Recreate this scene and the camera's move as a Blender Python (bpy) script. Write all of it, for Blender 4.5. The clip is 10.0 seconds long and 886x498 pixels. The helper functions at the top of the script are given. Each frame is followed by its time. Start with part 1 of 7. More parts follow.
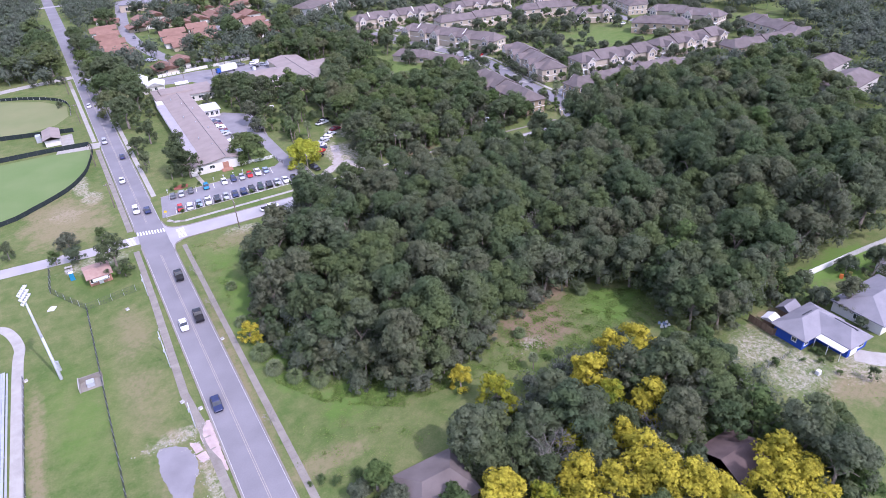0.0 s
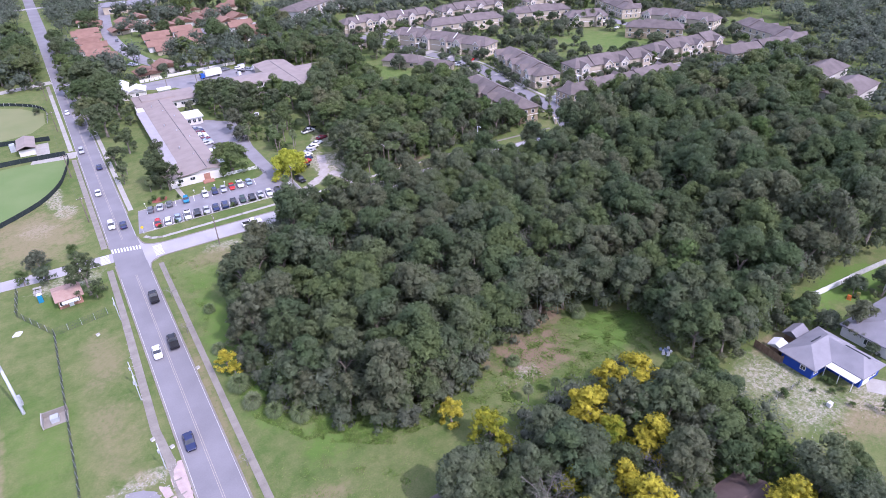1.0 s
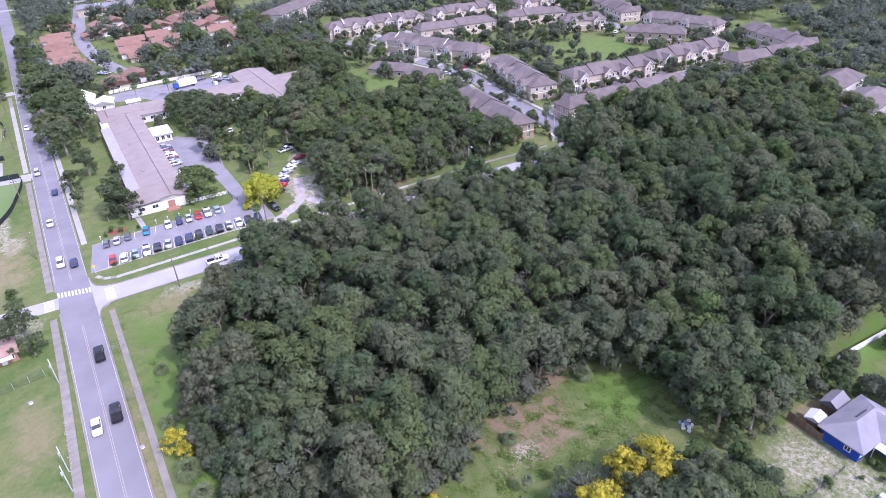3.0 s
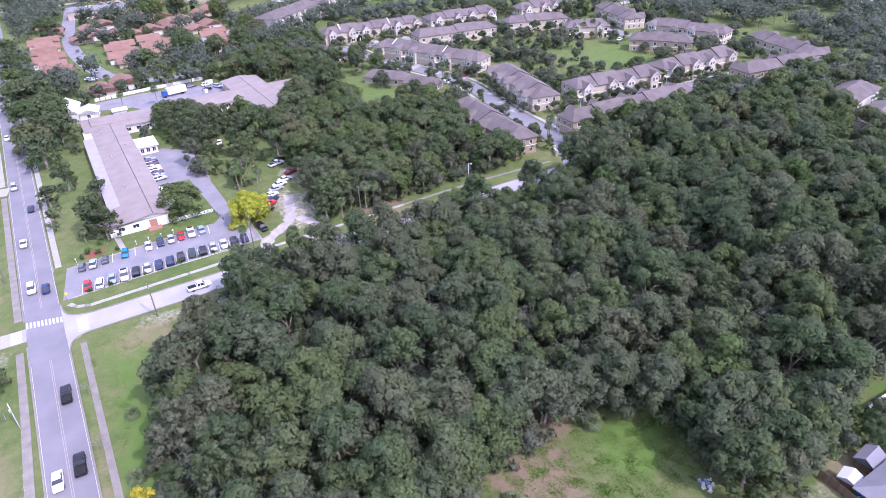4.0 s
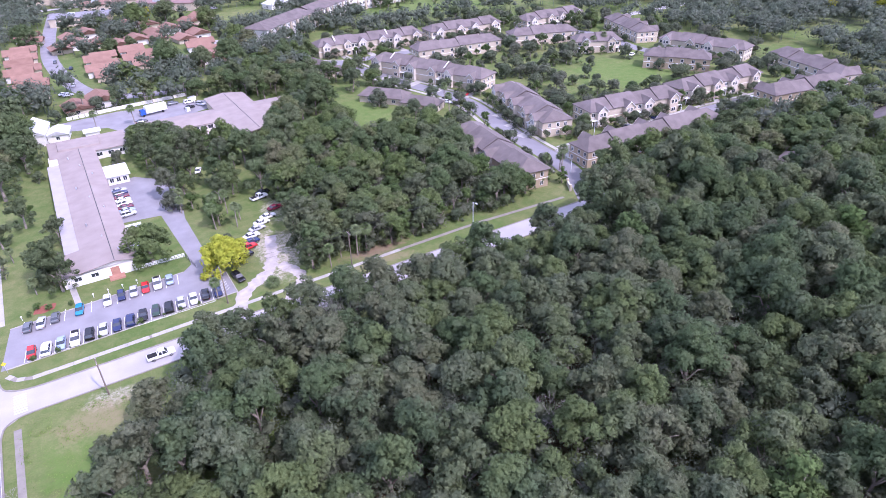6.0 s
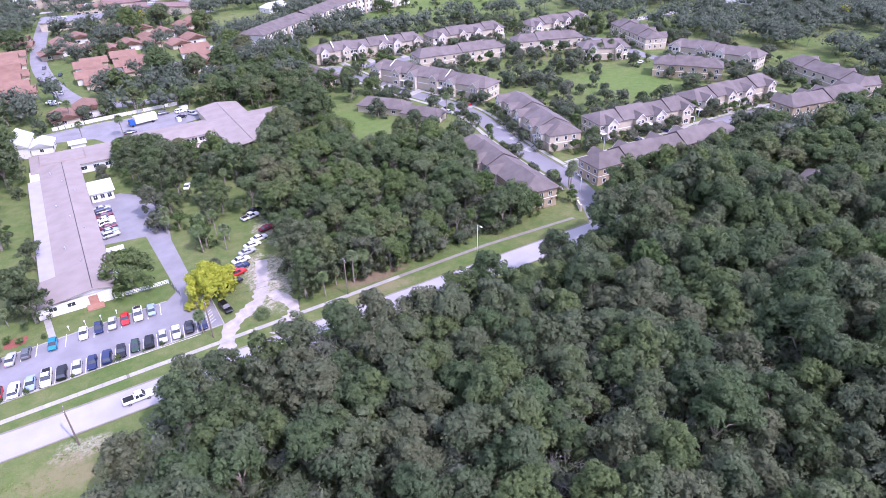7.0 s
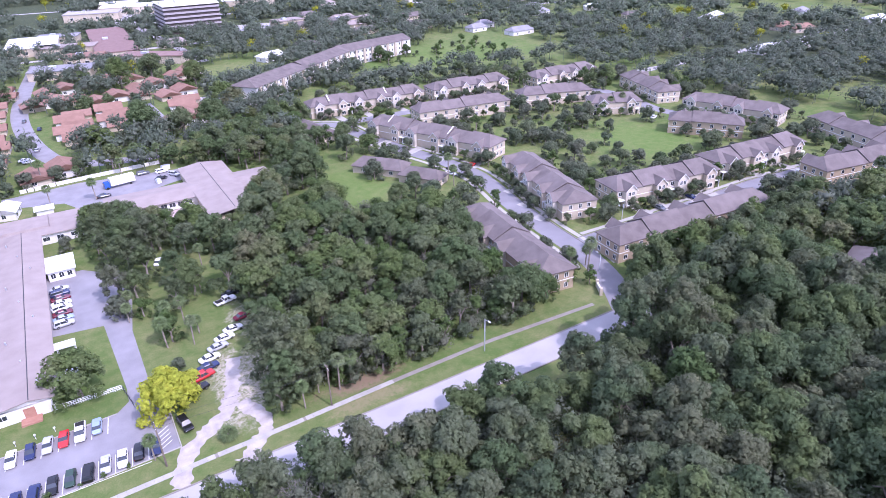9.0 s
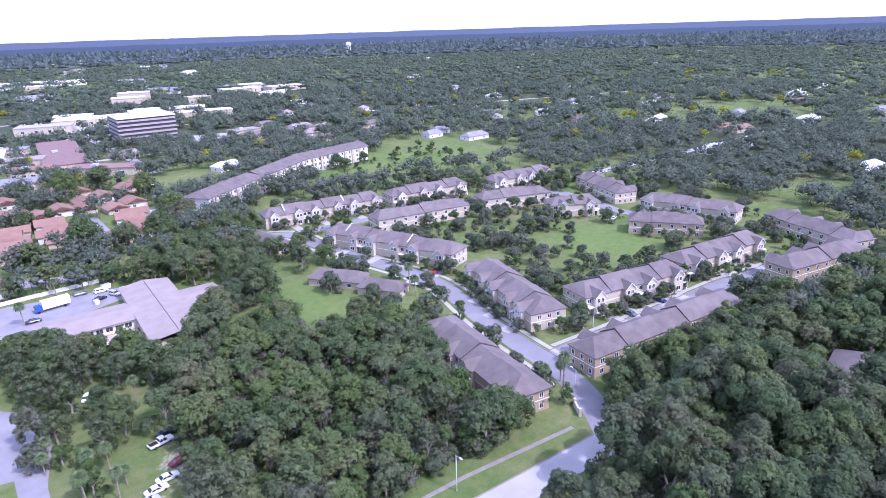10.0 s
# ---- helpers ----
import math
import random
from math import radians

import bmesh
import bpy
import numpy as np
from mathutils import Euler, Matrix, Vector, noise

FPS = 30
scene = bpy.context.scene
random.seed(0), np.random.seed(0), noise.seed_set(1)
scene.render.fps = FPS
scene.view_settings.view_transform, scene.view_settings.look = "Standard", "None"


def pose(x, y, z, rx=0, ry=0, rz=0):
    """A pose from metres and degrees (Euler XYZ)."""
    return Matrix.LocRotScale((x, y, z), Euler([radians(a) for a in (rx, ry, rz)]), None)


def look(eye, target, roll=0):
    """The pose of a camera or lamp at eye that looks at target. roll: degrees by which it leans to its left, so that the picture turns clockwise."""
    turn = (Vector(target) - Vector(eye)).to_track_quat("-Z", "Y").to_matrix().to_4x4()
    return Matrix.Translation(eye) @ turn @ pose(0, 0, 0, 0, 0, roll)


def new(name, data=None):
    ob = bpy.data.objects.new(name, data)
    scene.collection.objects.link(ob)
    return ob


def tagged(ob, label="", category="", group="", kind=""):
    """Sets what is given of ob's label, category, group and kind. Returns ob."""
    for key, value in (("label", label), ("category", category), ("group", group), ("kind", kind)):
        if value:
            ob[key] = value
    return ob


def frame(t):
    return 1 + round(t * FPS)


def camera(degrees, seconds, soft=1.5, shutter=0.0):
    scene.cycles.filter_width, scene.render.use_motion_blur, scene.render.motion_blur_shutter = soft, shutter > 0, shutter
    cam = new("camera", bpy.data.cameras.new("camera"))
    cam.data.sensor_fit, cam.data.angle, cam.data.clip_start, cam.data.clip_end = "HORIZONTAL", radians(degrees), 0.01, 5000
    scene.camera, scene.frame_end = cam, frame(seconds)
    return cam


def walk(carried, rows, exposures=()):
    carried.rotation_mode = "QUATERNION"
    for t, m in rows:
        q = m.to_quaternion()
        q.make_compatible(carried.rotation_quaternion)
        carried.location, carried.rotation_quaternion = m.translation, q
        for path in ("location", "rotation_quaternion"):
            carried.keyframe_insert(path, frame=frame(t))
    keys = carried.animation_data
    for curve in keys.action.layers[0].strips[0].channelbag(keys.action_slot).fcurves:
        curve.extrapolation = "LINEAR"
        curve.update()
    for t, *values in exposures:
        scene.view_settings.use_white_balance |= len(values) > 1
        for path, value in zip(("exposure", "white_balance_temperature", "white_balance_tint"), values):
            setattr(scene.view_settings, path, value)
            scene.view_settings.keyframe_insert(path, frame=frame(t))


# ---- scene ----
cam = camera(69.8, 10.0, soft=0.8)
PATH = [
    (0, (2.396, -0.136, 87.484), (3.224, 1.359, 86.445), -2.8),
    (0.5, (4.777, 3.484, 87.44), (5.613, 4.975, 86.401), -2.6),
    (1, (7.41, 7.291, 87.409), (8.26, 8.774, 86.37), -2.5),
    (1.5, (10.188, 11.214, 87.357), (11.046, 12.69, 86.315), -2.5),
    (2, (13.313, 15.447, 87.266), (14.174, 16.92, 86.222), -2.5),
    (2.5, (16.631, 19.896, 87.19), (17.494, 21.368, 86.146), -2.4),
    (2.7, (17.959, 21.756, 87.184), (18.821, 23.225, 86.136), -2.5),
    (4, (26.514, 34.809, 86.999), (27.382, 36.277, 85.955), -2.1),
    (4.5, (29.644, 40.18, 86.965), (30.515, 41.647, 85.922), -2.0),
    (5, (32.796, 45.723, 86.947), (33.669, 47.19, 85.905), -1.8),
    (5.5, (35.899, 51.129, 86.898), (36.773, 52.596, 85.858), -1.7),
    (7, (45.166, 67.741, 86.529), (46.041, 69.211, 85.493), -1.5),
    (7.5, (48.335, 73.306, 86.419), (49.21, 74.776, 85.383), -1.4),
    (8, (51.58, 78.746, 86.324), (52.454, 80.217, 85.289), -1.4),
    (8.5, (54.819, 84.012, 86.319), (55.699, 85.493, 85.301), -1.4),
    (9, (58.289, 89.405, 86.304), (59.194, 90.926, 85.373), -1.4),
    (9.5, (61.686, 94.678, 86.278), (62.661, 96.236, 85.489), -1.5),
    (10, (64.864, 99.781, 86.268), (65.941, 101.334, 85.614), -1.8),
]
walk(cam, [(t, look(eye, target, roll)) for t, eye, target, roll in PATH],
     exposures=[(0.0, 0.49, 5690, 34), (2.5, 0.6, 5620, 36), (5.5, 0.78, 5580, 39.5), (8.5, 0.79, 5570, 39), (10.0, 0.79, 5250, 38.5)])

# sun and sky
SUN_AZ, SUN_EL = 161.0, 50.0
world = bpy.data.worlds.new("world")
scene.world = world
world.use_nodes = True
wn = world.node_tree
sky = wn.nodes.new("ShaderNodeTexSky")
sky.sky_type = "NISHITA"
sky.sun_disc = False
sky.sun_elevation = radians(SUN_EL)
sky.sun_rotation = radians(SUN_AZ)
sky.air_density, sky.dust_density, sky.ozone_density = 1.0, 1.6, 1.0
veil = wn.nodes.new("ShaderNodeMix")  # thin bright cloud over the whole sky
veil.data_type, veil.blend_type = "RGBA", "ADD"
veil.inputs[0].default_value = 1.0
veil.inputs[7].default_value = (3.1, 3.25, 3.45, 1)
wn.links.new(sky.outputs[0], veil.inputs[6])
wn.links.new(veil.outputs[2], wn.nodes["Background"].inputs[0])
wn.nodes["Background"].inputs[1].default_value = 0.15
sun = new("sun", bpy.data.lights.new("sun", "SUN"))
sun.data.energy, sun.data.angle, sun.data.color = 2.5, radians(0.6), (1.0, 0.95, 0.88)
to_sun = Vector((math.sin(radians(SUN_AZ)) * math.cos(radians(SUN_EL)),
                 math.cos(radians(SUN_AZ)) * math.cos(radians(SUN_EL)), math.sin(radians(SUN_EL))))
sun.matrix_world = look(to_sun * 300, (0, 0, 0))

# ---------------------------------------------------------------- materials
def mat(name, c1, c2, scale=1.0, rough=0.85, metal=0.0, bump=0.0, isl=0.0, obj=0.0, fine=8.0, spec=0.3, trans=0.0):
    """Two base colours mixed by noise at two scales, with relief, and piece to piece variation."""
    m = bpy.data.materials.new(name)
    m.use_nodes = True
    nt = m.node_tree
    nd, ln = nt.nodes, nt.links
    b = nd["Principled BSDF"]
    geo = nd.new("ShaderNodeNewGeometry")
    n1 = nd.new("ShaderNodeTexNoise")
    n1.inputs["Scale"].default_value, n1.inputs["Detail"].default_value = scale, 4
    n2 = nd.new("ShaderNodeTexNoise")
    n2.inputs["Scale"].default_value, n2.inputs["Detail"].default_value = scale * fine, 3
    ln.new(geo.outputs["Position"], n1.inputs["Vector"])
    ln.new(geo.outputs["Position"], n2.inputs["Vector"])
    add = nd.new("ShaderNodeMath")
    add.operation = "MULTIPLY_ADD"
    add.inputs[1].default_value = 0.55
    ln.new(n2.outputs[0], add.inputs[0])
    mul = nd.new("ShaderNodeMath")
    mul.operation = "MULTIPLY_ADD"
    mul.inputs[1].default_value, mul.inputs[2].default_value = 1.6, -0.58
    ln.new(n1.outputs[0], mul.inputs[0])
    ln.new(mul.outputs[0], add.inputs[2])
    last = add
    for amount, node, out in ((isl, geo, "Random Per Island"), (obj, nd.new("ShaderNodeObjectInfo"), "Random")):
        if amount:
            a = nd.new("ShaderNodeMath")
            a.operation = "MULTIPLY_ADD"
            a.inputs[1].default_value = amount
            s = nd.new("ShaderNodeMath")
            s.inputs[1].default_value = -amount / 2
            ln.new(last.outputs[0], s.inputs[0])
            ln.new(node.outputs[out], a.inputs[0])
            ln.new(s.outputs[0], a.inputs[2])
            last = a
    mix = nd.new("ShaderNodeMix")
    mix.data_type = "RGBA"
    mix.inputs[6].default_value, mix.inputs[7].default_value = (*c1, 1), (*c2, 1)
    ln.new(last.outputs[0], mix.inputs[0])
    ln.new(mix.outputs[2], b.inputs["Base Color"])
    b.inputs["Roughness"].default_value, b.inputs["Metallic"].default_value = rough, metal
    b.inputs["Specular IOR Level"].default_value = spec
    if bump:
        bp = nd.new("ShaderNodeBump")
        bp.inputs["Strength"].default_value, bp.inputs["Distance"].default_value = bump, 0.05
        ln.new(n2.outputs[0], bp.inputs["Height"])
        ln.new(bp.outputs[0], b.inputs["Normal"])
    if trans:
        t = nd.new("ShaderNodeBsdfTranslucent")
        ln.new(mix.outputs[2], t.inputs[0])
        ms = nd.new("ShaderNodeMixShader")
        ms.inputs[0].default_value = trans
        ln.new(b.outputs[0], ms.inputs[1])
        ln.new(t.outputs[0], ms.inputs[2])
        ln.new(ms.outputs[0], nd["Material Output"].inputs[0])
    return m


def ground_material():
    """Turf: lush and dry grass by noise, with worn sandy and leaf-littered places of their own outlines."""
    m = bpy.data.materials.new("turf")
    m.use_nodes = True
    nt = m.node_tree
    nd, ln = nt.nodes, nt.links
    b = nd["Principled BSDF"]
    b.inputs["Roughness"].default_value, b.inputs["Specular IOR Level"].default_value = 0.95, 0.1
    geo = nd.new("ShaderNodeNewGeometry")

    def noise_at(scale, detail=4, rough=0.55):
        n = nd.new("ShaderNodeTexNoise")
        n.inputs["Scale"].default_value, n.inputs["Detail"].default_value = scale, detail
        n.inputs["Roughness"].default_value = rough
        ln.new(geo.outputs["Position"], n.inputs["Vector"])
        return n.outputs[0]

    def math_node(op, a, b_, c=None, clamp=False):
        n = nd.new("ShaderNodeMath")
        n.operation, n.use_clamp = op, clamp
        for i, v in enumerate((a, b_, c)):
            if v is None:
                continue
            if isinstance(v, (int, float)):
                n.inputs[i].default_value = v
            else:
                ln.new(v, n.inputs[i])
        return n.outputs[0]

    def mixed(f, a, c):
        n = nd.new("ShaderNodeMix")
        n.data_type = "RGBA"
        ln.new(f, n.inputs[0])
        for i, v in ((6, a), (7, c)):
            if isinstance(v, tuple):
                n.inputs[i].default_value = (*v, 1)
            else:
                ln.new(v, n.inputs[i])
        return n.outputs[2]

    big, mid, fine = noise_at(0.035), noise_at(0.3, 6, 0.68), noise_at(3.2, 6, 0.75)
    tuft = noise_at(1.1, 6, 0.72)
    f = math_node("MULTIPLY_ADD", big, 1.8, -0.75)
    f = math_node("MULTIPLY_ADD", mid, 2.6, math_node("ADD", f, -1.05), True)
    col = mixed(f, (0.1, 0.148, 0.042), (0.205, 0.205, 0.09))
    f2 = math_node("MULTIPLY_ADD", fine, 3.0, -1.15, True)
    col = mixed(math_node("MULTIPLY", f2, 0.55), col, (0.05, 0.095, 0.018))
    f3 = math_node("MULTIPLY_ADD", tuft, 5.0, -2.75, True)
    col = mixed(math_node("MULTIPLY", f3, 0.5), col, (0.235, 0.225, 0.11))
    wob = math_node("MULTIPLY_ADD", noise_at(0.16, 6, 0.7), 0.75, math_node("MULTIPLY", tuft, 0.25))
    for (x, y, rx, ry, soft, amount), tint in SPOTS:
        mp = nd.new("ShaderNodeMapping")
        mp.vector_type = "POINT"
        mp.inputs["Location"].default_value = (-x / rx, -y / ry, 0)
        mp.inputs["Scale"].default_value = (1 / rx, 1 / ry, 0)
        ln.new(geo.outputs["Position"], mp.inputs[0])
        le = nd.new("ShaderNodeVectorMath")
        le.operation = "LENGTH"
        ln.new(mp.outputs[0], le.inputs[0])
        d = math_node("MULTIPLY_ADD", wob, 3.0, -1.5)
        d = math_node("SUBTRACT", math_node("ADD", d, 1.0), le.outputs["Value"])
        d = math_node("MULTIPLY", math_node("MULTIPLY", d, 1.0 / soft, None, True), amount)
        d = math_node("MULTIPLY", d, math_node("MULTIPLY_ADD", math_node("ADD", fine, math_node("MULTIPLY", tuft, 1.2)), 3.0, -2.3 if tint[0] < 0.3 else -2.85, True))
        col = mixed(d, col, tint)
    ln.new(col, b.inputs["Base Color"])
    bp = nd.new("ShaderNodeBump")
    bp.inputs["Strength"].default_value, bp.inputs["Distance"].default_value = 0.8, 0.15
    ln.new(fine, bp.inputs["Height"])
    ln.new(bp.outputs[0], b.inputs["Normal"])
    return m


EARTH = (0.225, 0.16, 0.11)
SAND, DRY, LITTER, LUSH = (0.46, 0.41, 0.34), (0.25, 0.205, 0.12), (0.085, 0.06, 0.04), (0.105, 0.185, 0.037)
# x, y, radius x, radius y, softness, amount
SPOTS = [
    ((116, 124, 74, 34, 0.5, 1.0), LITTER), ((112, 222, 24, 28, 0.5, 0.8), LITTER),
    ((72, 86, 12, 9, 0.5, 0.95), EARTH), ((82, 95, 6, 5, 0.5, 0.9), EARTH), ((68, 82, 3, 2.6, 0.5, 0.9), SAND), ((92, 84, 9, 7, 0.4, 0.95), LUSH), ((22, 104, 5, 14, 0.5, 0.9), LUSH), ((33, 88, 13, 7, 0.5, 0.9), LUSH), ((20, 130, 5, 26, 0.6, 0.8), LUSH), ((22, 158, 9, 13, 0.7, 0.6), LUSH), ((78, 205, 7, 9, 0.5, 1.0), SAND), ((72, 192, 5, 6, 0.6, 0.8), SAND), ((97, 189, 11, 3.2, 0.5, 0.9), EARTH),
    ((-16, 112, 9, 22, 0.9, 0.6), LUSH), ((-24, 104, 2, 22, 0.6, 0.8), DRY), ((-2, 96, 6, 2.2, 0.6, 0.9), SAND), ((1.8, 84, 1.6, 9, 0.6, 0.8), SAND), ((-5, 112, 6, 18, 0.9, 0.6), DRY), ((-4, 135, 5, 14, 0.8, 0.6), DRY), ((-8, 172, 9, 5, 0.5, 0.8), SAND), ((-8, 164, 7, 5, 0.6, 0.8), LUSH), ((13, 110, 1.4, 40, 0.8, 0.7), DRY), ((20, 76, 10, 3, 0.6, 0.7), DRY),
    ((106, 55, 9, 8, 0.7, 0.85), SAND), ((113, 38, 10, 6, 0.6, 0.9), DRY), ((106, 46, 10, 5, 0.7, 0.85), SAND), ((-6, 217, 3.5, 6, 0.3, 1.0), SAND), ((-13, 208.5, 7, 2.5, 0.3, 1.0), SAND), ((118, 41, 6, 5, 0.5, 0.8), SAND),
    ((118, 60, 8, 4, 0.4, 0.9), DRY), ((30, 168, 6, 3, 0.5, 0.8), SAND), ((26, 163, 9, 6, 0.6, 0.7), DRY),
    ((-8, 228, 3, 12, 0.5, 0.9), SAND), ((-14, 208, 5, 8, 0.6, 0.9), SAND), ((-14, 205, 14, 22, 0.5, 0.8), DRY),
    ((-2, 88, 6, 9, 0.7, 0.6), DRY), ((74, 203, 5, 14, 0.4, 0.8), SAND), ((86, 225, 7, 14, 0.4, 0.8), SAND),
    ((96, 183, 12, 2.5, 0.5, 0.6), DRY), ((150, 64, 16, 7, 0.3, 0.9), LUSH), ((76, 44, 8, 5, 0.4, 0.8), LUSH),
    # first two: wide stretches of darker green-brown ground among the far woods
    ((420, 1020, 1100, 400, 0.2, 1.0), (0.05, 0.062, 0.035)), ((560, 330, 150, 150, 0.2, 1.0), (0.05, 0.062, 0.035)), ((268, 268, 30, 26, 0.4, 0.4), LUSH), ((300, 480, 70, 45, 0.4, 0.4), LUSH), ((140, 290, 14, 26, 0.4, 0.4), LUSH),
]
turf = ground_material()
asphalt = mat("asphalt", (0.17, 0.162, 0.172), (0.25, 0.24, 0.25), 0.12, 0.9, bump=0.15, fine=30)
lot_asphalt = mat("lot_asphalt", (0.19, 0.18, 0.19), (0.28, 0.27, 0.28), 0.2, 0.9, bump=0.15, fine=25)
pale_asphalt = mat("pale_asphalt", (0.30, 0.285, 0.285), (0.41, 0.39, 0.385), 0.15, 0.9, bump=0.15, fine=30)
concrete = mat("concrete", (0.30, 0.285, 0.255), (0.42, 0.40, 0.36), 0.5, 0.9, bump=0.1, obj=0.25)
old_concrete = mat("old_concrete", (0.19, 0.17, 0.145), (0.28, 0.26, 0.22), 0.5, 0.9, bump=0.15, obj=0.3)
sand_drive = mat("sand_drive", (0.27, 0.24, 0.215), (0.5, 0.455, 0.42), 0.5, 0.95, bump=0.2, fine=12)
red_paving = mat("red_paving", (0.36, 0.27, 0.25), (0.52, 0.43, 0.40), 0.7, 0.9, bump=0.1)
white_paint = mat("white_paint", (0.74, 0.74, 0.72), (0.82, 0.82, 0.8), 1.0, 0.6)
road_paint = mat("road_paint", (0.62, 0.62, 0.6), (0.78, 0.78, 0.75), 2.0, 0.7)
yellow_paint = mat("yellow_paint", (0.27, 0.245, 0.22), (0.42, 0.37, 0.3), 2.0, 0.7)


def leaf(name, hues, dark=0.56, light=1.46, rough=0.75, trans=0.4, patch=0.13, tree_weight=0.9, patch_weight=0.5):
    """Foliage: a hue drawn for each tree from hues, lighter and darker by sprig and by a soft noise."""
    m = bpy.data.materials.new(name)
    m.use_nodes = True
    nd, ln = m.node_tree.nodes, m.node_tree.links
    b = nd["Principled BSDF"]
    geo, info = nd.new("ShaderNodeNewGeometry"), nd.new("ShaderNodeObjectInfo")
    ramp = nd.new("ShaderNodeValToRGB")
    ramp.color_ramp.interpolation = "LINEAR"
    for i, h in enumerate(hues):
        e = ramp.color_ramp.elements[i] if i < 2 else ramp.color_ramp.elements.new(1.0)
        e.position, e.color = i / max(1, len(hues) - 1), (*h, 1)
    big = nd.new("ShaderNodeTexNoise")
    big.inputs["Scale"].default_value, big.inputs["Detail"].default_value = patch, 3
    ln.new(geo.outputs["Position"], big.inputs["Vector"])
    pick = nd.new("ShaderNodeMath")
    pick.operation = "MULTIPLY_ADD"
    pick.inputs[1].default_value = patch_weight
    off = nd.new("ShaderNodeMath")
    off.operation = "MULTIPLY_ADD"
    off.inputs[1].default_value, off.inputs[2].default_value = tree_weight, 0.5 - 0.5 * tree_weight - 0.5 * patch_weight
    ln.new(info.outputs["Random"], off.inputs[0])
    ln.new(big.outputs[0], pick.inputs[0])
    ln.new(off.outputs[0], pick.inputs[2])
    ln.new(pick.outputs[0], ramp.inputs[0])
    sm = nd.new("ShaderNodeTexNoise")
    sm.inputs["Scale"].default_value, sm.inputs["Detail"].default_value = 1.3, 6
    ln.new(geo.outputs["Position"], sm.inputs["Vector"])
    v = nd.new("ShaderNodeMath")
    v.operation = "MULTIPLY_ADD"
    v.inputs[1].default_value = 0.55
    ln.new(geo.outputs["Random Per Island"], v.inputs[0])
    v2 = nd.new("ShaderNodeMath")
    v2.operation = "MULTIPLY_ADD"
    v2.inputs[1].default_value, v2.inputs[2].default_value = 1.5, -0.52
    ln.new(sm.outputs[0], v2.inputs[0])
    ln.new(v2.outputs[0], v.inputs[2])
    rg = nd.new("ShaderNodeMapRange")
    rg.inputs["To Min"].default_value, rg.inputs["To Max"].default_value = dark, light
    ln.new(v.outputs[0], rg.inputs["Value"])
    mul = nd.new("ShaderNodeVectorMath")
    mul.operation = "SCALE"
    ln.new(ramp.outputs[0], mul.inputs[0])
    ln.new(rg.outputs[0], mul.inputs["Scale"])
    ln.new(mul.outputs[0], b.inputs["Base Color"])
    b.inputs["Roughness"].default_value, b.inputs["Specular IOR Level"].default_value = rough, 0.12
    t = nd.new("ShaderNodeBsdfTranslucent")
    ln.new(mul.outputs[0], t.inputs[0])
    ms = nd.new("ShaderNodeMixShader")
    ms.inputs[0].default_value = trans
    ln.new(b.outputs[0], ms.inputs[1])
    ln.new(t.outputs[0], ms.inputs[2])
    ln.new(ms.outputs[0], nd["Material Output"].inputs[0])
    return m


oak_leaf = leaf("oak_leaf", [(0.120, 0.155, 0.079), (0.098, 0.145, 0.064), (0.143, 0.170, 0.100), (0.139, 0.182, 0.071), (0.095, 0.136, 0.070), (0.155, 0.169, 0.099), (0.122, 0.164, 0.073)], tree_weight=0.75)
grey_leaf = leaf("grey_leaf", [(0.119, 0.144, 0.077), (0.104, 0.138, 0.063), (0.140, 0.154, 0.097), (0.108, 0.149, 0.058)])
bright_leaf = leaf("bright_leaf", [(0.088, 0.142, 0.043), (0.105, 0.152, 0.052), (0.082, 0.125, 0.046)], trans=0.3)
yellow_leaf = leaf("yellow_leaf", [(0.10, 0.13, 0.035), (0.25, 0.24, 0.03), (0.46, 0.41, 0.042), (0.55, 0.485, 0.055), (0.42, 0.395, 0.04), (0.19, 0.205, 0.03)], dark=0.45, light=1.3, trans=0.25, patch=0.55, tree_weight=0.25, patch_weight=1.5)
yellow_green = leaf("yellow_green", [(0.11, 0.17, 0.03), (0.20, 0.26, 0.03), (0.33, 0.33, 0.03), (0.22, 0.26, 0.03), (0.14, 0.19, 0.03)], dark=0.45, light=1.3, trans=0.25, patch=0.5, tree_weight=0.25, patch_weight=1.4)
palm_leaf = leaf("palm_leaf", [(0.127, 0.160, 0.072), (0.110, 0.154, 0.061), (0.143, 0.165, 0.088)], dark=0.55, trans=0.1)
# greyer hues: some distance haze is mixed into this leaf colour
hazed_leaf = leaf("hazed_leaf", [(0.127, 0.149, 0.106), (0.108, 0.140, 0.089), (0.146, 0.163, 0.124), (0.135, 0.168, 0.090), (0.167, 0.164, 0.127)])
# bluer again, the haze over the far plain painted into its foliage
hazed_plain_leaf = leaf("hazed_plain_leaf", [(0.102, 0.131, 0.120), (0.087, 0.116, 0.104), (0.123, 0.145, 0.136)])
twig = mat("twig", (0.2, 0.185, 0.165), (0.31, 0.29, 0.27), 2.0, 0.95)
bark = mat("bark", (0.14, 0.115, 0.09), (0.27, 0.24, 0.2), 2.0, 0.95, bump=0.5)
roof_tan = mat("roof_tan", (0.24, 0.2, 0.18), (0.315, 0.266, 0.24), 0.25, 0.95, bump=0.1, fine=20)
roof_pale = mat("roof_pale", (0.30, 0.28, 0.285), (0.38, 0.355, 0.36), 0.3, 0.9, fine=20)
roof_brown = mat("roof_brown", (0.108, 0.09, 0.083), (0.185, 0.156, 0.146), 0.3, 0.95, bump=0.3, obj=0.35, fine=25)
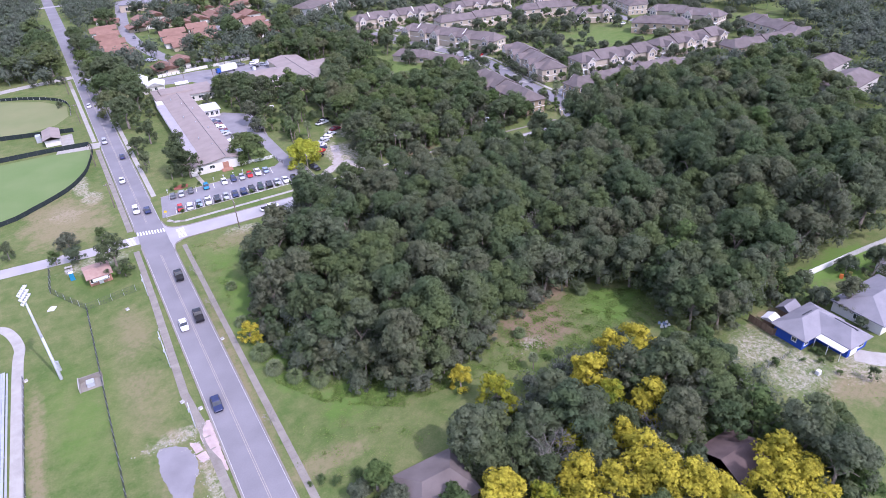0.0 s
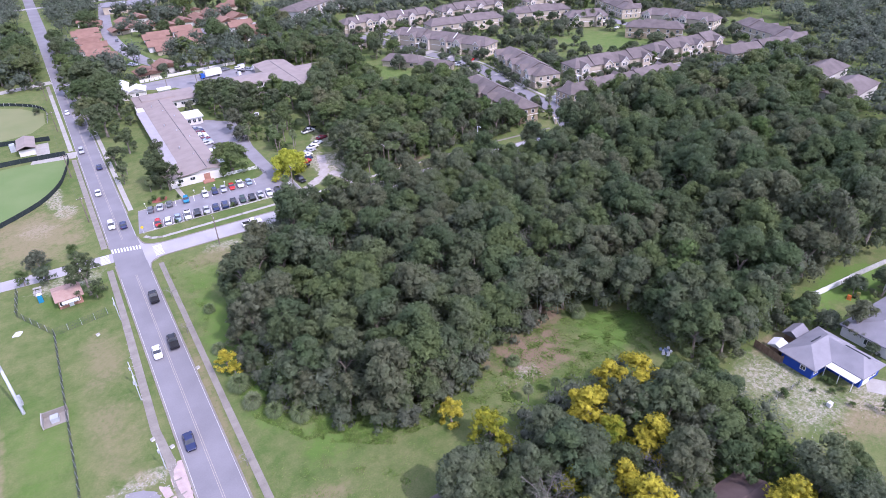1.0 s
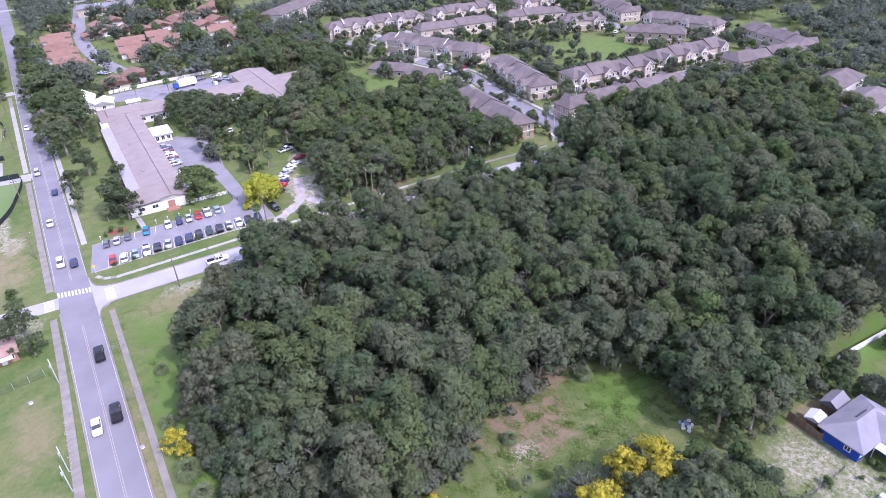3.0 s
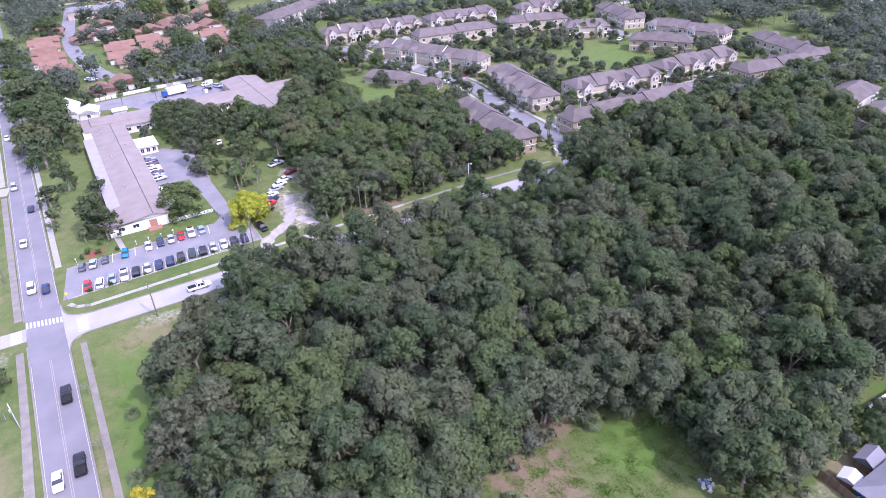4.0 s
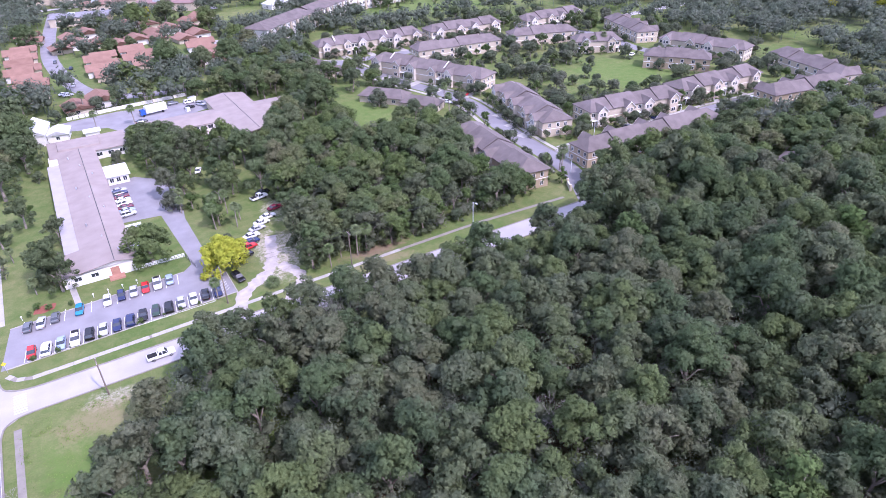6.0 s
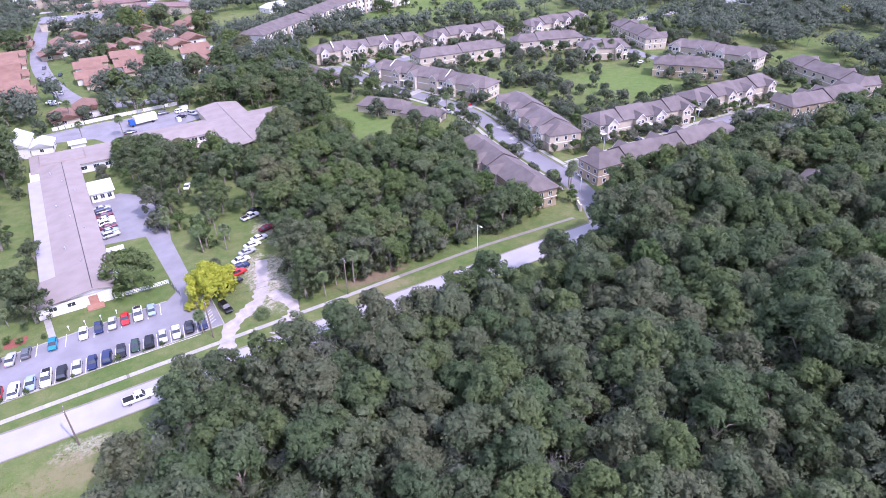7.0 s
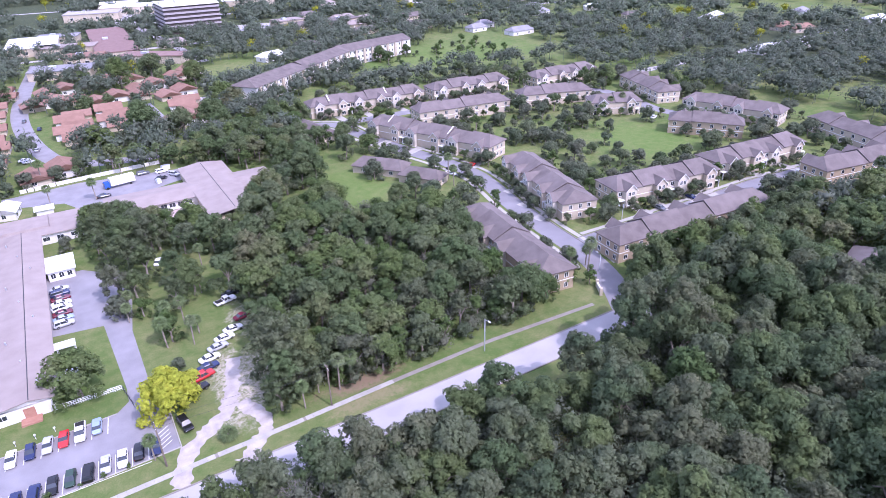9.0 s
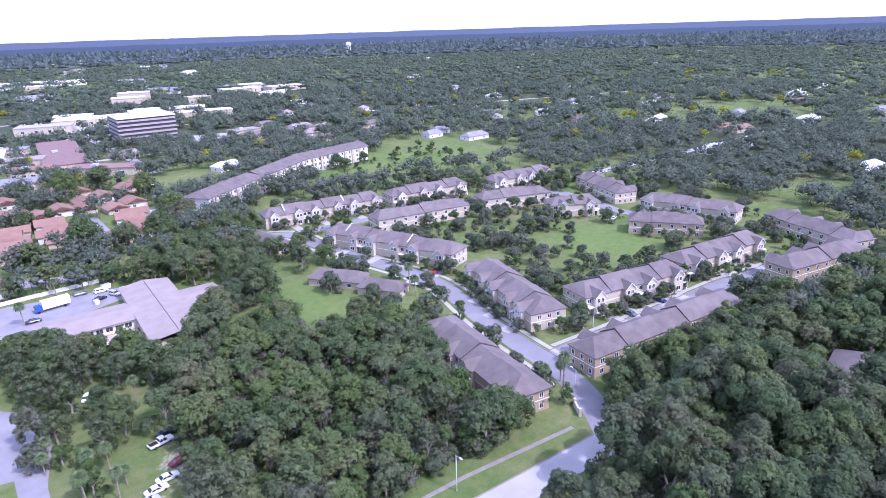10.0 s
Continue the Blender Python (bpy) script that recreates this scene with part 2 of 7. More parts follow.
roof_grey = mat("roof_grey", (0.19, 0.185, 0.20), (0.28, 0.27, 0.285), 0.35, 0.95, bump=0.3, fine=25)
roof_orange = mat("roof_orange", (0.19, 0.108, 0.078), (0.275, 0.165, 0.122), 0.35, 0.95, bump=0.4, obj=0.5, fine=20)
roof_red = mat("roof_red", (0.175, 0.11, 0.098), (0.25, 0.165, 0.145), 0.4, 0.95, bump=0.3, obj=0.4)
roof_white = mat("roof_white", (0.58, 0.58, 0.58), (0.72, 0.72, 0.71), 0.3, 0.7)
stucco_cream = mat("stucco_cream", (0.42, 0.36, 0.27), (0.52, 0.45, 0.35), 0.4, 0.9, bump=0.1, obj=0.3)
stucco_tan = mat("stucco_tan", (0.33, 0.26, 0.175), (0.41, 0.33, 0.23), 0.4, 0.9, bump=0.1, obj=0.3)
stucco_white = mat("stucco_white", (0.58, 0.56, 0.52), (0.70, 0.68, 0.64), 0.4, 0.9, bump=0.05)
stucco_pale = mat("stucco_pale", (0.50, 0.45, 0.37), (0.60, 0.55, 0.46), 0.4, 0.9, bump=0.1, obj=0.3)
brick_wall = mat("brick_wall", (0.30, 0.15, 0.10), (0.4, 0.22, 0.16), 1.5, 0.9, bump=0.2)
blue_wall = mat("blue_wall", (0.02, 0.06, 0.30), (0.03, 0.085, 0.38), 0.6, 0.8)
wood_fence = mat("wood_fence", (0.16, 0.105, 0.07), (0.27, 0.19, 0.13), 1.5, 0.9, obj=0.4, bump=0.2)
pole_wood = mat("pole_wood", (0.10, 0.08, 0.06), (0.2, 0.165, 0.13), 2.0, 0.95, bump=0.3)
galvanised = mat("galvanised", (0.42, 0.44, 0.47), (0.55, 0.57, 0.6), 1.0, 0.5, metal=0.4)
dark_metal = mat("dark_metal", (0.03, 0.035, 0.04), (0.06, 0.065, 0.07), 1.0, 0.6)
screen_cloth = mat("screen_cloth", (0.012, 0.022, 0.022), (0.03, 0.04, 0.038), 0.6, 0.9)
window_glass = mat("window_glass", (0.02, 0.025, 0.03), (0.05, 0.06, 0.07), 0.5, 0.08, spec=0.8)
rubber = mat("rubber", (0.012, 0.012, 0.012), (0.03, 0.03, 0.03), 3.0, 0.9)
chrome = mat("chrome", (0.5, 0.5, 0.52), (0.6, 0.6, 0.62), 2.0, 0.25, metal=0.9)
lamp_red = mat("lamp_red", (0.35, 0.01, 0.01), (0.45, 0.02, 0.02), 2.0, 0.2)
lamp_clear = mat("lamp_clear", (0.6, 0.6, 0.6), (0.7, 0.7, 0.7), 2.0, 0.1)
PAINTS = {}


def car_paint(name):
    colours = {"white": (0.78, 0.78, 0.77), "black": (0.012, 0.012, 0.014), "silver": (0.42, 0.43, 0.45),
               "grey": (0.13, 0.14, 0.15), "navy": (0.02, 0.03, 0.09), "blue": (0.03, 0.10, 0.38), "red": (0.48, 0.03, 0.03),
               "teal": (0.02, 0.22, 0.38), "maroon": (0.14, 0.02, 0.035), "green": (0.03, 0.06, 0.04), "sky": (0.30, 0.38, 0.5)}
    if name not in PAINTS:
        c = colours[name]
        PAINTS[name] = mat("paint_" + name, tuple(v * 0.9 for v in c), c, 1.5, 0.22, metal=0.0, spec=0.6)
    return PAINTS[name]
roof_red_brown = mat("roof_red_brown", (0.085, 0.06, 0.055), (0.15, 0.11, 0.10), 0.4, 0.95, bump=0.3, fine=25)
weed_leaf = leaf("weed_leaf", [(0.13, 0.21, 0.045), (0.16, 0.22, 0.06), (0.12, 0.20, 0.04), (0.23, 0.22, 0.11)], patch=0.4, tree_weight=0.0, patch_weight=1.6)
wood_leaf = leaf("wood_leaf", [(0.126, 0.163, 0.075), (0.105, 0.153, 0.064), (0.144, 0.174, 0.092), (0.135, 0.187, 0.064), (0.173, 0.178, 0.099)])
garden_leaf = leaf("garden_leaf", [(0.135, 0.152, 0.101), (0.113, 0.147, 0.083), (0.151, 0.163, 0.116), (0.124, 0.163, 0.077)])
blossom_leaf = leaf("blossom_leaf", [(0.265, 0.329, 0.050), (0.392, 0.435, 0.055), (0.470, 0.488, 0.061), (0.353, 0.403, 0.050)], dark=0.7, light=1.3, patch=0.5, tree_weight=0.0, patch_weight=1.4)
worn_paint = mat("worn_paint", (0.33, 0.32, 0.31), (0.58, 0.57, 0.55), 1.5, 0.8)

# ---------------------------------------------------------------- geometry helpers
class Geo:
    """Collects vertices and faces, with a material number for each face."""

    def __init__(self):
        self.v, self.f, self.m = [], [], []

    def add(self, verts, faces, mi=0):
        n = len(self.v)
        self.v.extend(verts)
        self.f.extend(tuple(i + n for i in f) for f in faces)
        self.m.extend([mi] * len(faces))
        return self

    def box(self, x0, x1, y0, y1, z0, z1, mi=0, inset=0.0):
        i = inset
        return self.add([(x0, y0, z0), (x1, y0, z0), (x1, y1, z0), (x0, y1, z0),
                         (x0 + i, y0 + i, z1), (x1 - i, y0 + i, z1), (x1 - i, y1 - i, z1), (x0 + i, y1 - i, z1)],
                        [(3, 2, 1, 0), (4, 5, 6, 7), (0, 1, 5, 4), (1, 2, 6, 5), (2, 3, 7, 6), (3, 0, 4, 7)], mi)

    def prism(self, poly, z0, z1, mi=0):
        n = len(poly)
        return self.add([(x, y, z0) for x, y in poly] + [(x, y, z1) for x, y in poly],
                        [tuple(range(n, 2 * n)), tuple(reversed(range(n)))]
                        + [(i, (i + 1) % n, n + (i + 1) % n, n + i) for i in range(n)], mi)

    def tube(self, p, q, r0, r1, n=6, mi=0):
        p, q = Vector(p), Vector(q)
        m = (q - p).to_track_quat("Z", "Y").to_matrix()
        ring = [m @ Vector((math.cos(a), math.sin(a), 0)) for a in (2 * math.pi * i / n for i in range(n))]
        return self.add([tuple(p + c * r0) for c in ring] + [tuple(q + c * r1) for c in ring],
                        [(i, (i + 1) % n, n + (i + 1) % n, n + i) for i in range(n)] + [tuple(range(n, 2 * n))], mi)

    def mesh(self, name, *mats, smooth=False):
        me = bpy.data.meshes.new(name)
        me.from_pydata([tuple(v) for v in self.v], [], self.f)
        for m in mats:
            me.materials.append(m)
        if len(mats) > 1:
            me.polygons.foreach_set("material_index", self.m)
        if smooth:
            me.polygons.foreach_set("use_smooth", [True] * len(me.polygons))
        me.update()
        return me


def part(name, geo, material, parent, label="", smooth=False):
    """Links a Geo, or a ready mesh, as one mesh object under a thing or a part."""
    mats = material if isinstance(material, tuple) else (material,)
    me = geo.mesh(name, *mats, smooth=smooth) if isinstance(geo, Geo) else geo
    ob = new(name, me)
    ob.parent = parent
    if label:
        ob["label"] = label
    return ob


def thing(name, label, category, group="", kind="", at=(0, 0, 0), turn=0.0, data=None):
    ob = new(name, data)
    ob.matrix_basis = pose(*at, 0, 0, turn)
    if data is None:
        ob.empty_display_size = 0.5
    return tagged(ob, label, category, group, kind)


def structure(name, geo, material, label, category, smooth=False):
    mats = material if isinstance(material, tuple) else (material,)
    return tagged(new(name, geo.mesh(name, *mats, smooth=smooth)), label, category, kind="structure")


def ribbon(points, width, z, thick=0.3, jag=0.0):
    """A paved strip along a line, as one body with a top and sides; jag: how unevenly its edges run."""
    g = Geo()
    ps = [Vector((x, y, 0)) for x, y in points]
    left, right = [], []
    for i, p in enumerate(ps):
        d = (ps[min(i + 1, len(ps) - 1)] - ps[max(i - 1, 0)]).normalized()
        n = Vector((-d.y, d.x, 0)) * width / 2
        left.append(p + n * (1 + jag * noise.noise((p.x * 0.9, p.y * 0.9, 1.0))))
        right.append(p - n * (1 + jag * noise.noise((p.x * 0.9, p.y * 0.9, 7.0))))
    n = len(ps)
    v = [(*p.xy, z) for p in left] + [(*p.xy, z) for p in right]
    v += [(*p.xy, z - thick) for p in left] + [(*p.xy, z - thick) for p in right]
    f = []
    for i in range(n - 1):
        f += [(i, n + i, n + i + 1, i + 1), (i, i + 1, 2 * n + i + 1, 2 * n + i), (n + i + 1, n + i, 3 * n + i, 3 * n + i + 1)]
    f += [(0, 2 * n, 3 * n, n), (n - 1, 2 * n - 1, 4 * n - 1, 3 * n - 1)]
    return g.add(v, f)


def bend(points, steps=6):
    """A rounder line through the points."""
    out = []
    for i in range(len(points) - 1):
        p0, p1 = Vector(points[max(i - 1, 0)]), Vector(points[i])
        p2, p3 = Vector(points[i + 1]), Vector(points[min(i + 2, len(points) - 1)])
        for s in range(steps):
            t = s / steps
            out.append(tuple(0.5 * ((2 * p1) + (p2 - p0) * t + (2 * p0 - 5 * p1 + 4 * p2 - p3) * t * t
                                    + (3 * p1 - p0 - 3 * p2 + p3) * t ** 3)))
    return out + [tuple(points[-1])]


def inside(x, y, poly):
    hit, j = False, len(poly) - 1
    for i in range(len(poly)):
        (xi, yi), (xj, yj) = poly[i], poly[j]
        if (yi > y) != (yj > y) and x < (xj - xi) * (y - yi) / (yj - yi) + xi:
            hit = not hit
        j = i
    return hit


def near_line(x, y, points, d):
    for (x0, y0), (x1, y1) in zip(points, points[1:]):
        dx, dy = x1 - x0, y1 - y0
        t = max(0, min(1, ((x - x0) * dx + (y - y0) * dy) / (dx * dx + dy * dy)))
        if (x - x0 - t * dx) ** 2 + (y - y0 - t * dy) ** 2 < d * d:
            return True
    return False


# ---------------------------------------------------------------- plants
ICO_V, ICO_F = None, None


def ico():
    global ICO_V, ICO_F
    if ICO_V is None:
        bm = bmesh.new()
        bmesh.ops.create_icosphere(bm, subdivisions=1, radius=1)
        ICO_V = np.array([v.co[:] for v in bm.verts])
        ICO_F = [tuple(v.index for v in f.verts) for f in bm.faces]
        bm.free()
    return ICO_V, ICO_F


def sprays(rng, clumps, per, size, droop=0.0, bunch=True):
    """Leaf tufts on the outside of clumps (centre, radii): vertices, three to a leaf, and the way that each vertex shades."""
    out, shade = [], []
    for c, r in clumps:
        n = max(6, int(per * r[0] * r[2] / 3.0))
        each = 1 if not bunch else 8 if n > 150 else 5 if n > 40 else 1
        m = max(1, n // each)
        n = m * each
        d = rng.normal(size=(m, 3))
        d[:, 2] += 0.5
        d /= np.linalg.norm(d, axis=1)[:, None]
        p = np.array(c) + d * np.array(r) * rng.uniform(0.84, 1.12, (m, 1))
        # each tuft fans out like a rosette round its own upturned middle
        axis = d * 0.75 + rng.normal(size=(m, 3)) * 0.25
        axis[:, 2] += 0.4 - 0.8 * droop
        axis /= np.linalg.norm(axis, axis=1)[:, None]
        p, d, axis = np.repeat(p, each, 0), np.repeat(d, each, 0), np.repeat(axis, each, 0)
        flat = np.cross(axis, rng.normal(size=(n, 3)))
        flat /= np.linalg.norm(flat, axis=1)[:, None]
        way = flat * 0.85 + axis * rng.uniform(0.1, 0.8, (n, 1))
        way[:, 2] -= 0.35 * droop
        way /= np.linalg.norm(way, axis=1)[:, None]
        side = np.cross(axis, way)
        side /= np.linalg.norm(side, axis=1)[:, None]
        s = size * rng.uniform(0.7, 1.35, (n, 1))
        foot = p + flat * s * rng.uniform(-0.2, 1.2, (n, 1)) + axis * s * rng.uniform(-0.8, 0.8, (n, 1))
        tri = np.stack([foot - side * s * 0.72, foot + side * s * 0.72, foot + way * s * 2.1], 1)
        # all leaves turn their outer face the way that the tuft bulges
        soft = d * 0.8 + way * 0.45
        soft[:, 2] += 0.15
        soft /= np.linalg.norm(soft, axis=1)[:, None]
        nor = np.cross(tri[:, 1] - tri[:, 0], tri[:, 2] - tri[:, 0])
        turned = (nor * soft).sum(1) < 0
        tri[turned] = tri[turned][:, [1, 0, 2]]
        nor[turned] *= -1
        nor /= np.linalg.norm(nor, axis=1)[:, None]
        soft = soft * 0.52 + nor * 0.48
        out.append(tri.reshape(-1, 3))
        shade.append(np.repeat(soft, 3, 0))
    return np.concatenate(out), np.concatenate(shade)


def array_mesh(name, verts, tris, material, shade=None):
    """A mesh straight from arrays of vertices and triangles; shade: soft normals for its vertices."""
    me = bpy.data.meshes.new(name)
    me.vertices.add(len(verts))
    me.vertices.foreach_set("co", np.asarray(verts, dtype=np.float32).ravel())
    me.loops.add(tris.size)
    me.loops.foreach_set("vertex_index", tris.astype(np.int32).ravel())
    me.polygons.add(len(tris))
    me.polygons.foreach_set("loop_start", np.arange(0, tris.size, 3, dtype=np.int32))
    me.update(calc_edges=True)
    if shade is not None:
        shade = shade / np.linalg.norm(shade, axis=1)[:, None]
        me.attributes.new("custom_normal", "FLOAT_VECTOR", "POINT").data.foreach_set("vector", shade.astype(np.float32).ravel())
    me.materials.append(material)
    return me


def crown_mesh(name, rng, clumps, per, size, leaf_mat, core=None, droop=0.0):
    v, soft = sprays(rng, clumps, per, size, droop)
    verts, tris, shade = [v], [np.arange(len(v)).reshape(-1, 3)], [soft]
    iv, fi = ico()
    base = len(v)
    for c, r in clumps:
        verts.append(iv * np.array(r) * (core or 0.66) * rng.uniform(0.65, 1.1, (len(iv), 1)) + np.array(c))
        tris.append(np.array(fi) + base)
        shade.append(iv)
        base += len(iv)
    return array_mesh(name, np.concatenate(verts), np.concatenate(tris), leaf_mat, np.concatenate(shade))


def dome(rng, radius, base, top, count, small=0.30, big=0.46):
    """Clumps that fill a broad crown of several uneven lobes."""
    out = []
    lobes = max(3, count // 4)
    turn, sx, sy = rng.uniform(0, 6.283), rng.uniform(0.86, 1.2), rng.uniform(0.8, 1.08)
    for k in range(lobes):
        a = k * 6.283 / lobes + rng.uniform(-0.5, 0.5)
        q = rng.uniform(0.25, 0.62) if k else 0.08
        lx, ly = q * radius * math.cos(a), q * radius * math.sin(a)
        lz = base + (top - base) * (rng.uniform(0.62, 0.84) - 0.35 * q * q) + (0.05 * top if k == 0 else 0)
        n = 4 if k < lobes - 1 else 5
        lr = radius * rng.uniform(0.30, 0.42)
        for i in range(n):
            b = i * 6.283 / n + rng.uniform(-0.6, 0.6)
            w = lr * rng.uniform(0.35, 0.95) if i else 0.0
            r = radius * rng.uniform(small, big) * (0.92 if i else 1.0)
            x, y = lx + w * math.cos(b), ly + w * math.sin(b)
            z = lz - (w / lr) ** 2 * (top - base) * rng.uniform(0.1, 0.34) if i else lz
            out.append(((x * math.cos(turn) * sx - y * math.sin(turn) * sy, x * math.sin(turn) * sx + y * math.cos(turn) * sy, z),
                        (r, r * rng.uniform(0.85, 1.15), r * rng.uniform(0.62, 0.9))))
    for i in range(max(3, count // 3)):
        a = i * 6.283 / max(3, count // 3) + rng.uniform(-0.4, 0.4)
        rr = radius * rng.uniform(0.5, 0.8)
        r = radius * rng.uniform(small * 0.8, big * 0.85)
        out.append(((rr * math.cos(a) * sx, rr * math.sin(a) * sy, base + (top - base) * rng.uniform(0.02, 0.32)), (r, r, r * 0.8)))
    return out


def trunk_mesh(name, rng, height, r, spread, lean=0.0, limbs=4):
    g = Geo()
    top = Vector((lean * height, rng.uniform(-0.1, 0.1) * height, height * 0.55))
    g.tube((0, 0, -0.3), top * 0.5, r * 1.25, r * 0.85, 7)
    g.tube(top * 0.5, top, r * 0.85, r * 0.6, 7)
    for i in range(limbs):
        a = i * 6.283 / limbs + rng.uniform(-0.5, 0.5)
        e = top + Vector((math.cos(a) * spread, math.sin(a) * spread, height * rng.uniform(0.12, 0.35)))
        mid = top.lerp(e, 0.55) + Vector((0, 0, height * 0.06))
        g.tube(top * rng.uniform(0.75, 1.0), mid, r * 0.45, r * 0.28, 5)
        g.tube(mid, e, r * 0.28, r * 0.08, 5)
    return g.mesh(name, bark, smooth=True)


def tree_kind(name, label, category, leaf, n, seed, radius, height, count, per, size, base=0.32, r_trunk=0.32, droop=0.0, core=None, group="", small=0.30, big=0.46):
    """n different trees of one kind, kept as templates below the ground's edge until copied."""
    kinds = []
    for k in range(n):
        rng = np.random.default_rng(seed + k)
        R, H = radius * rng.uniform(0.88, 1.12), height * rng.uniform(0.9, 1.1)
        crown = crown_mesh("crown", rng, dome(rng, R, H * base, H * 1.02, count, small, big), per, size, leaf, core, droop)
        trunk = trunk_mesh("trunk", rng, H * 0.7, r_trunk, R * 0.5)
        kinds.append((name, label, category, group, trunk, crown))
    return kinds


def plant(kinds, x, y, s=1.0, turn=None, label="", squash=1.0):
    """One tree of a kind, standing at x, y."""
    name, lab, category, group, trunk, crown = random.choice(kinds)
    ob = new(name)
    ob.matrix_basis = pose(x, y, 0, 0, 0, random.uniform(0, 360) if turn is None else turn) @ Matrix.Diagonal((s, s, s * squash, 1))
    tagged(ob, label or lab, category, group)
    part("trunk", trunk, None, ob)
    part("crown", crown, None, ob)
    return ob


def palm_mesh(seed, height, fronds=30, reach=1.7):
    rng = np.random.default_rng(seed)
    t = Geo()
    lean = (rng.uniform(-0.05, 0.05) * height, rng.uniform(-0.05, 0.05) * height)
    n = 5
    for i in range(n):
        a, b = i / n, (i + 1) / n
        t.tube((lean[0] * a, lean[1] * a, height * a - 0.2), (lean[0] * b, lean[1] * b, height * b), 0.2, 0.19, 7)
    g = Geo()
    for i in range(fronds):
        a = i * 2.399963
        up = 1.25 - 2.1 * i / fronds
        d = Vector((math.cos(a) * math.cos(up), math.sin(a) * math.cos(up), math.sin(up)))
        o = Vector((lean[0], lean[1], height))
        hub = o + d * reach * 0.5
        side = d.cross(Vector((0, 0, 1))).normalized()
        nor = side.cross(d)
        for k in range(-4, 5):
            b = k * 0.34
            tip = hub + (d * math.cos(b) + side * math.sin(b)) * reach * rng.uniform(0.6, 0.85) - Vector((0, 0, 0.28 * reach))
            w = (side * math.cos(b) - d * math.sin(b)) * 0.11
            mid = hub.lerp(tip, 0.5) + nor * 0.1 + Vector((0, 0, 0.08))
            g.add([tuple(hub), tuple(mid - w), tuple(tip), tuple(mid + w)], [(0, 1, 2, 3)])
        g.tube(tuple(o), tuple(hub), 0.03, 0.02, 3)
    return t.mesh("trunk", bark, smooth=True), g.mesh("fronds", palm_leaf)


PALMS = []


def palm(x, y, s=1.0, kind=None, label="cabbage palm with a round head of fan fronds"):
    if not PALMS:
        PALMS.extend(palm_mesh(40 + i, h) for i, h in enumerate((5.5, 7.0, 8.5, 1.2)))
    trunk, crown = PALMS[random.randrange(3) if kind is None else kind]
    ob = thing("palm_tree", label, "palm", "palms", at=(x, y, 0), turn=random.uniform(0, 360))
    ob.scale = (s, s, s)
    part("trunk", trunk, None, ob)
    part("fronds", crown, None, ob)
    return ob


def bare_kind(n, seed):
    """Leafless grey trees of forking branches and twigs."""
    kinds = []
    for k in range(n):
        rng = np.random.default_rng(seed + k)
        g, t = Geo(), Geo()
        t.tube((0, 0, -0.3), (0.1, 0, 3.0), 0.22, 0.15, 7)

        def fork(p, d, length, r, depth):
            q = p + d * length
            g.tube(p, q, r, r * 0.65, 3)
            if depth:
                for _ in range(3 if depth > 1 else 4):
                    e = (d + Vector(rng.normal(size=3)) * 0.55)
                    e.z = max(e.z, -0.1) + 0.12
                    fork(q, e.normalized(), length * rng.uniform(0.55, 0.75), r * 0.6, depth - 1)

        for a in range(4):
            b = a * 1.57 + rng.uniform(-0.5, 0.5)
            fork(Vector((0.1, 0, rng.uniform(2.0, 3.0))), Vector((math.cos(b) * 0.7, math.sin(b) * 0.7, 1)).normalized(), 2.0, 0.085, 4)
        kinds.append(("bare_tree", "leafless pale grey tree with fine branching twigs", "tree", "", t.mesh("trunk", bark, smooth=True), g.mesh("crown", twig)))
    return kinds


OAKS = tree_kind("oak_tree", "dark green live oak with a dense clumped crown", "tree", oak_leaf, 12, 100, 5.0, 13.0, 36, 2100, 0.105, base=0.1, group="woodland oaks", small=0.14, big=0.29)
FAR_OAKS = tree_kind("woodland_tree", "tall dark green tree in the northern woods", "tree", wood_leaf, 6, 300, 5.0, 13.0, 24, 800, 0.17, base=0.04, core=0.7, group="northern woods", small=0.17, big=0.36)
BIG_OAKS = tree_kind("spreading_oak", "large live oak with broad grey-green crown", "tree", wood_leaf, 4, 130, 7.5, 14.0, 44, 620, 0.18, base=0.1, core=0.7, r_trunk=0.5, small=0.14, big=0.27)
MOSSY = tree_kind("mossy_oak", "greyish oak hung with moss, thin open crown", "tree", grey_leaf, 5, 150, 5.4, 12.5, 28, 850, 0.15, base=0.06, r_trunk=0.38, droop=0.6, small=0.14, big=0.29)
GREEN = tree_kind("broadleaf_tree", "bright green broadleaf tree with full crown", "tree", bright_leaf, 4, 170, 3.9, 9.5, 20, 1000, 0.14, base=0.03, core=0.7, small=0.17, big=0.36)
SMALL = tree_kind("small_tree", "small rounded dark green street tree", "tree", garden_leaf, 5, 190, 3.0, 5.6, 16, 900, 0.14, base=0.02, core=0.7, r_trunk=0.16, small=0.22, big=0.42)
YELLOW = tree_kind("flowering_tree", "golden rain tree covered in yellow blossom", "tree", yellow_leaf, 5, 210, 4.4, 9.5, 34, 1500, 0.105, base=0.06, small=0.12, big=0.28)
LIME = tree_kind("flowering_tree", "golden rain tree turning from green to yellow", "tree", yellow_green, 3, 230, 4.6, 9.0, 30, 800, 0.14, base=0.08, small=0.13, big=0.28)
SHRUBS = tree_kind("shrub", "low rounded green shrub", "shrub", bright_leaf, 3, 250, 1.2, 1.9, 8, 700, 0.11, base=0.05, r_trunk=0.05)
GREY_SHRUBS = tree_kind("street_tree", "slender crape myrtle with thin olive crown", "tree", grey_leaf, 3, 270, 1.9, 4.8, 9, 700, 0.12, base=0.15, r_trunk=0.08)
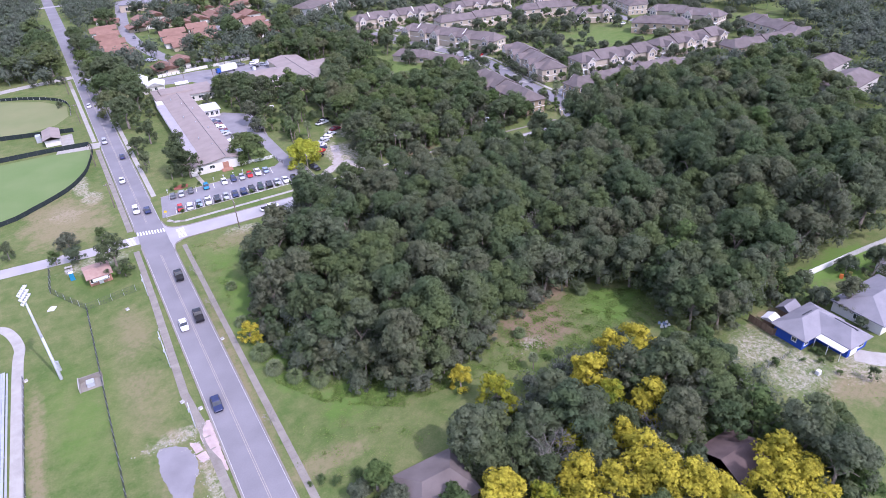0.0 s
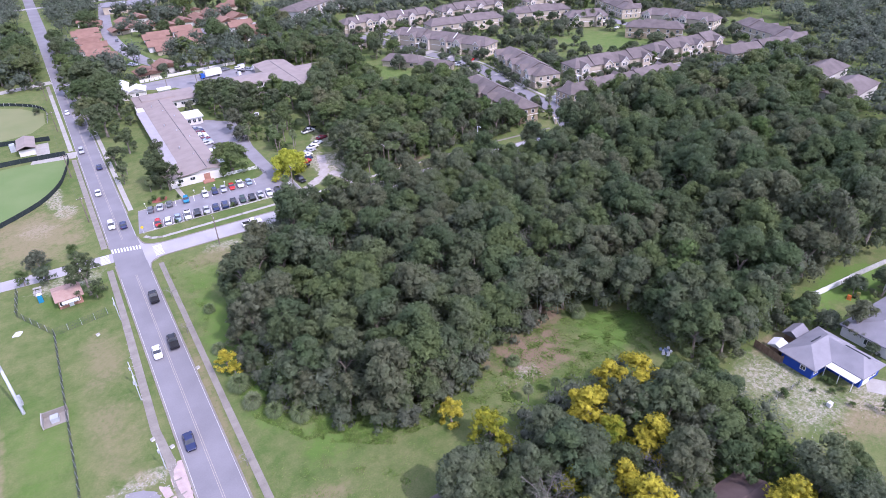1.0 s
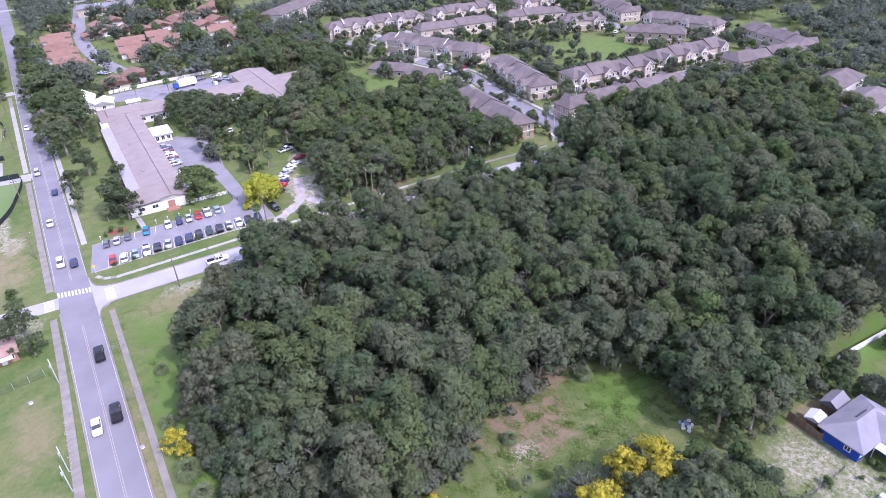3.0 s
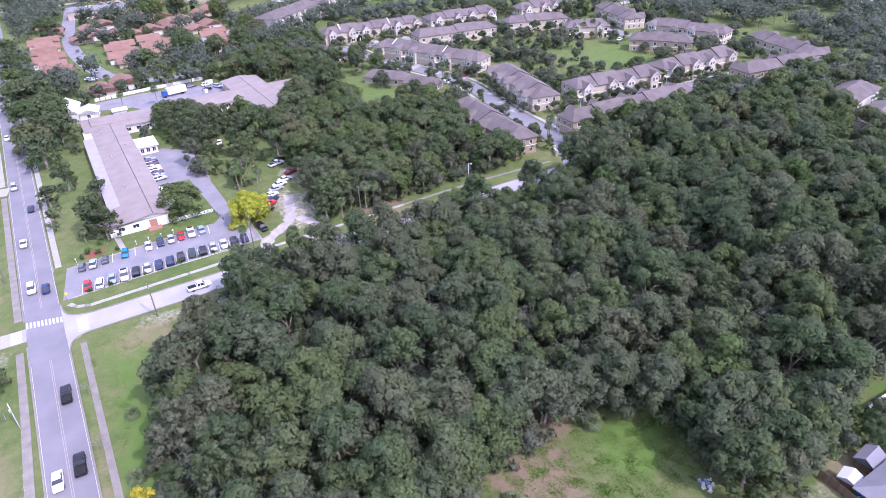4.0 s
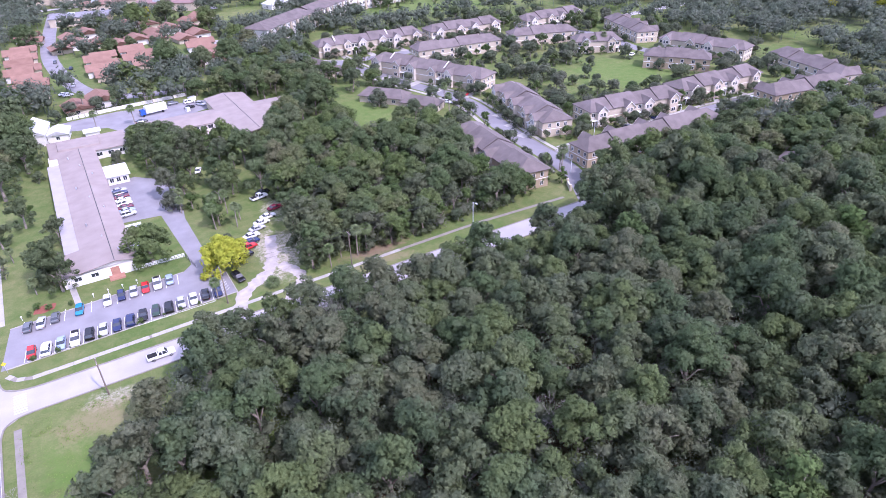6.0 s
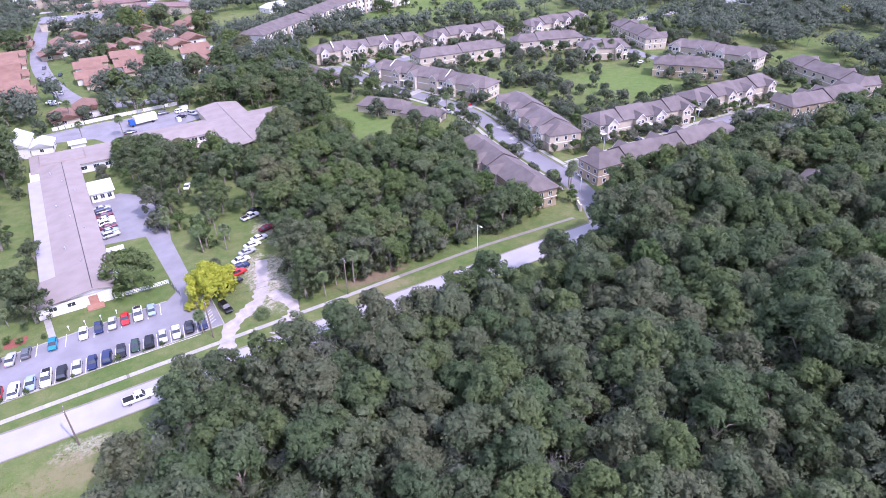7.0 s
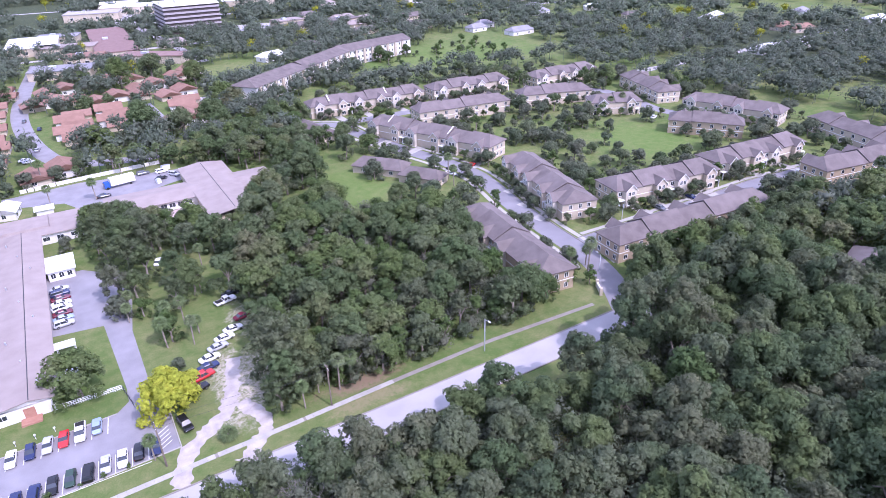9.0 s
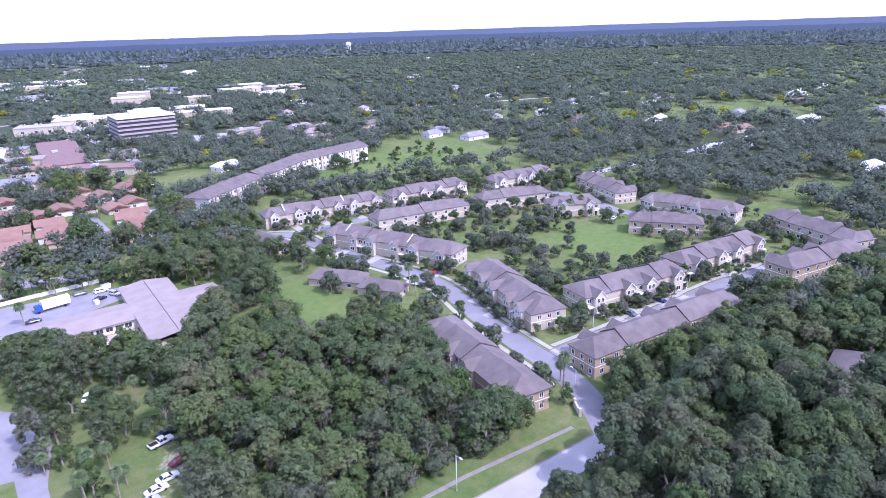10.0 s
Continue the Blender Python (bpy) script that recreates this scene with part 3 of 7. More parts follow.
ROUND = tree_kind("flowering_tree", "rounded golden rain tree in yellow-green blossom", "tree", blossom_leaf, 1, 236, 6.3, 10.4, 56, 1500, 0.135, base=0.04, core=0.7, small=0.13, big=0.25)
BARE = bare_kind(3, 60)

# ---------------------------------------------------------------- ground, roads, pavements
def disc(radius, rings, seg, cx, cy):
    g = Geo()
    g.v.append((cx, cy, 0.0))
    for r in range(1, rings + 1):
        q = radius * (r / rings) ** 2.2
        g.v.extend((cx + q * math.cos(6.28318530718 * i / seg), cy + q * math.sin(6.28318530718 * i / seg), 0.0) for i in range(seg))
    f = [(0, 1 + i, 1 + (i + 1) % seg) for i in range(seg)]
    for r in range(rings - 1):
        a, b = 1 + r * seg, 1 + (r + 1) * seg
        f += [(a + i, b + i, b + (i + 1) % seg, a + (i + 1) % seg) for i in range(seg)]
    g.f, g.m = f, [0] * len(f)
    return g


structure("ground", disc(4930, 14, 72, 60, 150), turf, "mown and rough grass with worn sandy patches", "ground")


def main_x(y):
    """Middle of the main road at y."""
    return 9.1 - 0.0195 * (y - 76)


def along_main(y0, y1, off):
    return [(main_x(y0) + off, y0), (main_x(y1) + off, y1)]


HALF = 3.75
structure("road", ribbon(along_main(-400, 3000, 0), 2 * HALF, 0.03), asphalt, "grey asphalt two-lane main road", "road")
structure("road_side", ribbon([(main_x(176) + HALF - 0.05, 175.8), (212, 176.3)], 7.2, 0.034), pale_asphalt,
          "pale worn asphalt side road along the woods", "road")
structure("road_west", ribbon([(main_x(179) - HALF + 0.05, 178.5), (-13, 179.0), (-60, 182.0), (-300, 190)], 5.2, 0.034), pale_asphalt, "pale narrow side street", "road")
structure("road_field", ribbon([(main_x(268) - HALF + 0.05, 267), (-13, 269.5)], 6.5, 0.034), concrete, "concrete drive into the ball field", "road")
structure("road_north_west", ribbon(bend([(main_x(382) - HALF, 383), (-20, 379), (-60, 372), (-140, 380)]), 6.5, 0.034), concrete, "pale drive to a house", "road")
TH_ROAD = bend([(163, 178), (169.5, 190), (174, 205), (175.8, 225), (178.5, 245), (182, 262), (183.5, 276), (181.5, 292), (174.5, 318), (169, 345), (166, 364), (150, 374), (120, 380)], 5)
TH_ROAD2 = [(176, 210.5), (207, 210), (229, 210.6), (260, 211), (300, 208), (330, 200)]
structure("road_estate", ribbon(TH_ROAD, 7.4, 0.036), asphalt, "curving grey asphalt estate road", "road")
structure("road_estate_2", ribbon(TH_ROAD2, 7.0, 0.033), asphalt, "grey asphalt estate street", "road")
structure("road_estate_3", ribbon(bend([(165, 366), (200, 365), (262, 360), (300, 352), (312, 330), (306, 300), (308, 285)]), 7.0, 0.034), asphalt, "grey asphalt estate street", "road")
structure("road_villas", ribbon(bend([(88, 368), (66, 372), (51, 384), (42, 420), (38, 470), (41, 530), (50, 620)]), 8.0, 0.034), lot_asphalt, "wide pale street between the villas", "road")
structure("road_yard", Geo().prism([(31, 339), (50, 333), (55, 322.5), (61, 322.5), (92, 334.5), (92, 346), (74, 349), (56, 352), (31, 349)], -0.2, 0.034), lot_asphalt, "paved service yard behind the school", "road")
structure("road_right", ribbon([(-20, 6), (40, 11), (92, 19.2), (150, 30), (260, 50)], 6.0, 0.034), pale_asphalt, "pale street by the houses", "road")
for k, (a, b) in enumerate((((-420, 620), (700, 660)), ((120, 830), (900, 640)), ((352, 361), (640, 371)), ((-200, 980), (640, 900)), ((150, 560), (90, 1500)))):
    structure("road_far_%d" % k, ribbon([a, b], 7.0, 0.034 + 0.003 * k), pale_asphalt, "distant pale street between trees", "road")

structure("road_corner", Geo().prism([(main_x(166) + HALF - 0.1, 165.5), (main_x(167) + HALF + 0.05, 167), (12.0, 170.2), (14.6, 171.9), (19.0, 172.2), (19.0, 173.5), (9, 174)], -0.2, 0.026), pale_asphalt, "pale rounded corner of the side road", "road")
structure("road_corner_north", Geo().prism([(9, 178), (20, 178.5), (20.0, 179.5), (15.2, 180.0), (11.9, 182.0), (main_x(187) + HALF + 0.05, 187), (main_x(187) + HALF - 0.2, 188)], -0.2, 0.026), pale_asphalt, "pale rounded corner of the side road", "road")

# parking lot and drive
LOT = [(11.5, 188.6), (60.6, 190.2), (60.6, 203.5), (58.8, 214), (58.6, 236), (60.5, 250), (61, 266), (51, 276), (42, 276), (42, 243.5), (53.0, 242), (54.4, 213.5), (54.2, 209), (51.5, 206.2), (13.5, 203.6)]
structure("parking_lot", Geo().prism(LOT, -0.3, 0.028), lot_asphalt, "grey asphalt parking lot with painted stalls", "parking lot")

# verge walks
def walk_slabs(name, points, width, material, label, z=0.06, slab=1.5, until=None):
    """A footpath: a bed, with separate slabs laid on it."""
    bed = structure(name, ribbon(points, width - 0.1, z - 0.03), old_concrete, label, "pavement")
    me = Geo().box(-slab / 2 + 0.012, slab / 2 - 0.012, -width / 2, width / 2, -0.1, 0.0, inset=0.01).mesh("slab", material)
    count = 0
    for (x0, y0), (x1, y1) in zip(points, points[1:]):
        d = math.hypot(x1 - x0, y1 - y0)
        a = math.degrees(math.atan2(y1 - y0, x1 - x0))
        for i in range(int(d / slab)):
            t = (i + 0.5) * slab / d
            if count < 58:
                ob = new("slab", me)
                ob.parent = bed
                ob.matrix_basis = pose(x0 + (x1 - x0) * t, y0 + (y1 - y0) * t, z + random.uniform(-0.004, 0.004), 0, 0, a)
            count += 1
    return bed


EAST_WALK = [(main_x(20) + 6.1, 20), (main_x(112) + 6.3, 112), (main_x(168) + 6.6, 168.5)]
WEST_WALK = [(main_x(60) - 5.1, 60), (main_x(80) - 5.4, 80), (main_x(98) - 5.8, 98), (main_x(107) - 6.6, 107), (main_x(150) - 5.6, 150), (main_x(172) - 5.4, 172)]
SIDE_WALK = [(12.6, 186.2), (14.2, 184.0), (17.0, 183.0), (40, 183.6), (66, 184.3), (83, 184.7), (105, 185.5), (128, 186.0), (158, 184.6)]
NORTH_WALK = [(main_x(206) + 5.2, 206), (main_x(290) + 5.2, 290), (main_x(400) + 5.2, 400)]


def kerb(name, points, width=0.3, z=0.15):
    lot = "lot" in name
    return structure(name, ribbon(points, width, z), concrete if lot else old_concrete, "pale kerb round the parking lot" if lot else "worn concrete kerb", "kerb")


kerb("kerb_east_south", [(main_x(-60) + HALF + 0.15, -60), (main_x(167) + HALF + 0.15, 167.0)])
kerb("kerb_corner", bend([(main_x(167) + HALF + 0.15, 167.0), (12.0, 170.2), (14.6, 171.9), (19.0, 172.15)], 5))
kerb("kerb_side_south", [(19.0, 172.15), (212, 172.7)])
kerb("kerb_side_north", [(20.0, 179.55), (212, 180.0)])
kerb("kerb_corner_north", bend([(20.0, 179.55), (15.2, 180.0), (11.9, 182.0), (main_x(187) + HALF + 0.15, 187)], 5))
kerb("kerb_west", [(main_x(-60) - HALF - 0.15, -60), (main_x(173) - HALF - 0.15, 173.5)])
kerb("kerb_west_north", [(main_x(184) - HALF - 0.15, 184.0), (main_x(262) - HALF - 0.15, 262)])
kerb("kerb_east_north", [(main_x(204) + HALF + 0.15, 204), (main_x(420) + HALF + 0.15, 420)])
kerb("kerb_lot_south", [(12.5, 188.5), (60.8, 190.05)], 0.2)
kerb("kerb_lot_north", [(13.5, 203.75), (51.6, 206.35)], 0.2)
kerb("kerb_lot_east", [(60.75, 190.1), (60.75, 203.3), (59.3, 209.5)], 0.2)
kerb("kerb_estate", [(x + 3.85, y - 0.5) for x, y in TH_ROAD[10:24]], 0.3)
kerb("kerb_estate_2", [(180, 214.15), (207, 213.65), (229, 214.2), (260, 214.6), (300, 211.6)], 0.3)

# ball field on the west side
structure("ball_field", Geo().prism([(-70, 205), (-31, 211.5), (-22, 217.5), (-12, 227.5), (-5, 241), (-3, 250), (-1.6, 262), (-2, 267), (-70, 268)], -0.2, 0.012), mat("field_turf", (0.115, 0.185, 0.055), (0.16, 0.215, 0.08), 0.08, 0.95, bump=0.3, fine=40), "smooth bright green outfield turf", "sports field")
structure("ball_field_far", Geo().prism([(-80, 300), (-33, 297), (-12, 304), (-6.5, 314), (-6.5, 330), (-16, 345), (-33, 357), (-80, 362)], -0.2, 0.012), mat("infield_turf", (0.16, 0.19, 0.075), (0.21, 0.215, 0.10), 0.08, 0.95, bump=0.3, fine=40), "dry yellowish outfield turf", "sports field")

# paint on the roads
zebra = structure("crossing", Geo().box(3.4, 10.8, 181.2, 181.3, 0.0, 0.031), asphalt, "painted zebra crossing over the main road", "road marking")
bar = Geo().box(-0.2, 0.2, -1.2, 1.2, 0.0, 0.012).mesh("stripe", road_paint)
for i in range(10):
    s = new("stripe", bar)
    s.parent, s.location = zebra, (main_x(181) - 3.4 + i * 0.76, 182.2 - i * 0.18, 0.03)
side_zebra = structure("crossing_side", Geo().box(13.0, 13.1, 173, 179, 0.0, 0.035), pale_asphalt, "painted crossing over the side road", "road marking")
bar2 = Geo().box(-1.1, 1.1, -0.16, 0.16, 0.0, 0.012).mesh("stripe", road_paint)
for i in range(8):
    s = new("stripe", bar2)
    s.parent, s.location = side_zebra, (14.6, 173.3 + i * 0.76, 0.034)
west_zebra = structure("crossing_west", Geo().box(0.2, 0.3, 176.5, 181, 0.0, 0.035), pale_asphalt, "painted crossing over the side street", "road marking")
for i in range(7):
    s = new("stripe", bar2)
    s.parent, s.location = west_zebra, (1.4, 176.4 + i * 0.72, 0.034)
for off in (-0.16, 0.16):
    for k, (y0, y1) in enumerate(((-100, 166), (188, 420))):
        structure("centre_line", ribbon(along_main(y0, y1, off), 0.1, 0.036, 0.02), yellow_paint, "faded double yellow centre line", "road marking")
for off in (-3.62, 3.62):
    for y0, y1 in ((-100, 166), (188, 420)):
        structure("edge_line", ribbon(along_main(y0, y1, off), 0.1, 0.036, 0.02), worn_paint, "white edge line", "road marking")
stall = Geo().box(-0.07, 0.07, -2.4, 2.4, 0.0, 0.008).mesh("stall_line", road_paint)
lines = structure("stall_lines", Geo().box(16.0, 55.4, 189.2, 189.3, 0.0, 0.034), road_paint, "white painted parking stall lines", "road marking")
for i in range(15):
    for y, n in ((191.6, 0.032), (203.0, 0.035)):
        if y > 200 and i > 12:
            continue
        s = new("stall_line", stall)
        s.parent = lines
        s.matrix_basis = pose(16.0 + i * 2.81, y + (i * 2.81) * n * 0.8 - 0.2, 0.028, 0, 0, -7)
for i in range(5):
    s = new("stall_line", stall)
    s.parent = lines
    s.matrix_basis = pose(58.6, 192.2 + i * 1.1, 0.029, 0, 0, -55) @ Matrix.Diagonal((1, 0.5, 1, 1))

walk_slabs("walk_east", EAST_WALK, 1.35, old_concrete, "narrow weathered concrete footpath across the verge")
walk_slabs("walk_west", WEST_WALK, 1.6, old_concrete, "greyish concrete footpath beside the main road")
walk_slabs("walk_west_north", [(main_x(185) - 5.0, 185), (main_x(262) - 5.2, 262)], 1.6, old_concrete, "greyish concrete footpath along the ball field")
walk_slabs("walk_west_far", [(main_x(272) - 5.2, 272), (main_x(376) - 6, 376)], 1.6, concrete, "pale concrete footpath beside the main road")
walk_slabs("walk_side", SIDE_WALK, 1.2, concrete, "pale concrete footpath along the side road")
walk_slabs("walk_north", NORTH_WALK, 1.5, concrete, "pale concrete footpath along the school lawn")

for k, off in enumerate((-5.6, 5.6)):
    pts = []
    for i in range(8, len(TH_ROAD) - 6):
        d = (Vector(TH_ROAD[i + 1]) - Vector(TH_ROAD[i - 1])).normalized()
        pts.append((TH_ROAD[i][0] + d.y * off, TH_ROAD[i][1] - d.x * off))
    structure("walk_estate", ribbon(pts, 1.5, 0.05), concrete, "pale concrete estate footpath", "pavement")
structure("walk_estate", ribbon([(182, 215.6), (207, 215.2), (229, 215.8), (260, 216.2), (300, 213.2)], 1.5, 0.05), concrete, "pale concrete estate footpath", "pavement")
structure("walk_estate", ribbon([(186, 205.8), (207, 205.4), (229, 205.6), (256, 205.8)], 1.5, 0.05), concrete, "pale concrete estate footpath", "pavement")
for k, (x, y, a, b) in enumerate(((128, 452, 26, 22), (226, 700, 50, 40), (138, 800, 40, 40), (130, 870, 70, 50), (84, 630, 24, 40), (250, 960, 90, 40), (120, 930, 60, 40))):
    structure("parking_far", Geo().prism([(x - a / 2, y - b / 2), (x + a / 2, y - b / 2 - 12), (x + a / 2, y + b / 2 - 12), (x - a / 2, y + b / 2)], -0.1, 0.02 + 0.002 * k), pale_asphalt, "distant pale parking lot", "parking lot")

# ---------------------------------------------------------------- buildings
FOOTPRINTS = []


def footprint(x, y, l, w, turn, pad=2.0):
    FOOTPRINTS.append((x, y, l / 2 + pad, w / 2 + pad, radians(turn)))


def blocked(x, y, extra=0.0):
    for cx, cy, a, b, t in FOOTPRINTS:
        dx, dy = x - cx, y - cy
        if abs(dx) > a + b + extra or abs(dy) > a + b + extra:
            continue
        u, v = dx * math.cos(t) + dy * math.sin(t), -dx * math.sin(t) + dy * math.cos(t)
        if abs(u) < a + extra and abs(v) < b + extra:
            return True
    return False


def gable_roof(l, w, z0, z1, over=0.5, hip=0.0, thick=0.18):
    """A pitched roof along x; hip: how far its ridge ends stand in from the gable ends."""
    a, b = l / 2 + over, w / 2 + over
    v = [(-a, -b, z0), (a, -b, z0), (a, b, z0), (-a, b, z0), (-a + hip, 0, z1), (a - hip, 0, z1)]
    v += [(x, y, z - thick) for x, y, z in v]
    f = [(0, 1, 5, 4), (2, 3, 4, 5), (1, 2, 5), (3, 0, 4)]
    f += [tuple(i + 6 for i in reversed(q)) for q in f]
    f += [(i, (i + 1) % 4 + 0, (i + 1) % 4 + 6, i + 6)[::-1] for i in range(4)]
    return Geo().add(v, f)


WIN = {}


def window_meshes(w, h):
    """A frame with a middle bar, its pane, and both in one for walls far off."""
    if (w, h) not in WIN:
        xs, zs = (-w / 2 - 0.1, -w / 2, -0.03, 0.03, w / 2, w / 2 + 0.1), (-h / 2 - 0.1, -h / 2, h / 2, h / 2 + 0.1)
        frame_g, both = Geo(), Geo()
        for g in (frame_g, both):
            g.v = [(x, y, z) for y in (0.06, -0.05) for z in zs for x in xs]
            for k in range(5):
                for n in range(3):
                    a = n * 6 + k
                    glass = n == 1 and k in (1, 3)
                    if glass and g is frame_g:
                        b = (a, a + 1, a + 7, a + 6)
                        g.f += [(b[q], b[(q + 1) % 4], b[(q + 1) % 4] + 24, b[q] + 24) for q in range(4)]
                        g.m += [0] * 4
                        continue
                    g.f += [(a + 1, a, a + 6, a + 7), (a + 24, a + 25, a + 31, a + 30)]
                    g.m += [1 if glass else 0] * 2
            edge = [0, 1, 2, 3, 4, 5, 11, 17, 23, 22, 21, 20, 19, 18, 12, 6]
            g.f += [(p, q, q + 24, p + 24) for p, q in zip(edge, edge[1:] + edge[:1])]
            g.m += [0] * 16
        p = Geo().box(-w / 2, w / 2, -0.01, 0.03, -h / 2, h / 2)
        WIN[w, h] = frame_g.mesh("window", white_paint), p.mesh("pane", window_glass), both.mesh("window", white_paint, window_glass)
    return WIN[w, h]


def window(parent, x, y, z, face, w=1.1, h=1.4):
    """A framed window on a wall; face: the way the wall looks, in degrees (-90 is local -y)."""
    fr, pa, both = window_meshes(w, h)
    px, py = parent.matrix_basis.translation.xy
    near = py < 325 and px < 245
    ob = part("window", fr if near else both, None, parent)
    ob.matrix_basis = pose(x, y, z, 0, 0, face + 90)
    if near:
        part("pane", pa, None, ob)
    return ob


TERRACES = []


def townhouse(x, y, length, turn, width=12.0, units=4, flip=False, wall=None, label=""):
    """A terrace of two-storey houses along local x, with its front to local -y."""
    wall = wall or stucco_cream
    hgt = 6.0
    label = label or "cream two-storey terrace with brown shingle roof and white gables"
    th = thing("terrace", label, "house", "estate terraces", at=(x, y, 0), turn=turn + (180 if flip else 0))
    footprint(x, y, length, width, turn)
    TERRACES.append((x, y, length, width, turn + (180 if flip else 0)))
    l, w = length, width
    part("wall", Geo().box(-l / 2, l / 2, -w / 2, w / 2, -0.2, hgt), wall, th)
    step = l / units
    # stepped main roofs
    for i in range(units):
        cx = -l / 2 + step * (i + 0.5)
        tall = 0.55 if i % 2 else 0.0
        end = i in (0, units - 1)
        g = gable_roof(step + (0.3 if tall else 0), w, hgt - 0.15 + tall * 0.4, hgt + 2.7 + tall, 0.55 if tall else 0.4)
        if end:
            a = step / 2 + 0.4
            sx = -a if i == 0 else a
            k = 4 if i == 0 else 5
            vx = g.v[k]
            g.v[k] = (vx[0] + (4.2 if i == 0 else -4.2), vx[1], vx[2])
            vx = g.v[k + 6]
            g.v[k + 6] = (vx[0] + (4.2 if i == 0 else -4.2), vx[1], vx[2])
        r = part("roof", g, roof_brown, th)
        r.location = (cx, 0, 0)
    if units == 6:
        for px in (-l / 2 + step, l / 2 - 2 * step):
            g = Geo()
            for sd in (-1, 1):
                g.add([(px - 0.2, sd * (w / 2 + 0.4), hgt), (px + 0.2, sd * (w / 2 + 0.4), hgt), (px + 0.2, 0, hgt + 3.5), (px - 0.2, 0, hgt + 3.5),
                       (px - 0.2, sd * (w / 2 + 0.4), hgt - 0.5), (px + 0.2, sd * (w / 2 + 0.4), hgt - 0.5)],
                      [(0, 1, 2, 3), (0, 4, 5, 1), (0, 3, 4), (1, 5, 2), (2, 5, 4, 3)])
            part("parapet", g, white_paint, th, "white fire wall strip across the roof")
    # projecting gabled bays with white trim
    for i in range(units):
        cx = -l / 2 + step * (i + 0.5) + (0.8 if i % 2 else -0.8)
        bw, depth = 4.2, 1.6
        y0 = -w / 2 - depth
        bay = part("bay", Geo().add(
            [(cx - bw / 2, y0, -0.2), (cx + bw / 2, y0, -0.2), (cx + bw / 2, y0, hgt), (cx, y0, hgt + 1.9), (cx - bw / 2, y0, hgt),
             (cx - bw / 2, -w / 2 + 0.1, -0.2), (cx + bw / 2, -w / 2 + 0.1, -0.2), (cx + bw / 2, -w / 2 + 0.1, hgt), (cx, -w / 2 + 0.1, hgt + 1.9), (cx - bw / 2, -w / 2 + 0.1, hgt)],
            [(0, 1, 2, 3, 4), (1, 6, 7, 2), (5, 0, 4, 9)]), stucco_cream if i % 2 else stucco_pale, th)
        g = Geo()
        for s in (-1, 1):
            xe = cx + s * (bw / 2 + 0.35)
            ze = hgt - 0.3
            q = [(xe, y0 - 0.35, ze), (cx, y0 - 0.35, hgt + 1.98), (cx, 0.0 - w * 0.12, hgt + 1.98), (xe, -w / 2 + 0.2, ze)]
            q += [(a, b, c - 0.14) for a, b, c in q]
            g.add(q, [(0, 1, 2, 3), (7, 6, 5, 4), (0, 4, 5, 1), (3, 7, 4, 0), (2, 6, 7, 3)])
        part("bay_roof", g, roof_brown, th)
        g = Geo()
        for s in (-1, 1):
            p0, p1 = (cx + s * (bw / 2 + 0.35), hgt - 0.42), (cx, hgt + 1.86)
            g.add([(p0[0], y0 - 0.4, p0[1] - 0.12), (p1[0], y0 - 0.4, p1[1] - 0.12), (p1[0], y0 - 0.4, p1[1] + 0.14), (p0[0], y0 - 0.4, p0[1] + 0.14)], [(0, 1, 2, 3)])
        part("barge_board", g, white_paint, th)
        for dx in (-0.75, 0.75):
            window(th, cx + dx, y0 - 0.02, hgt - 1.35, -90, 0.95, 1.3)
        window(th, cx, y0 - 0.02, 1.5, -90, 1.9, 1.4)
        # porch, door and garage beside the bay
        px = cx + (3.2 if i % 2 else -3.2)
        if abs(px) < l / 2 - 1:
            part("door", Geo().box(px - 0.5, px + 0.5, -w / 2 - 0.06, -w / 2 + 0.05, 0, 2.1), dark_metal, th, "dark front door")
            pg = Geo().box(px - 1.3, px + 1.3, -w / 2 - 1.5, -w / 2, 2.5, 2.7)
            for s in (-1.15, 1.15):
                pg.box(px + s - 0.12, px + s + 0.12, -w / 2 - 1.45, -w / 2 - 1.2, 0, 2.5)
            part("porch", pg, white_paint, th)
            window(th, px, -w / 2 - 0.02, hgt - 1.5, -90, 1.5, 1.3)
    # rear and end windows
    n = max(3, int(l / 5))
    for i in range(n):
        cx = -l / 2 + l * (i + 0.5) / n
        for z in (1.5, 4.4):
            window(th, cx, w / 2 + 0.02, z, 90, 1.2, 1.3)
    for s in (-1, 1):
        for dy in (-3.2, 0.2, 3.2):
            for z in (1.5, 4.4):
                window(th, s * (l / 2 + 0.02), dy, z, 0 if s > 0 else 180, 1.0, 1.3)
    part("band", Geo().box(-l / 2 - 0.05, l / 2 + 0.05, -w / 2 - 0.05, w / 2 + 0.05, 2.95, 3.15), white_paint, th)
    return th


# x, y, length, turn, width, units, front faces the other way
townhouse(156.5, 217, 46, 83, 11, 4, flip=True, wall=stucco_tan, label="tan two-storey terrace seen from its plain rear side")
townhouse(194.3, 247, 47, 76.6, 12, 5, flip=True, label="cream terrace with brown roof along the curving estate road")
townhouse(189, 315, 64, 112, 12, 6, flip=True)
townhouse(226.5, 226.6, 43, -7.5, 11.5, 4, label="cream terrace with white front gables facing the estate street")
townhouse(209, 199.2, 62, -3, 9.5, 5, flip=True, wall=stucco_tan, label="long terrace whose brown roof rises above the woods")
townhouse(276, 226, 46, -3, 11.5, 4)
townhouse(297, 198.5, 42, -8, 10.5, 4, flip=True, wall=stucco_tan)
townhouse(294, 260.6, 30, 128, 11, 3, wall=stucco_tan)
townhouse(324.5, 269.6, 44, 106, 11.5, 4, flip=True)
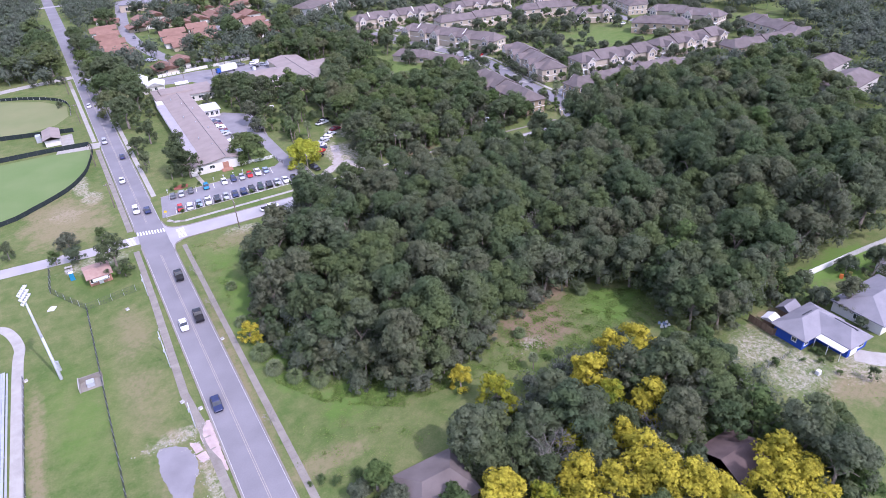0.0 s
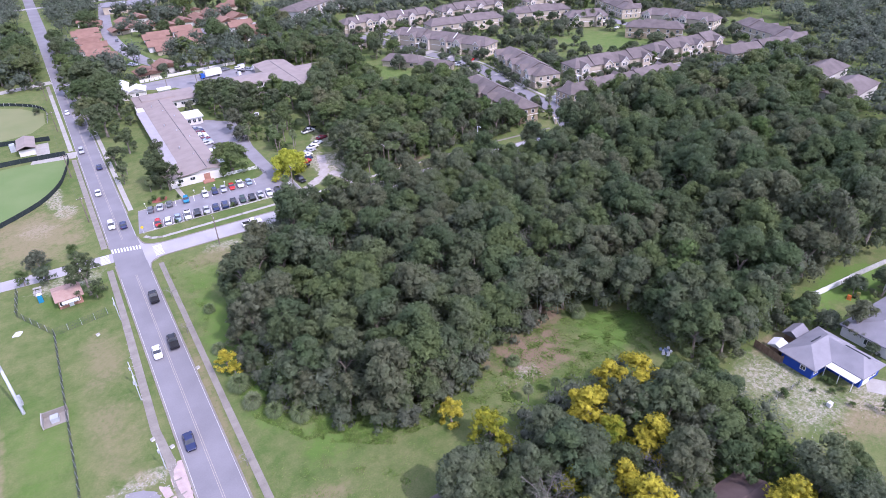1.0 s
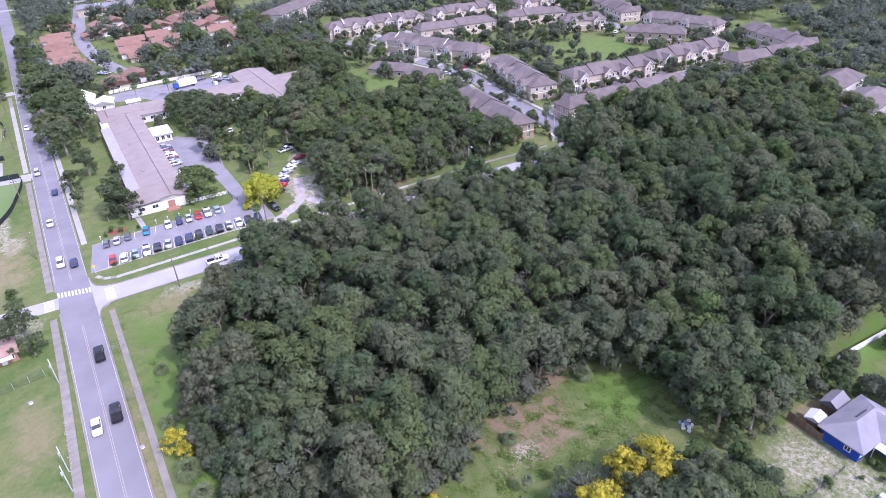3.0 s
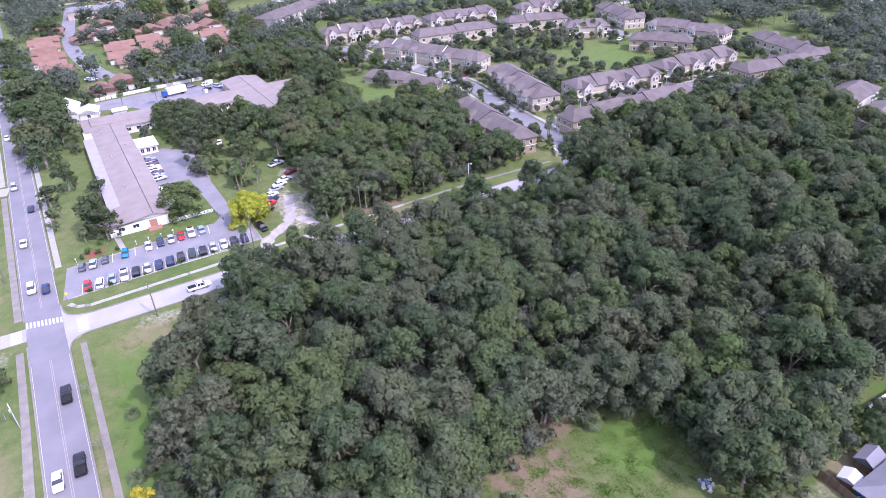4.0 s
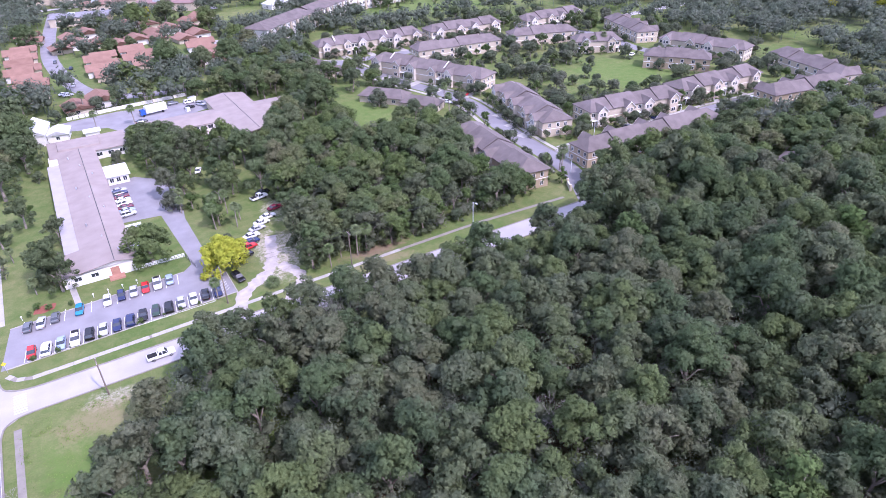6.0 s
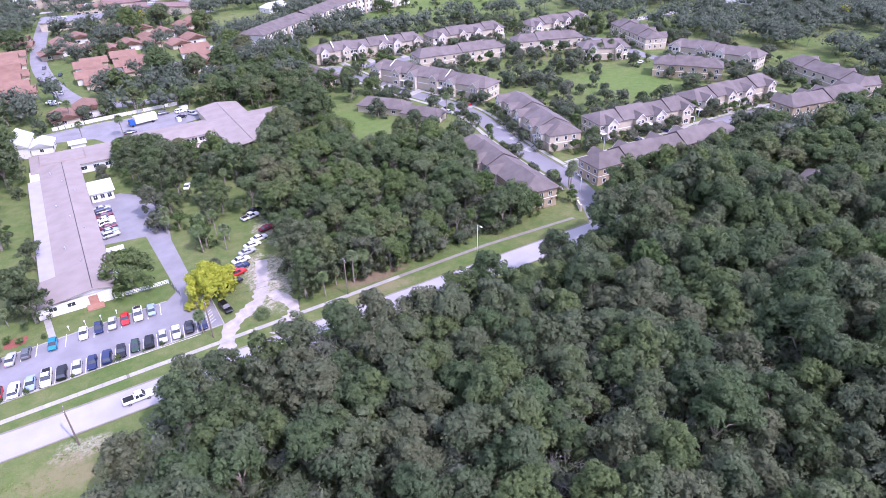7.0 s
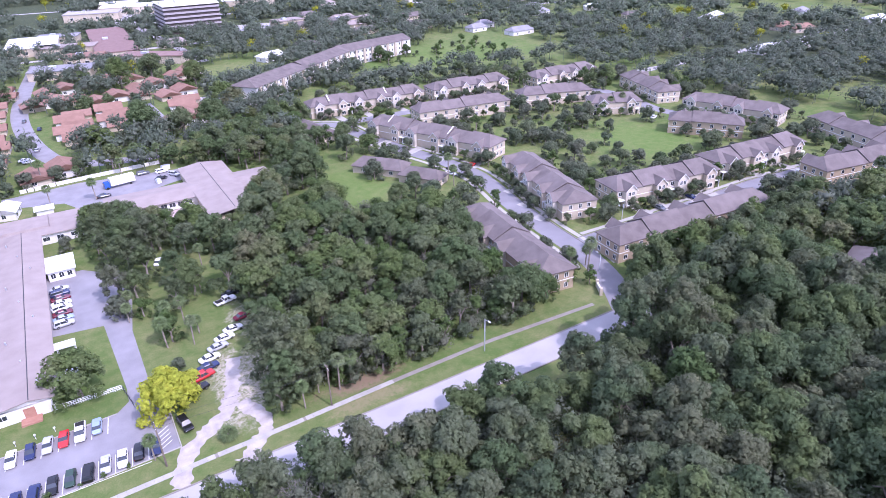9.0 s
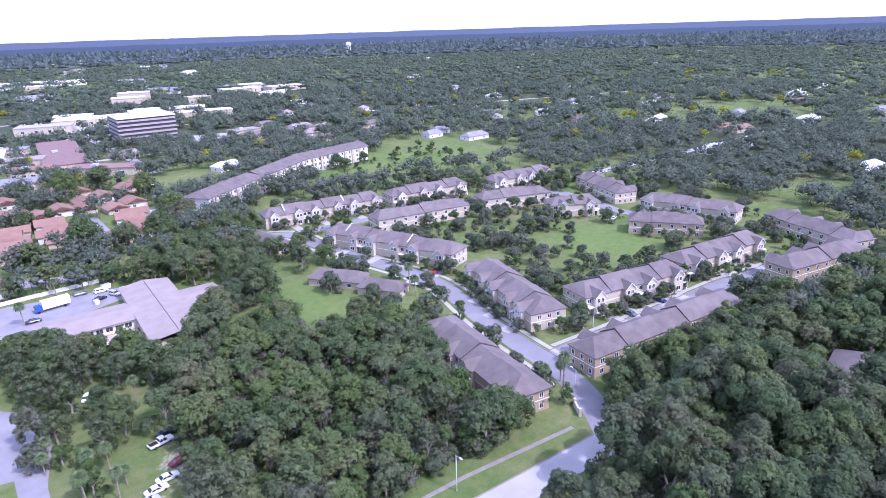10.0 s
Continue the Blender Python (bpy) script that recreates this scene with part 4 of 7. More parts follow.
townhouse(331, 215.5, 42, 74, 11.5, 4)
townhouse(190, 384, 60, -5, 12, 6)
townhouse(248, 379, 46, -3, 12, 4)
townhouse(222, 344, 48, -6, 11, 4, flip=True, wall=stucco_cream)
townhouse(274.5, 338.5, 38, -17, 11, 3, flip=True)
townhouse(306.5, 370.5, 44, 1, 12, 4)
townhouse(286, 308, 24, -28, 12, 2)
townhouse(325, 321.5, 40, 72, 12, 4)


def cottage(x, y, l, w, turn, roof, wall, label, eave=2.9, ridge=4.9, hip=0.0, windows=True, name="house", group=""):
    """A single-storey house with a pitched roof, windows and a door."""
    h = thing(name, label, "house", group, at=(x, y, 0), turn=turn)
    footprint(x, y, l, w, turn)
    z = eave
    part("wall", Geo().add(
        [(-l / 2, -w / 2, -.2), (l / 2, -w / 2, -.2), (l / 2, w / 2, -.2), (-l / 2, w / 2, -.2), (-l / 2, -w / 2, z), (l / 2, -w / 2, z), (l / 2, w / 2, z), (-l / 2, w / 2, z)]
        + ([] if hip else [(-l / 2, 0, ridge - 0.3), (l / 2, 0, ridge - 0.3)]),
        [(0, 1, 5, 4), (2, 3, 7, 6), (1, 2, 6, 5), (3, 0, 4, 7)] + ([(4, 5, 6, 7)] if hip else [(5, 6, 9), (7, 4, 8)])), wall, h)
    part("roof", gable_roof(l, w, z - 0.1, ridge, 0.55, hip), roof, h)
    if windows:
        for dx in (-l * 0.3, l * 0.25):
            window(h, dx, -w / 2 - 0.02, 1.5, -90, 1.4, 1.2)
            window(h, dx, w / 2 + 0.02, 1.5, 90, 1.4, 1.2)
        window(h, -l / 2 - 0.02, 0, 1.5, 180, 1.2, 1.2)
        window(h, l / 2 + 0.02, 0, 1.5, 0, 1.2, 1.2)
        part("door", Geo().box(-0.5, 0.5, -w / 2 - 0.05, -w / 2 + 0.05, 0, 2.1), white_paint, h)
    return h


def villa_row(x, y, units, turn, step=10.5, depth=12.0):
    """A row of small villas under staggered terracotta roofs, each a little forward of the last."""
    v = thing("villa_row", "low villas with staggered terracotta tiled roofs", "house", "terracotta villas", at=(x, y, 0), turn=turn)
    footprint(x, y, units * step, depth + 4, turn)
    for i in range(units):
        cx, cy = (i - (units - 1) / 2) * step, (i % 2) * 3.4 - 1.7
        z = 2.6 + 0.7 * (i % 2)
        part("wall", Geo().box(cx - step / 2, cx + step / 2, cy - depth / 2, cy + depth / 2, -0.2, z), stucco_white if i % 2 else stucco_cream, v)
        r = part("roof", gable_roof(depth, step, z - 0.1, z + 1.9 + 0.35 * (i % 2), 0.7), roof_orange, v)
        r.matrix_basis = pose(cx, cy, 0, 0, 0, 90)
        window(v, cx - 1.5, cy - depth / 2 - 0.02, 1.5, -90, 1.6, 1.2)
        window(v, cx + 1.8, cy + depth / 2 + 0.02, 1.5, 90, 1.6, 1.2)
    return v


for args in ((26, 402, 3, 86), (25, 440, 4, 88), (25, 482, 3, 88), (31, 522, 2, 80), (60.5, 430, 5, 87), (55, 487, 3, 5), (57, 514, 2, 8), (79, 437, 4, 88), (85, 478, 3, 5),
             (113, 440, 3, 85), (110.5, 410, 3, 2), (114, 470, 2, 10), (108, 497, 3, 8), (47.5, 364.5, 2, 8), (88, 524, 3, 10), (128, 520, 2, 20)):
    villa_row(*args)

# the school: a long low hall, its north wing, and a second hall with a crossing block
school = thing("school_hall", "long low hall with pale tan membrane roof and white end wall", "school building", at=(34.8, 256, 0))
footprint(34.8, 257, 17, 91, 0)
S_END, STEP_Y, N_END, RIDGE = -41.7, -30.0, 46.0, 2.9
part("wall", Geo().box(-7.0, 7.2, S_END, N_END, -0.2, 3.2), stucco_white, school)
part("wall", Geo().box(-9.2, -7.0, S_END, STEP_Y - 0.4, -0.2, 3.1), stucco_white, school)
g = Geo()
q = [(RIDGE, S_END - 0.6, 4.6), (7.9, S_END - 0.6, 3.6), (7.9, N_END, 3.6), (RIDGE, N_END, 4.6), (-4.2, N_END, 3.5), (-4.2, STEP_Y, 3.5), (-9.9, STEP_Y, 3.05), (-9.9, S_END - 0.6, 3.05), (RIDGE, STEP_Y, 4.6), (7.9, STEP_Y, 3.6)]
n = len(q)
top = [(0, 1, 9, 8), (8, 9, 2, 3), (8, 3, 4, 5), (0, 8, 5, 6, 7)]
rim = [1, 9, 2, 3, 4, 5, 6, 7, 0]
g.add(q + [(a, b, c - 0.22) for a, b, c in q], top + [tuple(k + n for k in reversed(f)) for f in top] + [(a, a + n, b + n, b) for a, b in zip(rim, rim[1:] + rim[:1])])
part("roof", g, roof_tan, school)
part("gable", Geo().add([(-9.2, S_END, 2.9), (7.2, S_END, 3.1), (RIDGE, S_END, 4.4), (-9.2, S_END + 0.2, 2.9), (7.2, S_END + 0.2, 3.1), (RIDGE, S_END + 0.2, 4.4)], [(0, 1, 2), (5, 4, 3), (0, 3, 4, 1), (1, 4, 5, 2), (2, 5, 3, 0)]), stucco_white, school)
part("ridge_cap", Geo().tube((RIDGE, S_END - 0.4, 4.62), (RIDGE, N_END, 4.62), 0.09, 0.09, 6), dark_metal, school, "dark ridge strip")
part("canopy", Geo().box(-7.7, -4.2, STEP_Y, 36.5, 3.24, 3.42), roof_pale, school, "pale flat side roof")
for i in range(22):
    if S_END + 4 + i * 4 < N_END - 1:
        window(school, 7.22, S_END + 4 + i * 4, 1.7, 0, 1.8, 1.3)
        window(school, -7.02 if i > 2 else -9.22, S_END + 4 + i * 4, 1.7, 180, 1.8, 1.3)
for i in range(9):
    part("roof_vent", Geo().tube((4.6 - (i % 3) * 2.8, -36 + i * 9.3, 3.7), (4.6 - (i % 3) * 2.8, -36 + i * 9.3, 4.75), 0.16, 0.2), galvanised, school)
part("door", Geo().box(1.4, 3.4, S_END - 0.1, S_END + 0.05, 0.4, 2.6), brick_wall, school, "red double entrance door")
part("stoop", Geo().box(0.6, 4.2, S_END - 2.2, S_END, -0.1, 0.4), brick_wall, school)
for dx in (-2.2, -6.0):
    window(school, dx, S_END - 0.02, 1.9, -90, 1.6, 1.0)

wing = thing("school_wing", "low tan-roofed wing joining the school hall", "school building", at=(41.2, 307.6, 0))
footprint(41.2, 307.6, 26, 18, 0)
part("wall", Geo().box(-12.4, 12.4, -7.6, 7.9, -0.2, 3.3), stucco_white, wing)
part("roof", Geo().box(-13, 13, -8.3, 8.6, 3.3, 3.6, inset=0.1), roof_tan, wing)
part("raised_roof", Geo().box(-10, 4, -3, 7, 3.6, 4.2, inset=0.2), roof_tan, wing)
for i in range(6):
    window(wing, -9 + i * 3.8, -7.62, 1.7, -90, 1.8, 1.2)

lodge = thing("white_lodge", "small flat white-roofed lodge beside the car park", "school building", at=(45.5, 279.5, 0))
footprint(45.5, 279.5, 9, 8, 0)
part("wall", Geo().box(-2.6, 3.8, -6.4, 2.8, -0.2, 2.9), stucco_white, lodge)
part("roof", Geo().box(-3.2, 4.4, -7.0, 3.4, 2.9, 3.15), roof_white, lodge)
part("walkway_roof", Geo().box(-6.5, -3.8, -1.2, 1.2, 2.6, 2.75), roof_white, lodge)
for i in range(3):
    window(lodge, -1.4 + i * 2.0, -6.42, 1.6, -90)

for ay in (234, 222):
    walkroof = thing("awning", "white awning against the school wall", "canopy", "school awnings", at=(44.3, ay, 0))
    part("roof", Geo().box(-1.9, 2.6, -1.5, 1.5, 2.6, 2.78), roof_white, walkroof)
    for i in range(2):
        for s in (-1.3, 1.3):
            part("post", Geo().tube((-1.2 + i * 3.5, s, -0.1), (-1.2 + i * 3.5, s, 2.6), 0.06, 0.06), white_paint, walkroof)

hall = thing("second_hall", "broad pale tan roofed hall with crossing block", "school building", at=(90, 312.6, 0))
footprint(90, 312.6, 56, 18, 0)
footprint(97, 309, 17, 51, 0)
part("wall", Geo().box(-27.5, 26.5, -7.2, 7.4, -0.2, 3.2), stucco_white, hall)
part("roof", gable_roof(55, 15.4, 3.3, 4.3, 0.5), roof_tan, hall).location = (-0.5, 0, 0)
part("wall", Geo().box(-0.6, 14.6, -28.6, 21.6, -0.2, 3.6), stucco_cream, hall)
cross = part("roof", gable_roof(51, 15.6, 3.8, 4.9, 0.5), roof_tan, hall)
cross.matrix_basis = pose(7.2, -3.4, 0, 0, 0, 90)
part("ridge_cap", Geo().tube((7.2, -28, 4.92), (7.2, 21, 4.92), 0.1, 0.1), dark_metal, hall, "dark ridge strip")
for i in range(9):
    window(hall, -25 + i * 2.7, -7.22, 1.7, -90, 1.9, 1.4)
for i in range(5):
    window(hall, 16.5 + i * 2.1, -7.22, 1.7, -90, 1.6, 1.6)
patio = structure("patio", Geo().box(66, 88.8, 296, 305, -0.2, 0.05), red_paving, "pinkish paved patio against the hall", "pavement")

# white houses beyond the school yard
cottage(25, 333, 14, 9, 80, roof_white, stucco_white, "white house with pale gabled metal roof", 4.5, 7.2)
cottage(33, 331, 8, 7, 80, roof_white, stucco_white, "low white annex with pale roof", 3.0, 4.4)
cottage(44, 327, 5, 4, 0, roof_white, stucco_white, "small white shed in the service yard", 2.3, 2.9, windows=False, name="shed")

# houses on the right, beyond the clearing
blue = thing("blue_house", "bright blue bungalow with grey shingle roof and white porch", "house", at=(0, 0, 0))
footprint(118.3, 53.8, 14, 9, 0, 1)
footprint(120, 47.5, 9, 9, 0, 1)
part("wall", Geo().box(112.2, 124.2, 50.6, 57.0, -0.2, 2.8), blue_wall, blue)
part("wall", Geo().box(117.4, 123.8, 44.4, 50.8, -0.2, 2.8), blue_wall, blue)
r1 = part("roof", gable_roof(12.0, 6.6, 2.75, 4.9, 0.6, 3.8), roof_grey, blue)
r1.location = (118.2, 53.8, 0)
r2 = part("roof", gable_roof(9.6, 6.4, 2.77, 4.7, 0.6, 0), roof_grey, blue)
r2.matrix_basis = pose(120.6, 49.2, 0, 0, 0, 90)
for k in (4, 10):
    r2.data.vertices[k].co.x += 2.8
part("ridge_vent", Geo().box(116.6, 119.6, 54.3, 54.55, 4.5, 4.72), dark_metal, blue)
part("ridge_vent", Geo().box(121.2, 121.45, 45.6, 50.4, 4.3, 4.5), dark_metal, blue)
part("porch_roof", Geo().box(114.9, 117.3, 44.2, 50.3, 2.45, 2.6), roof_white, blue)
for y in (44.6, 47.2, 49.9):
    part("porch_post", Geo().tube((115.1, y, -0.1), (115.1, y, 2.45), 0.07, 0.07), white_paint, blue)
window(blue, 113.4, 50.58, 1.5, -90, 1.2, 1.2)
window(blue, 112.18, 52.5, 1.6, 180, 0.9, 0.9)
window(blue, 117.38, 47, 1.4, 180, 1.4, 1.5)
window(blue, 121.8, 44.38, 1.5, -90, 1.6, 1.2)
part("garage_door", Geo().box(118.2, 120.6, 44.32, 44.42, 0, 2.1), white_paint, blue)
cottage(114.0, 59.2, 1.9, 1.8, 10, roof_white, wood_fence, "garden shed with white roof", 2.2, 2.8, windows=False, name="shed")
cottage(120.4, 59.6, 3.4, 2.2, 5, roof_grey, wood_fence, "dark garden shed behind blue house", 2.2, 3.2, windows=False, name="shed")
cottage(138, 50, 17, 10.5, 0, roof_grey, stucco_white, "white bungalow with grey roof", 2.9, 5.4, hip=4.5)
cottage(160, 54, 15, 10, 0, roof_grey, stucco_white, "pale bungalow with grey roof", 2.9, 5.2, hip=4)
cottage(32.6, 60.3, 10, 9, 0, roof_brown, stucco_tan, "small house with grey-brown shingle roof among trees", 2.8, 4.7, hip=3.0)
cottage(76.5, 38.6, 7, 8, 0, roof_red_brown, brick_wall, "small house with dark reddish roof under trees", 2.8, 4.6)
cottage(226, 155, 14, 11, 15, roof_brown, stucco_cream, "house with brown hip roof standing among the woods", 4.8, 7.6, hip=4.5)
cottage(270, 138, 26, 13, 10, roof_brown, stucco_white, "two-storey block with brown hip roof", 6, 9, hip=5)
cottage(285, 158, 24, 12, 10, roof_brown, stucco_white, "two-storey block with brown hip roof", 6, 9, hip=5)
cottage(156, 298, 20, 9, 128, roof_brown, stucco_cream, "low cream house with brown roof by the meadow", 3.0, 5.6, hip=3)
cottage(164, 280, 16, 8, 123, roof_brown, stucco_cream, "low cream house with brown roof beside estate trees", 3.0, 5.4, hip=3)

cottage(151.5, 355, 24, 10, 100, roof_brown, stucco_cream, "low cream house with brown roof beside the estate entrance road", 3.2, 5.8, hip=3)

# long three-storey building along a bend
for cx, cy, l, turn in ((161, 443, 51, 38), (201, 474.6, 51, 38), (248.5, 499, 60, 16)):
    b = thing("apartment_block", "long three-storey white block with grey-brown roof", "apartment building", "long bent block", at=(cx, cy, 0), turn=turn)
    footprint(cx, cy, l, 18, turn)
    part("wall", Geo().box(-l / 2, l / 2, -8, 8, -0.2, 9.6), stucco_white, b)
    part("roof", gable_roof(l, 16, 9.5, 12.6, 0.7, 5 if cx < 170 else 0), roof_brown, b)
    for i in range(int(l / 3.4)):
        for z in (1.6, 4.7, 7.8):
            window(b, -l / 2 + 1.8 + i * 3.4, -8.02, z, -90, 1.3, 1.5)
    for i in range(int(l / 7)):
        part("stair_bay", Geo().box(-l / 2 + 3 + i * 7 - 0.8, -l / 2 + 3 + i * 7 + 0.8, -8.9, -8, -0.2, 9.4), stucco_cream, b)

# office block
office = thing("office_block", "flat-roofed office block with dark window bands", "office building", at=(174, 720, 0), turn=1)
footprint(174, 720, 50, 48, 1)
part("wall", Geo().box(-22.8, 22.8, -22, 22, -0.2, 22.5), mat("office_bronze", (0.055, 0.045, 0.042), (0.085, 0.07, 0.065), 0.2, 0.6), office)
for k in range(6):
    z = 2.2 + k * 3.5
    part("spandrel", Geo().box(-23.6, 23.6, -22.8, 22.8, z, z + 1.5), mat("spandrel", (0.28, 0.25, 0.25), (0.36, 0.33, 0.33), 0.3, 0.8) if k == 0 else bpy.data.materials["spandrel"], office)
part("parapet", Geo().box(-23.8, 23.8, -23, 23, 22.5, 23.4), stucco_white, office)
part("plant_room", Geo().box(-9, 7, -5, 6, 23.6, 27), stucco_white, office)
part("plant_room", Geo().box(-22, -16, -6, 4, 23.6, 25.2), stucco_white, office)

# water tower on the skyline
tower = thing("water_tower", "white water tower on slender legs", "water tower", at=(1308, 2516, 0))
g = Geo()
prof = [(2, 30), (9, 33), (11, 38), (11, 43), (8, 47), (0.5, 49)]
n = 16
for r, z in prof:
    g.v.extend((r * math.cos(6.28318 * i / n), r * math.sin(6.28318 * i / n), z) for i in range(n))
for k in range(len(prof) - 1):
    g.f += [(k * n + i, k * n + (i + 1) % n, k * n + n + (i + 1) % n, k * n + n + i) for i in range(n)]
g.m = [0] * len(g.f)
part("tank", g, roof_white, tower, smooth=True)
for i in range(6):
    a = i * 1.0472
    part("leg", Geo().tube((9 * math.cos(a), 9 * math.sin(a), -1), (7.5 * math.cos(a), 7.5 * math.sin(a), 35), 0.9, 0.9), roof_white, tower)
part("riser", Geo().tube((0, 0, -1), (0, 0, 31), 1.4, 1.4), roof_white, tower)

# commercial sheds and houses far off
rngb = random.Random(5)
for x, y, l, w, h, turn, roof, lab in (
        (104, 672, 28, 130, 5, -2, roof_red, "red-brown roofed store"), (122, 582, 44, 16, 5, -35, roof_red, "red-brown roofed store"),
        (80, 603, 24, 18, 6, -14, roof_orange, "terracotta roofed shop"), (72, 652, 40, 18, 6, -14, roof_tan, "flat tan roofed store"), (64, 568, 36, 20, 5, -14, roof_grey, "pale grey roofed shop"), (70, 720, 30, 18, 5, -14, roof_grey, "flat grey roofed store"),
        (249, 872, 100, 22, 6, -10, roof_white, "long white store"), (250, 676, 26, 16, 6, 10, roof_tan, "tan roofed shop"), (292, 650, 30, 18, 6, 20, roof_brown, "brown roofed shop"), (218, 1030, 40, 30, 14, -10, stucco_cream, "cream tall building"), (430, 1215, 70, 26, 7, 0, roof_white, "white warehouse"), (146, 1560, 90, 40, 7, 0, roof_white, "white warehouse"), (60, 1500, 90, 40, 7, 0, roof_white, "white warehouse"),
        (51, 686, 34, 56, 6, -4, roof_white, "broad white roofed store"), (108, 850, 50, 26, 7, -14, roof_pale, "long pale store"), (150, 890, 60, 34, 7, -14, roof_white, "long white store"),
        (245, 930, 80, 30, 6, -14, roof_white, "long white store"), (235, 1085, 40, 30, 16, -14, stucco_cream, "cream tall building"),
        (300, 1010, 30, 24, 10, 0, stucco_cream, "cream building"), (400, 1140, 60, 30, 7, 5, roof_white, "white warehouse"),
        (470, 1125, 60, 34, 7, 5, stucco_cream, "pale low building"), (153, 1680, 120, 50, 8, 0, roof_white, "long white warehouse"),
        (142, 938, 40, 26, 6, -14, roof_white, "white store"),
        (-40, 1100, 80, 40, 6, 0, roof_white, "white warehouse"), (330, 3100, 300, 60, 9, 0, roof_white, "distant white warehouse"),
        (700, 3300, 240, 60, 9, 0, roof_white, "distant white warehouse"), (1900, 2900, 200, 80, 10, 0, roof_white, "distant pale building")):
    b = thing("store", lab + " in the distance", "building", at=(x, y, 0), turn=turn)
    footprint(x, y, l, w, turn)
    part("wall", Geo().box(-l / 2, l / 2, -w / 2, w / 2, -0.2, h), stucco_cream, b)
    part("roof", Geo().box(-l / 2 - 0.5, l / 2 + 0.5, -w / 2 - 0.5, w / 2 + 0.5, h, h + 0.6), roof, b)
    part("roof_unit", Geo().box(-l * 0.2, -l * 0.2 + 4, -2, 2, h + 0.6, h + 2.0), galvanised, b)
    for i in range(4):
        window(b, -l * 0.35 + i * l * 0.23, -w / 2 - 0.02, h * 0.45, -90, 2.6, 2.0)
for x, y, l, w, turn, look_of in (
        (240, 648, 18, 12, 20, 0), (253, 657, 18, 12, 35, 0), (304, 678, 22, 12, 10, 3), (296, 634, 24, 13, -15, 3), (289, 597, 22, 12, 15, 0), (318, 660, 20, 12, 30, 3), (341, 597, 22, 13, -20, 0), (359, 645, 24, 12, 10, 0),
        (369, 549, 16, 10, 10, 2), (388, 515, 22, 11, 5, 2), (387, 562, 14, 10, -12, 2), (144, 639, 20, 13, 10, 3), (190, 536, 18, 11, 20, 1), (225, 560, 18, 11, -20, 0), (628, 629, 26, 12, 5, 2), (652, 629, 26, 12, 8, 2),
        (568, 471, 22, 12, 20, 1), (545, 462, 12, 9, 10, 1), (560, 400, 18, 11, 10, 4), (563, 387, 20, 11, -8, 4), (552, 364, 20, 12, 15, 2), (509, 351, 20, 12, 5, 1), (468, 352, 18, 10, 0, 1), (856, 491, 30, 14, 10, 1), (773, 446, 24, 12, 0, 4),
        (649, 441, 18, 12, 20, 2), (651, 377, 22, 12, 0, 1), (478, 254, 26, 12, 20, 1), (656, 548, 30, 14, 5, 1), (383, 836, 20, 12, 15, 2), (427, 1062, 40, 16, 5, 1), (285, 720, 18, 11, 20, 0), (320, 760, 20, 12, -10, 3), (420, 640, 18, 11, 0, 0),
        (470, 590, 18, 12, 25, 2), (520, 520, 16, 11, -20, 0), (455, 405, 16, 11, 12, 0), (480, 760, 22, 12, 0, 3), (400, 900, 26, 13, 10, 1), (520, 690, 20, 12, 30, 0)):
    roof, wall, lab = ((roof_brown, stucco_cream, "house with brown roof far among trees"), (roof_white, stucco_white, "white house with pale roof far among trees"), (roof_grey, stucco_white, "house with grey roof far among trees"),
                       (roof_tan, stucco_cream, "house with tan roof far among trees"), (roof_orange, stucco_cream, "house with terracotta roof far among trees"))[look_of]
    cottage(x, y, l, w, turn, roof, wall, lab, 3.4, 6.2, hip=3, group="far houses")
FAR_ROOFS = ((roof_brown, "house with brown roof deep among trees"), (roof_grey, "house with grey roof deep among trees"), (roof_white, "pale-roofed house deep among trees"), (roof_tan, "house with tan roof deep among trees"))
for k in range(72):
    a, d = radians(rngb.uniform(-14, 84)), 700 + 1500 * rngb.random() ** 1.5
    x, y = 40 + d * math.sin(a), 70 + d * math.cos(a)
    west = a < radians(18)
    roof, lab = rngb.choice(FAR_ROOFS if not west else FAR_ROOFS[1:])
    if not blocked(x, y, 8) and abs(x - main_x(y)) > 20:
        big = 2.2 if west and rngb.random() < 0.5 else 1.0
        cottage(x, y, rngb.uniform(14, 24) * big, rngb.uniform(9, 13) * big, rngb.uniform(-40, 40), roof, stucco_white, lab, 3.4 * big ** 0.7, 6.2 * big ** 0.7, hip=3.5, windows=False, group="far houses")

# ---------------------------------------------------------------- vehicles
WHEEL = {}


def wheel_meshes():
    if not WHEEL:
        t, r = Geo(), Geo()
        t.tube((0, -0.11, 0), (0, 0.11, 0), 0.33, 0.33, 12)
        t.f.append(tuple(range(11, -1, -1)))
        t.m.append(0)
        r.tube((0, -0.125, 0), (0, 0.125, 0), 0.2, 0.2, 10)
        r.f.append(tuple(range(9, -1, -1)))
        r.m.append(0)
        WHEEL["t"], WHEEL["r"] = t.mesh("wheel", rubber), r.mesh("rim", chrome)
    return WHEEL["t"], WHEEL["r"]


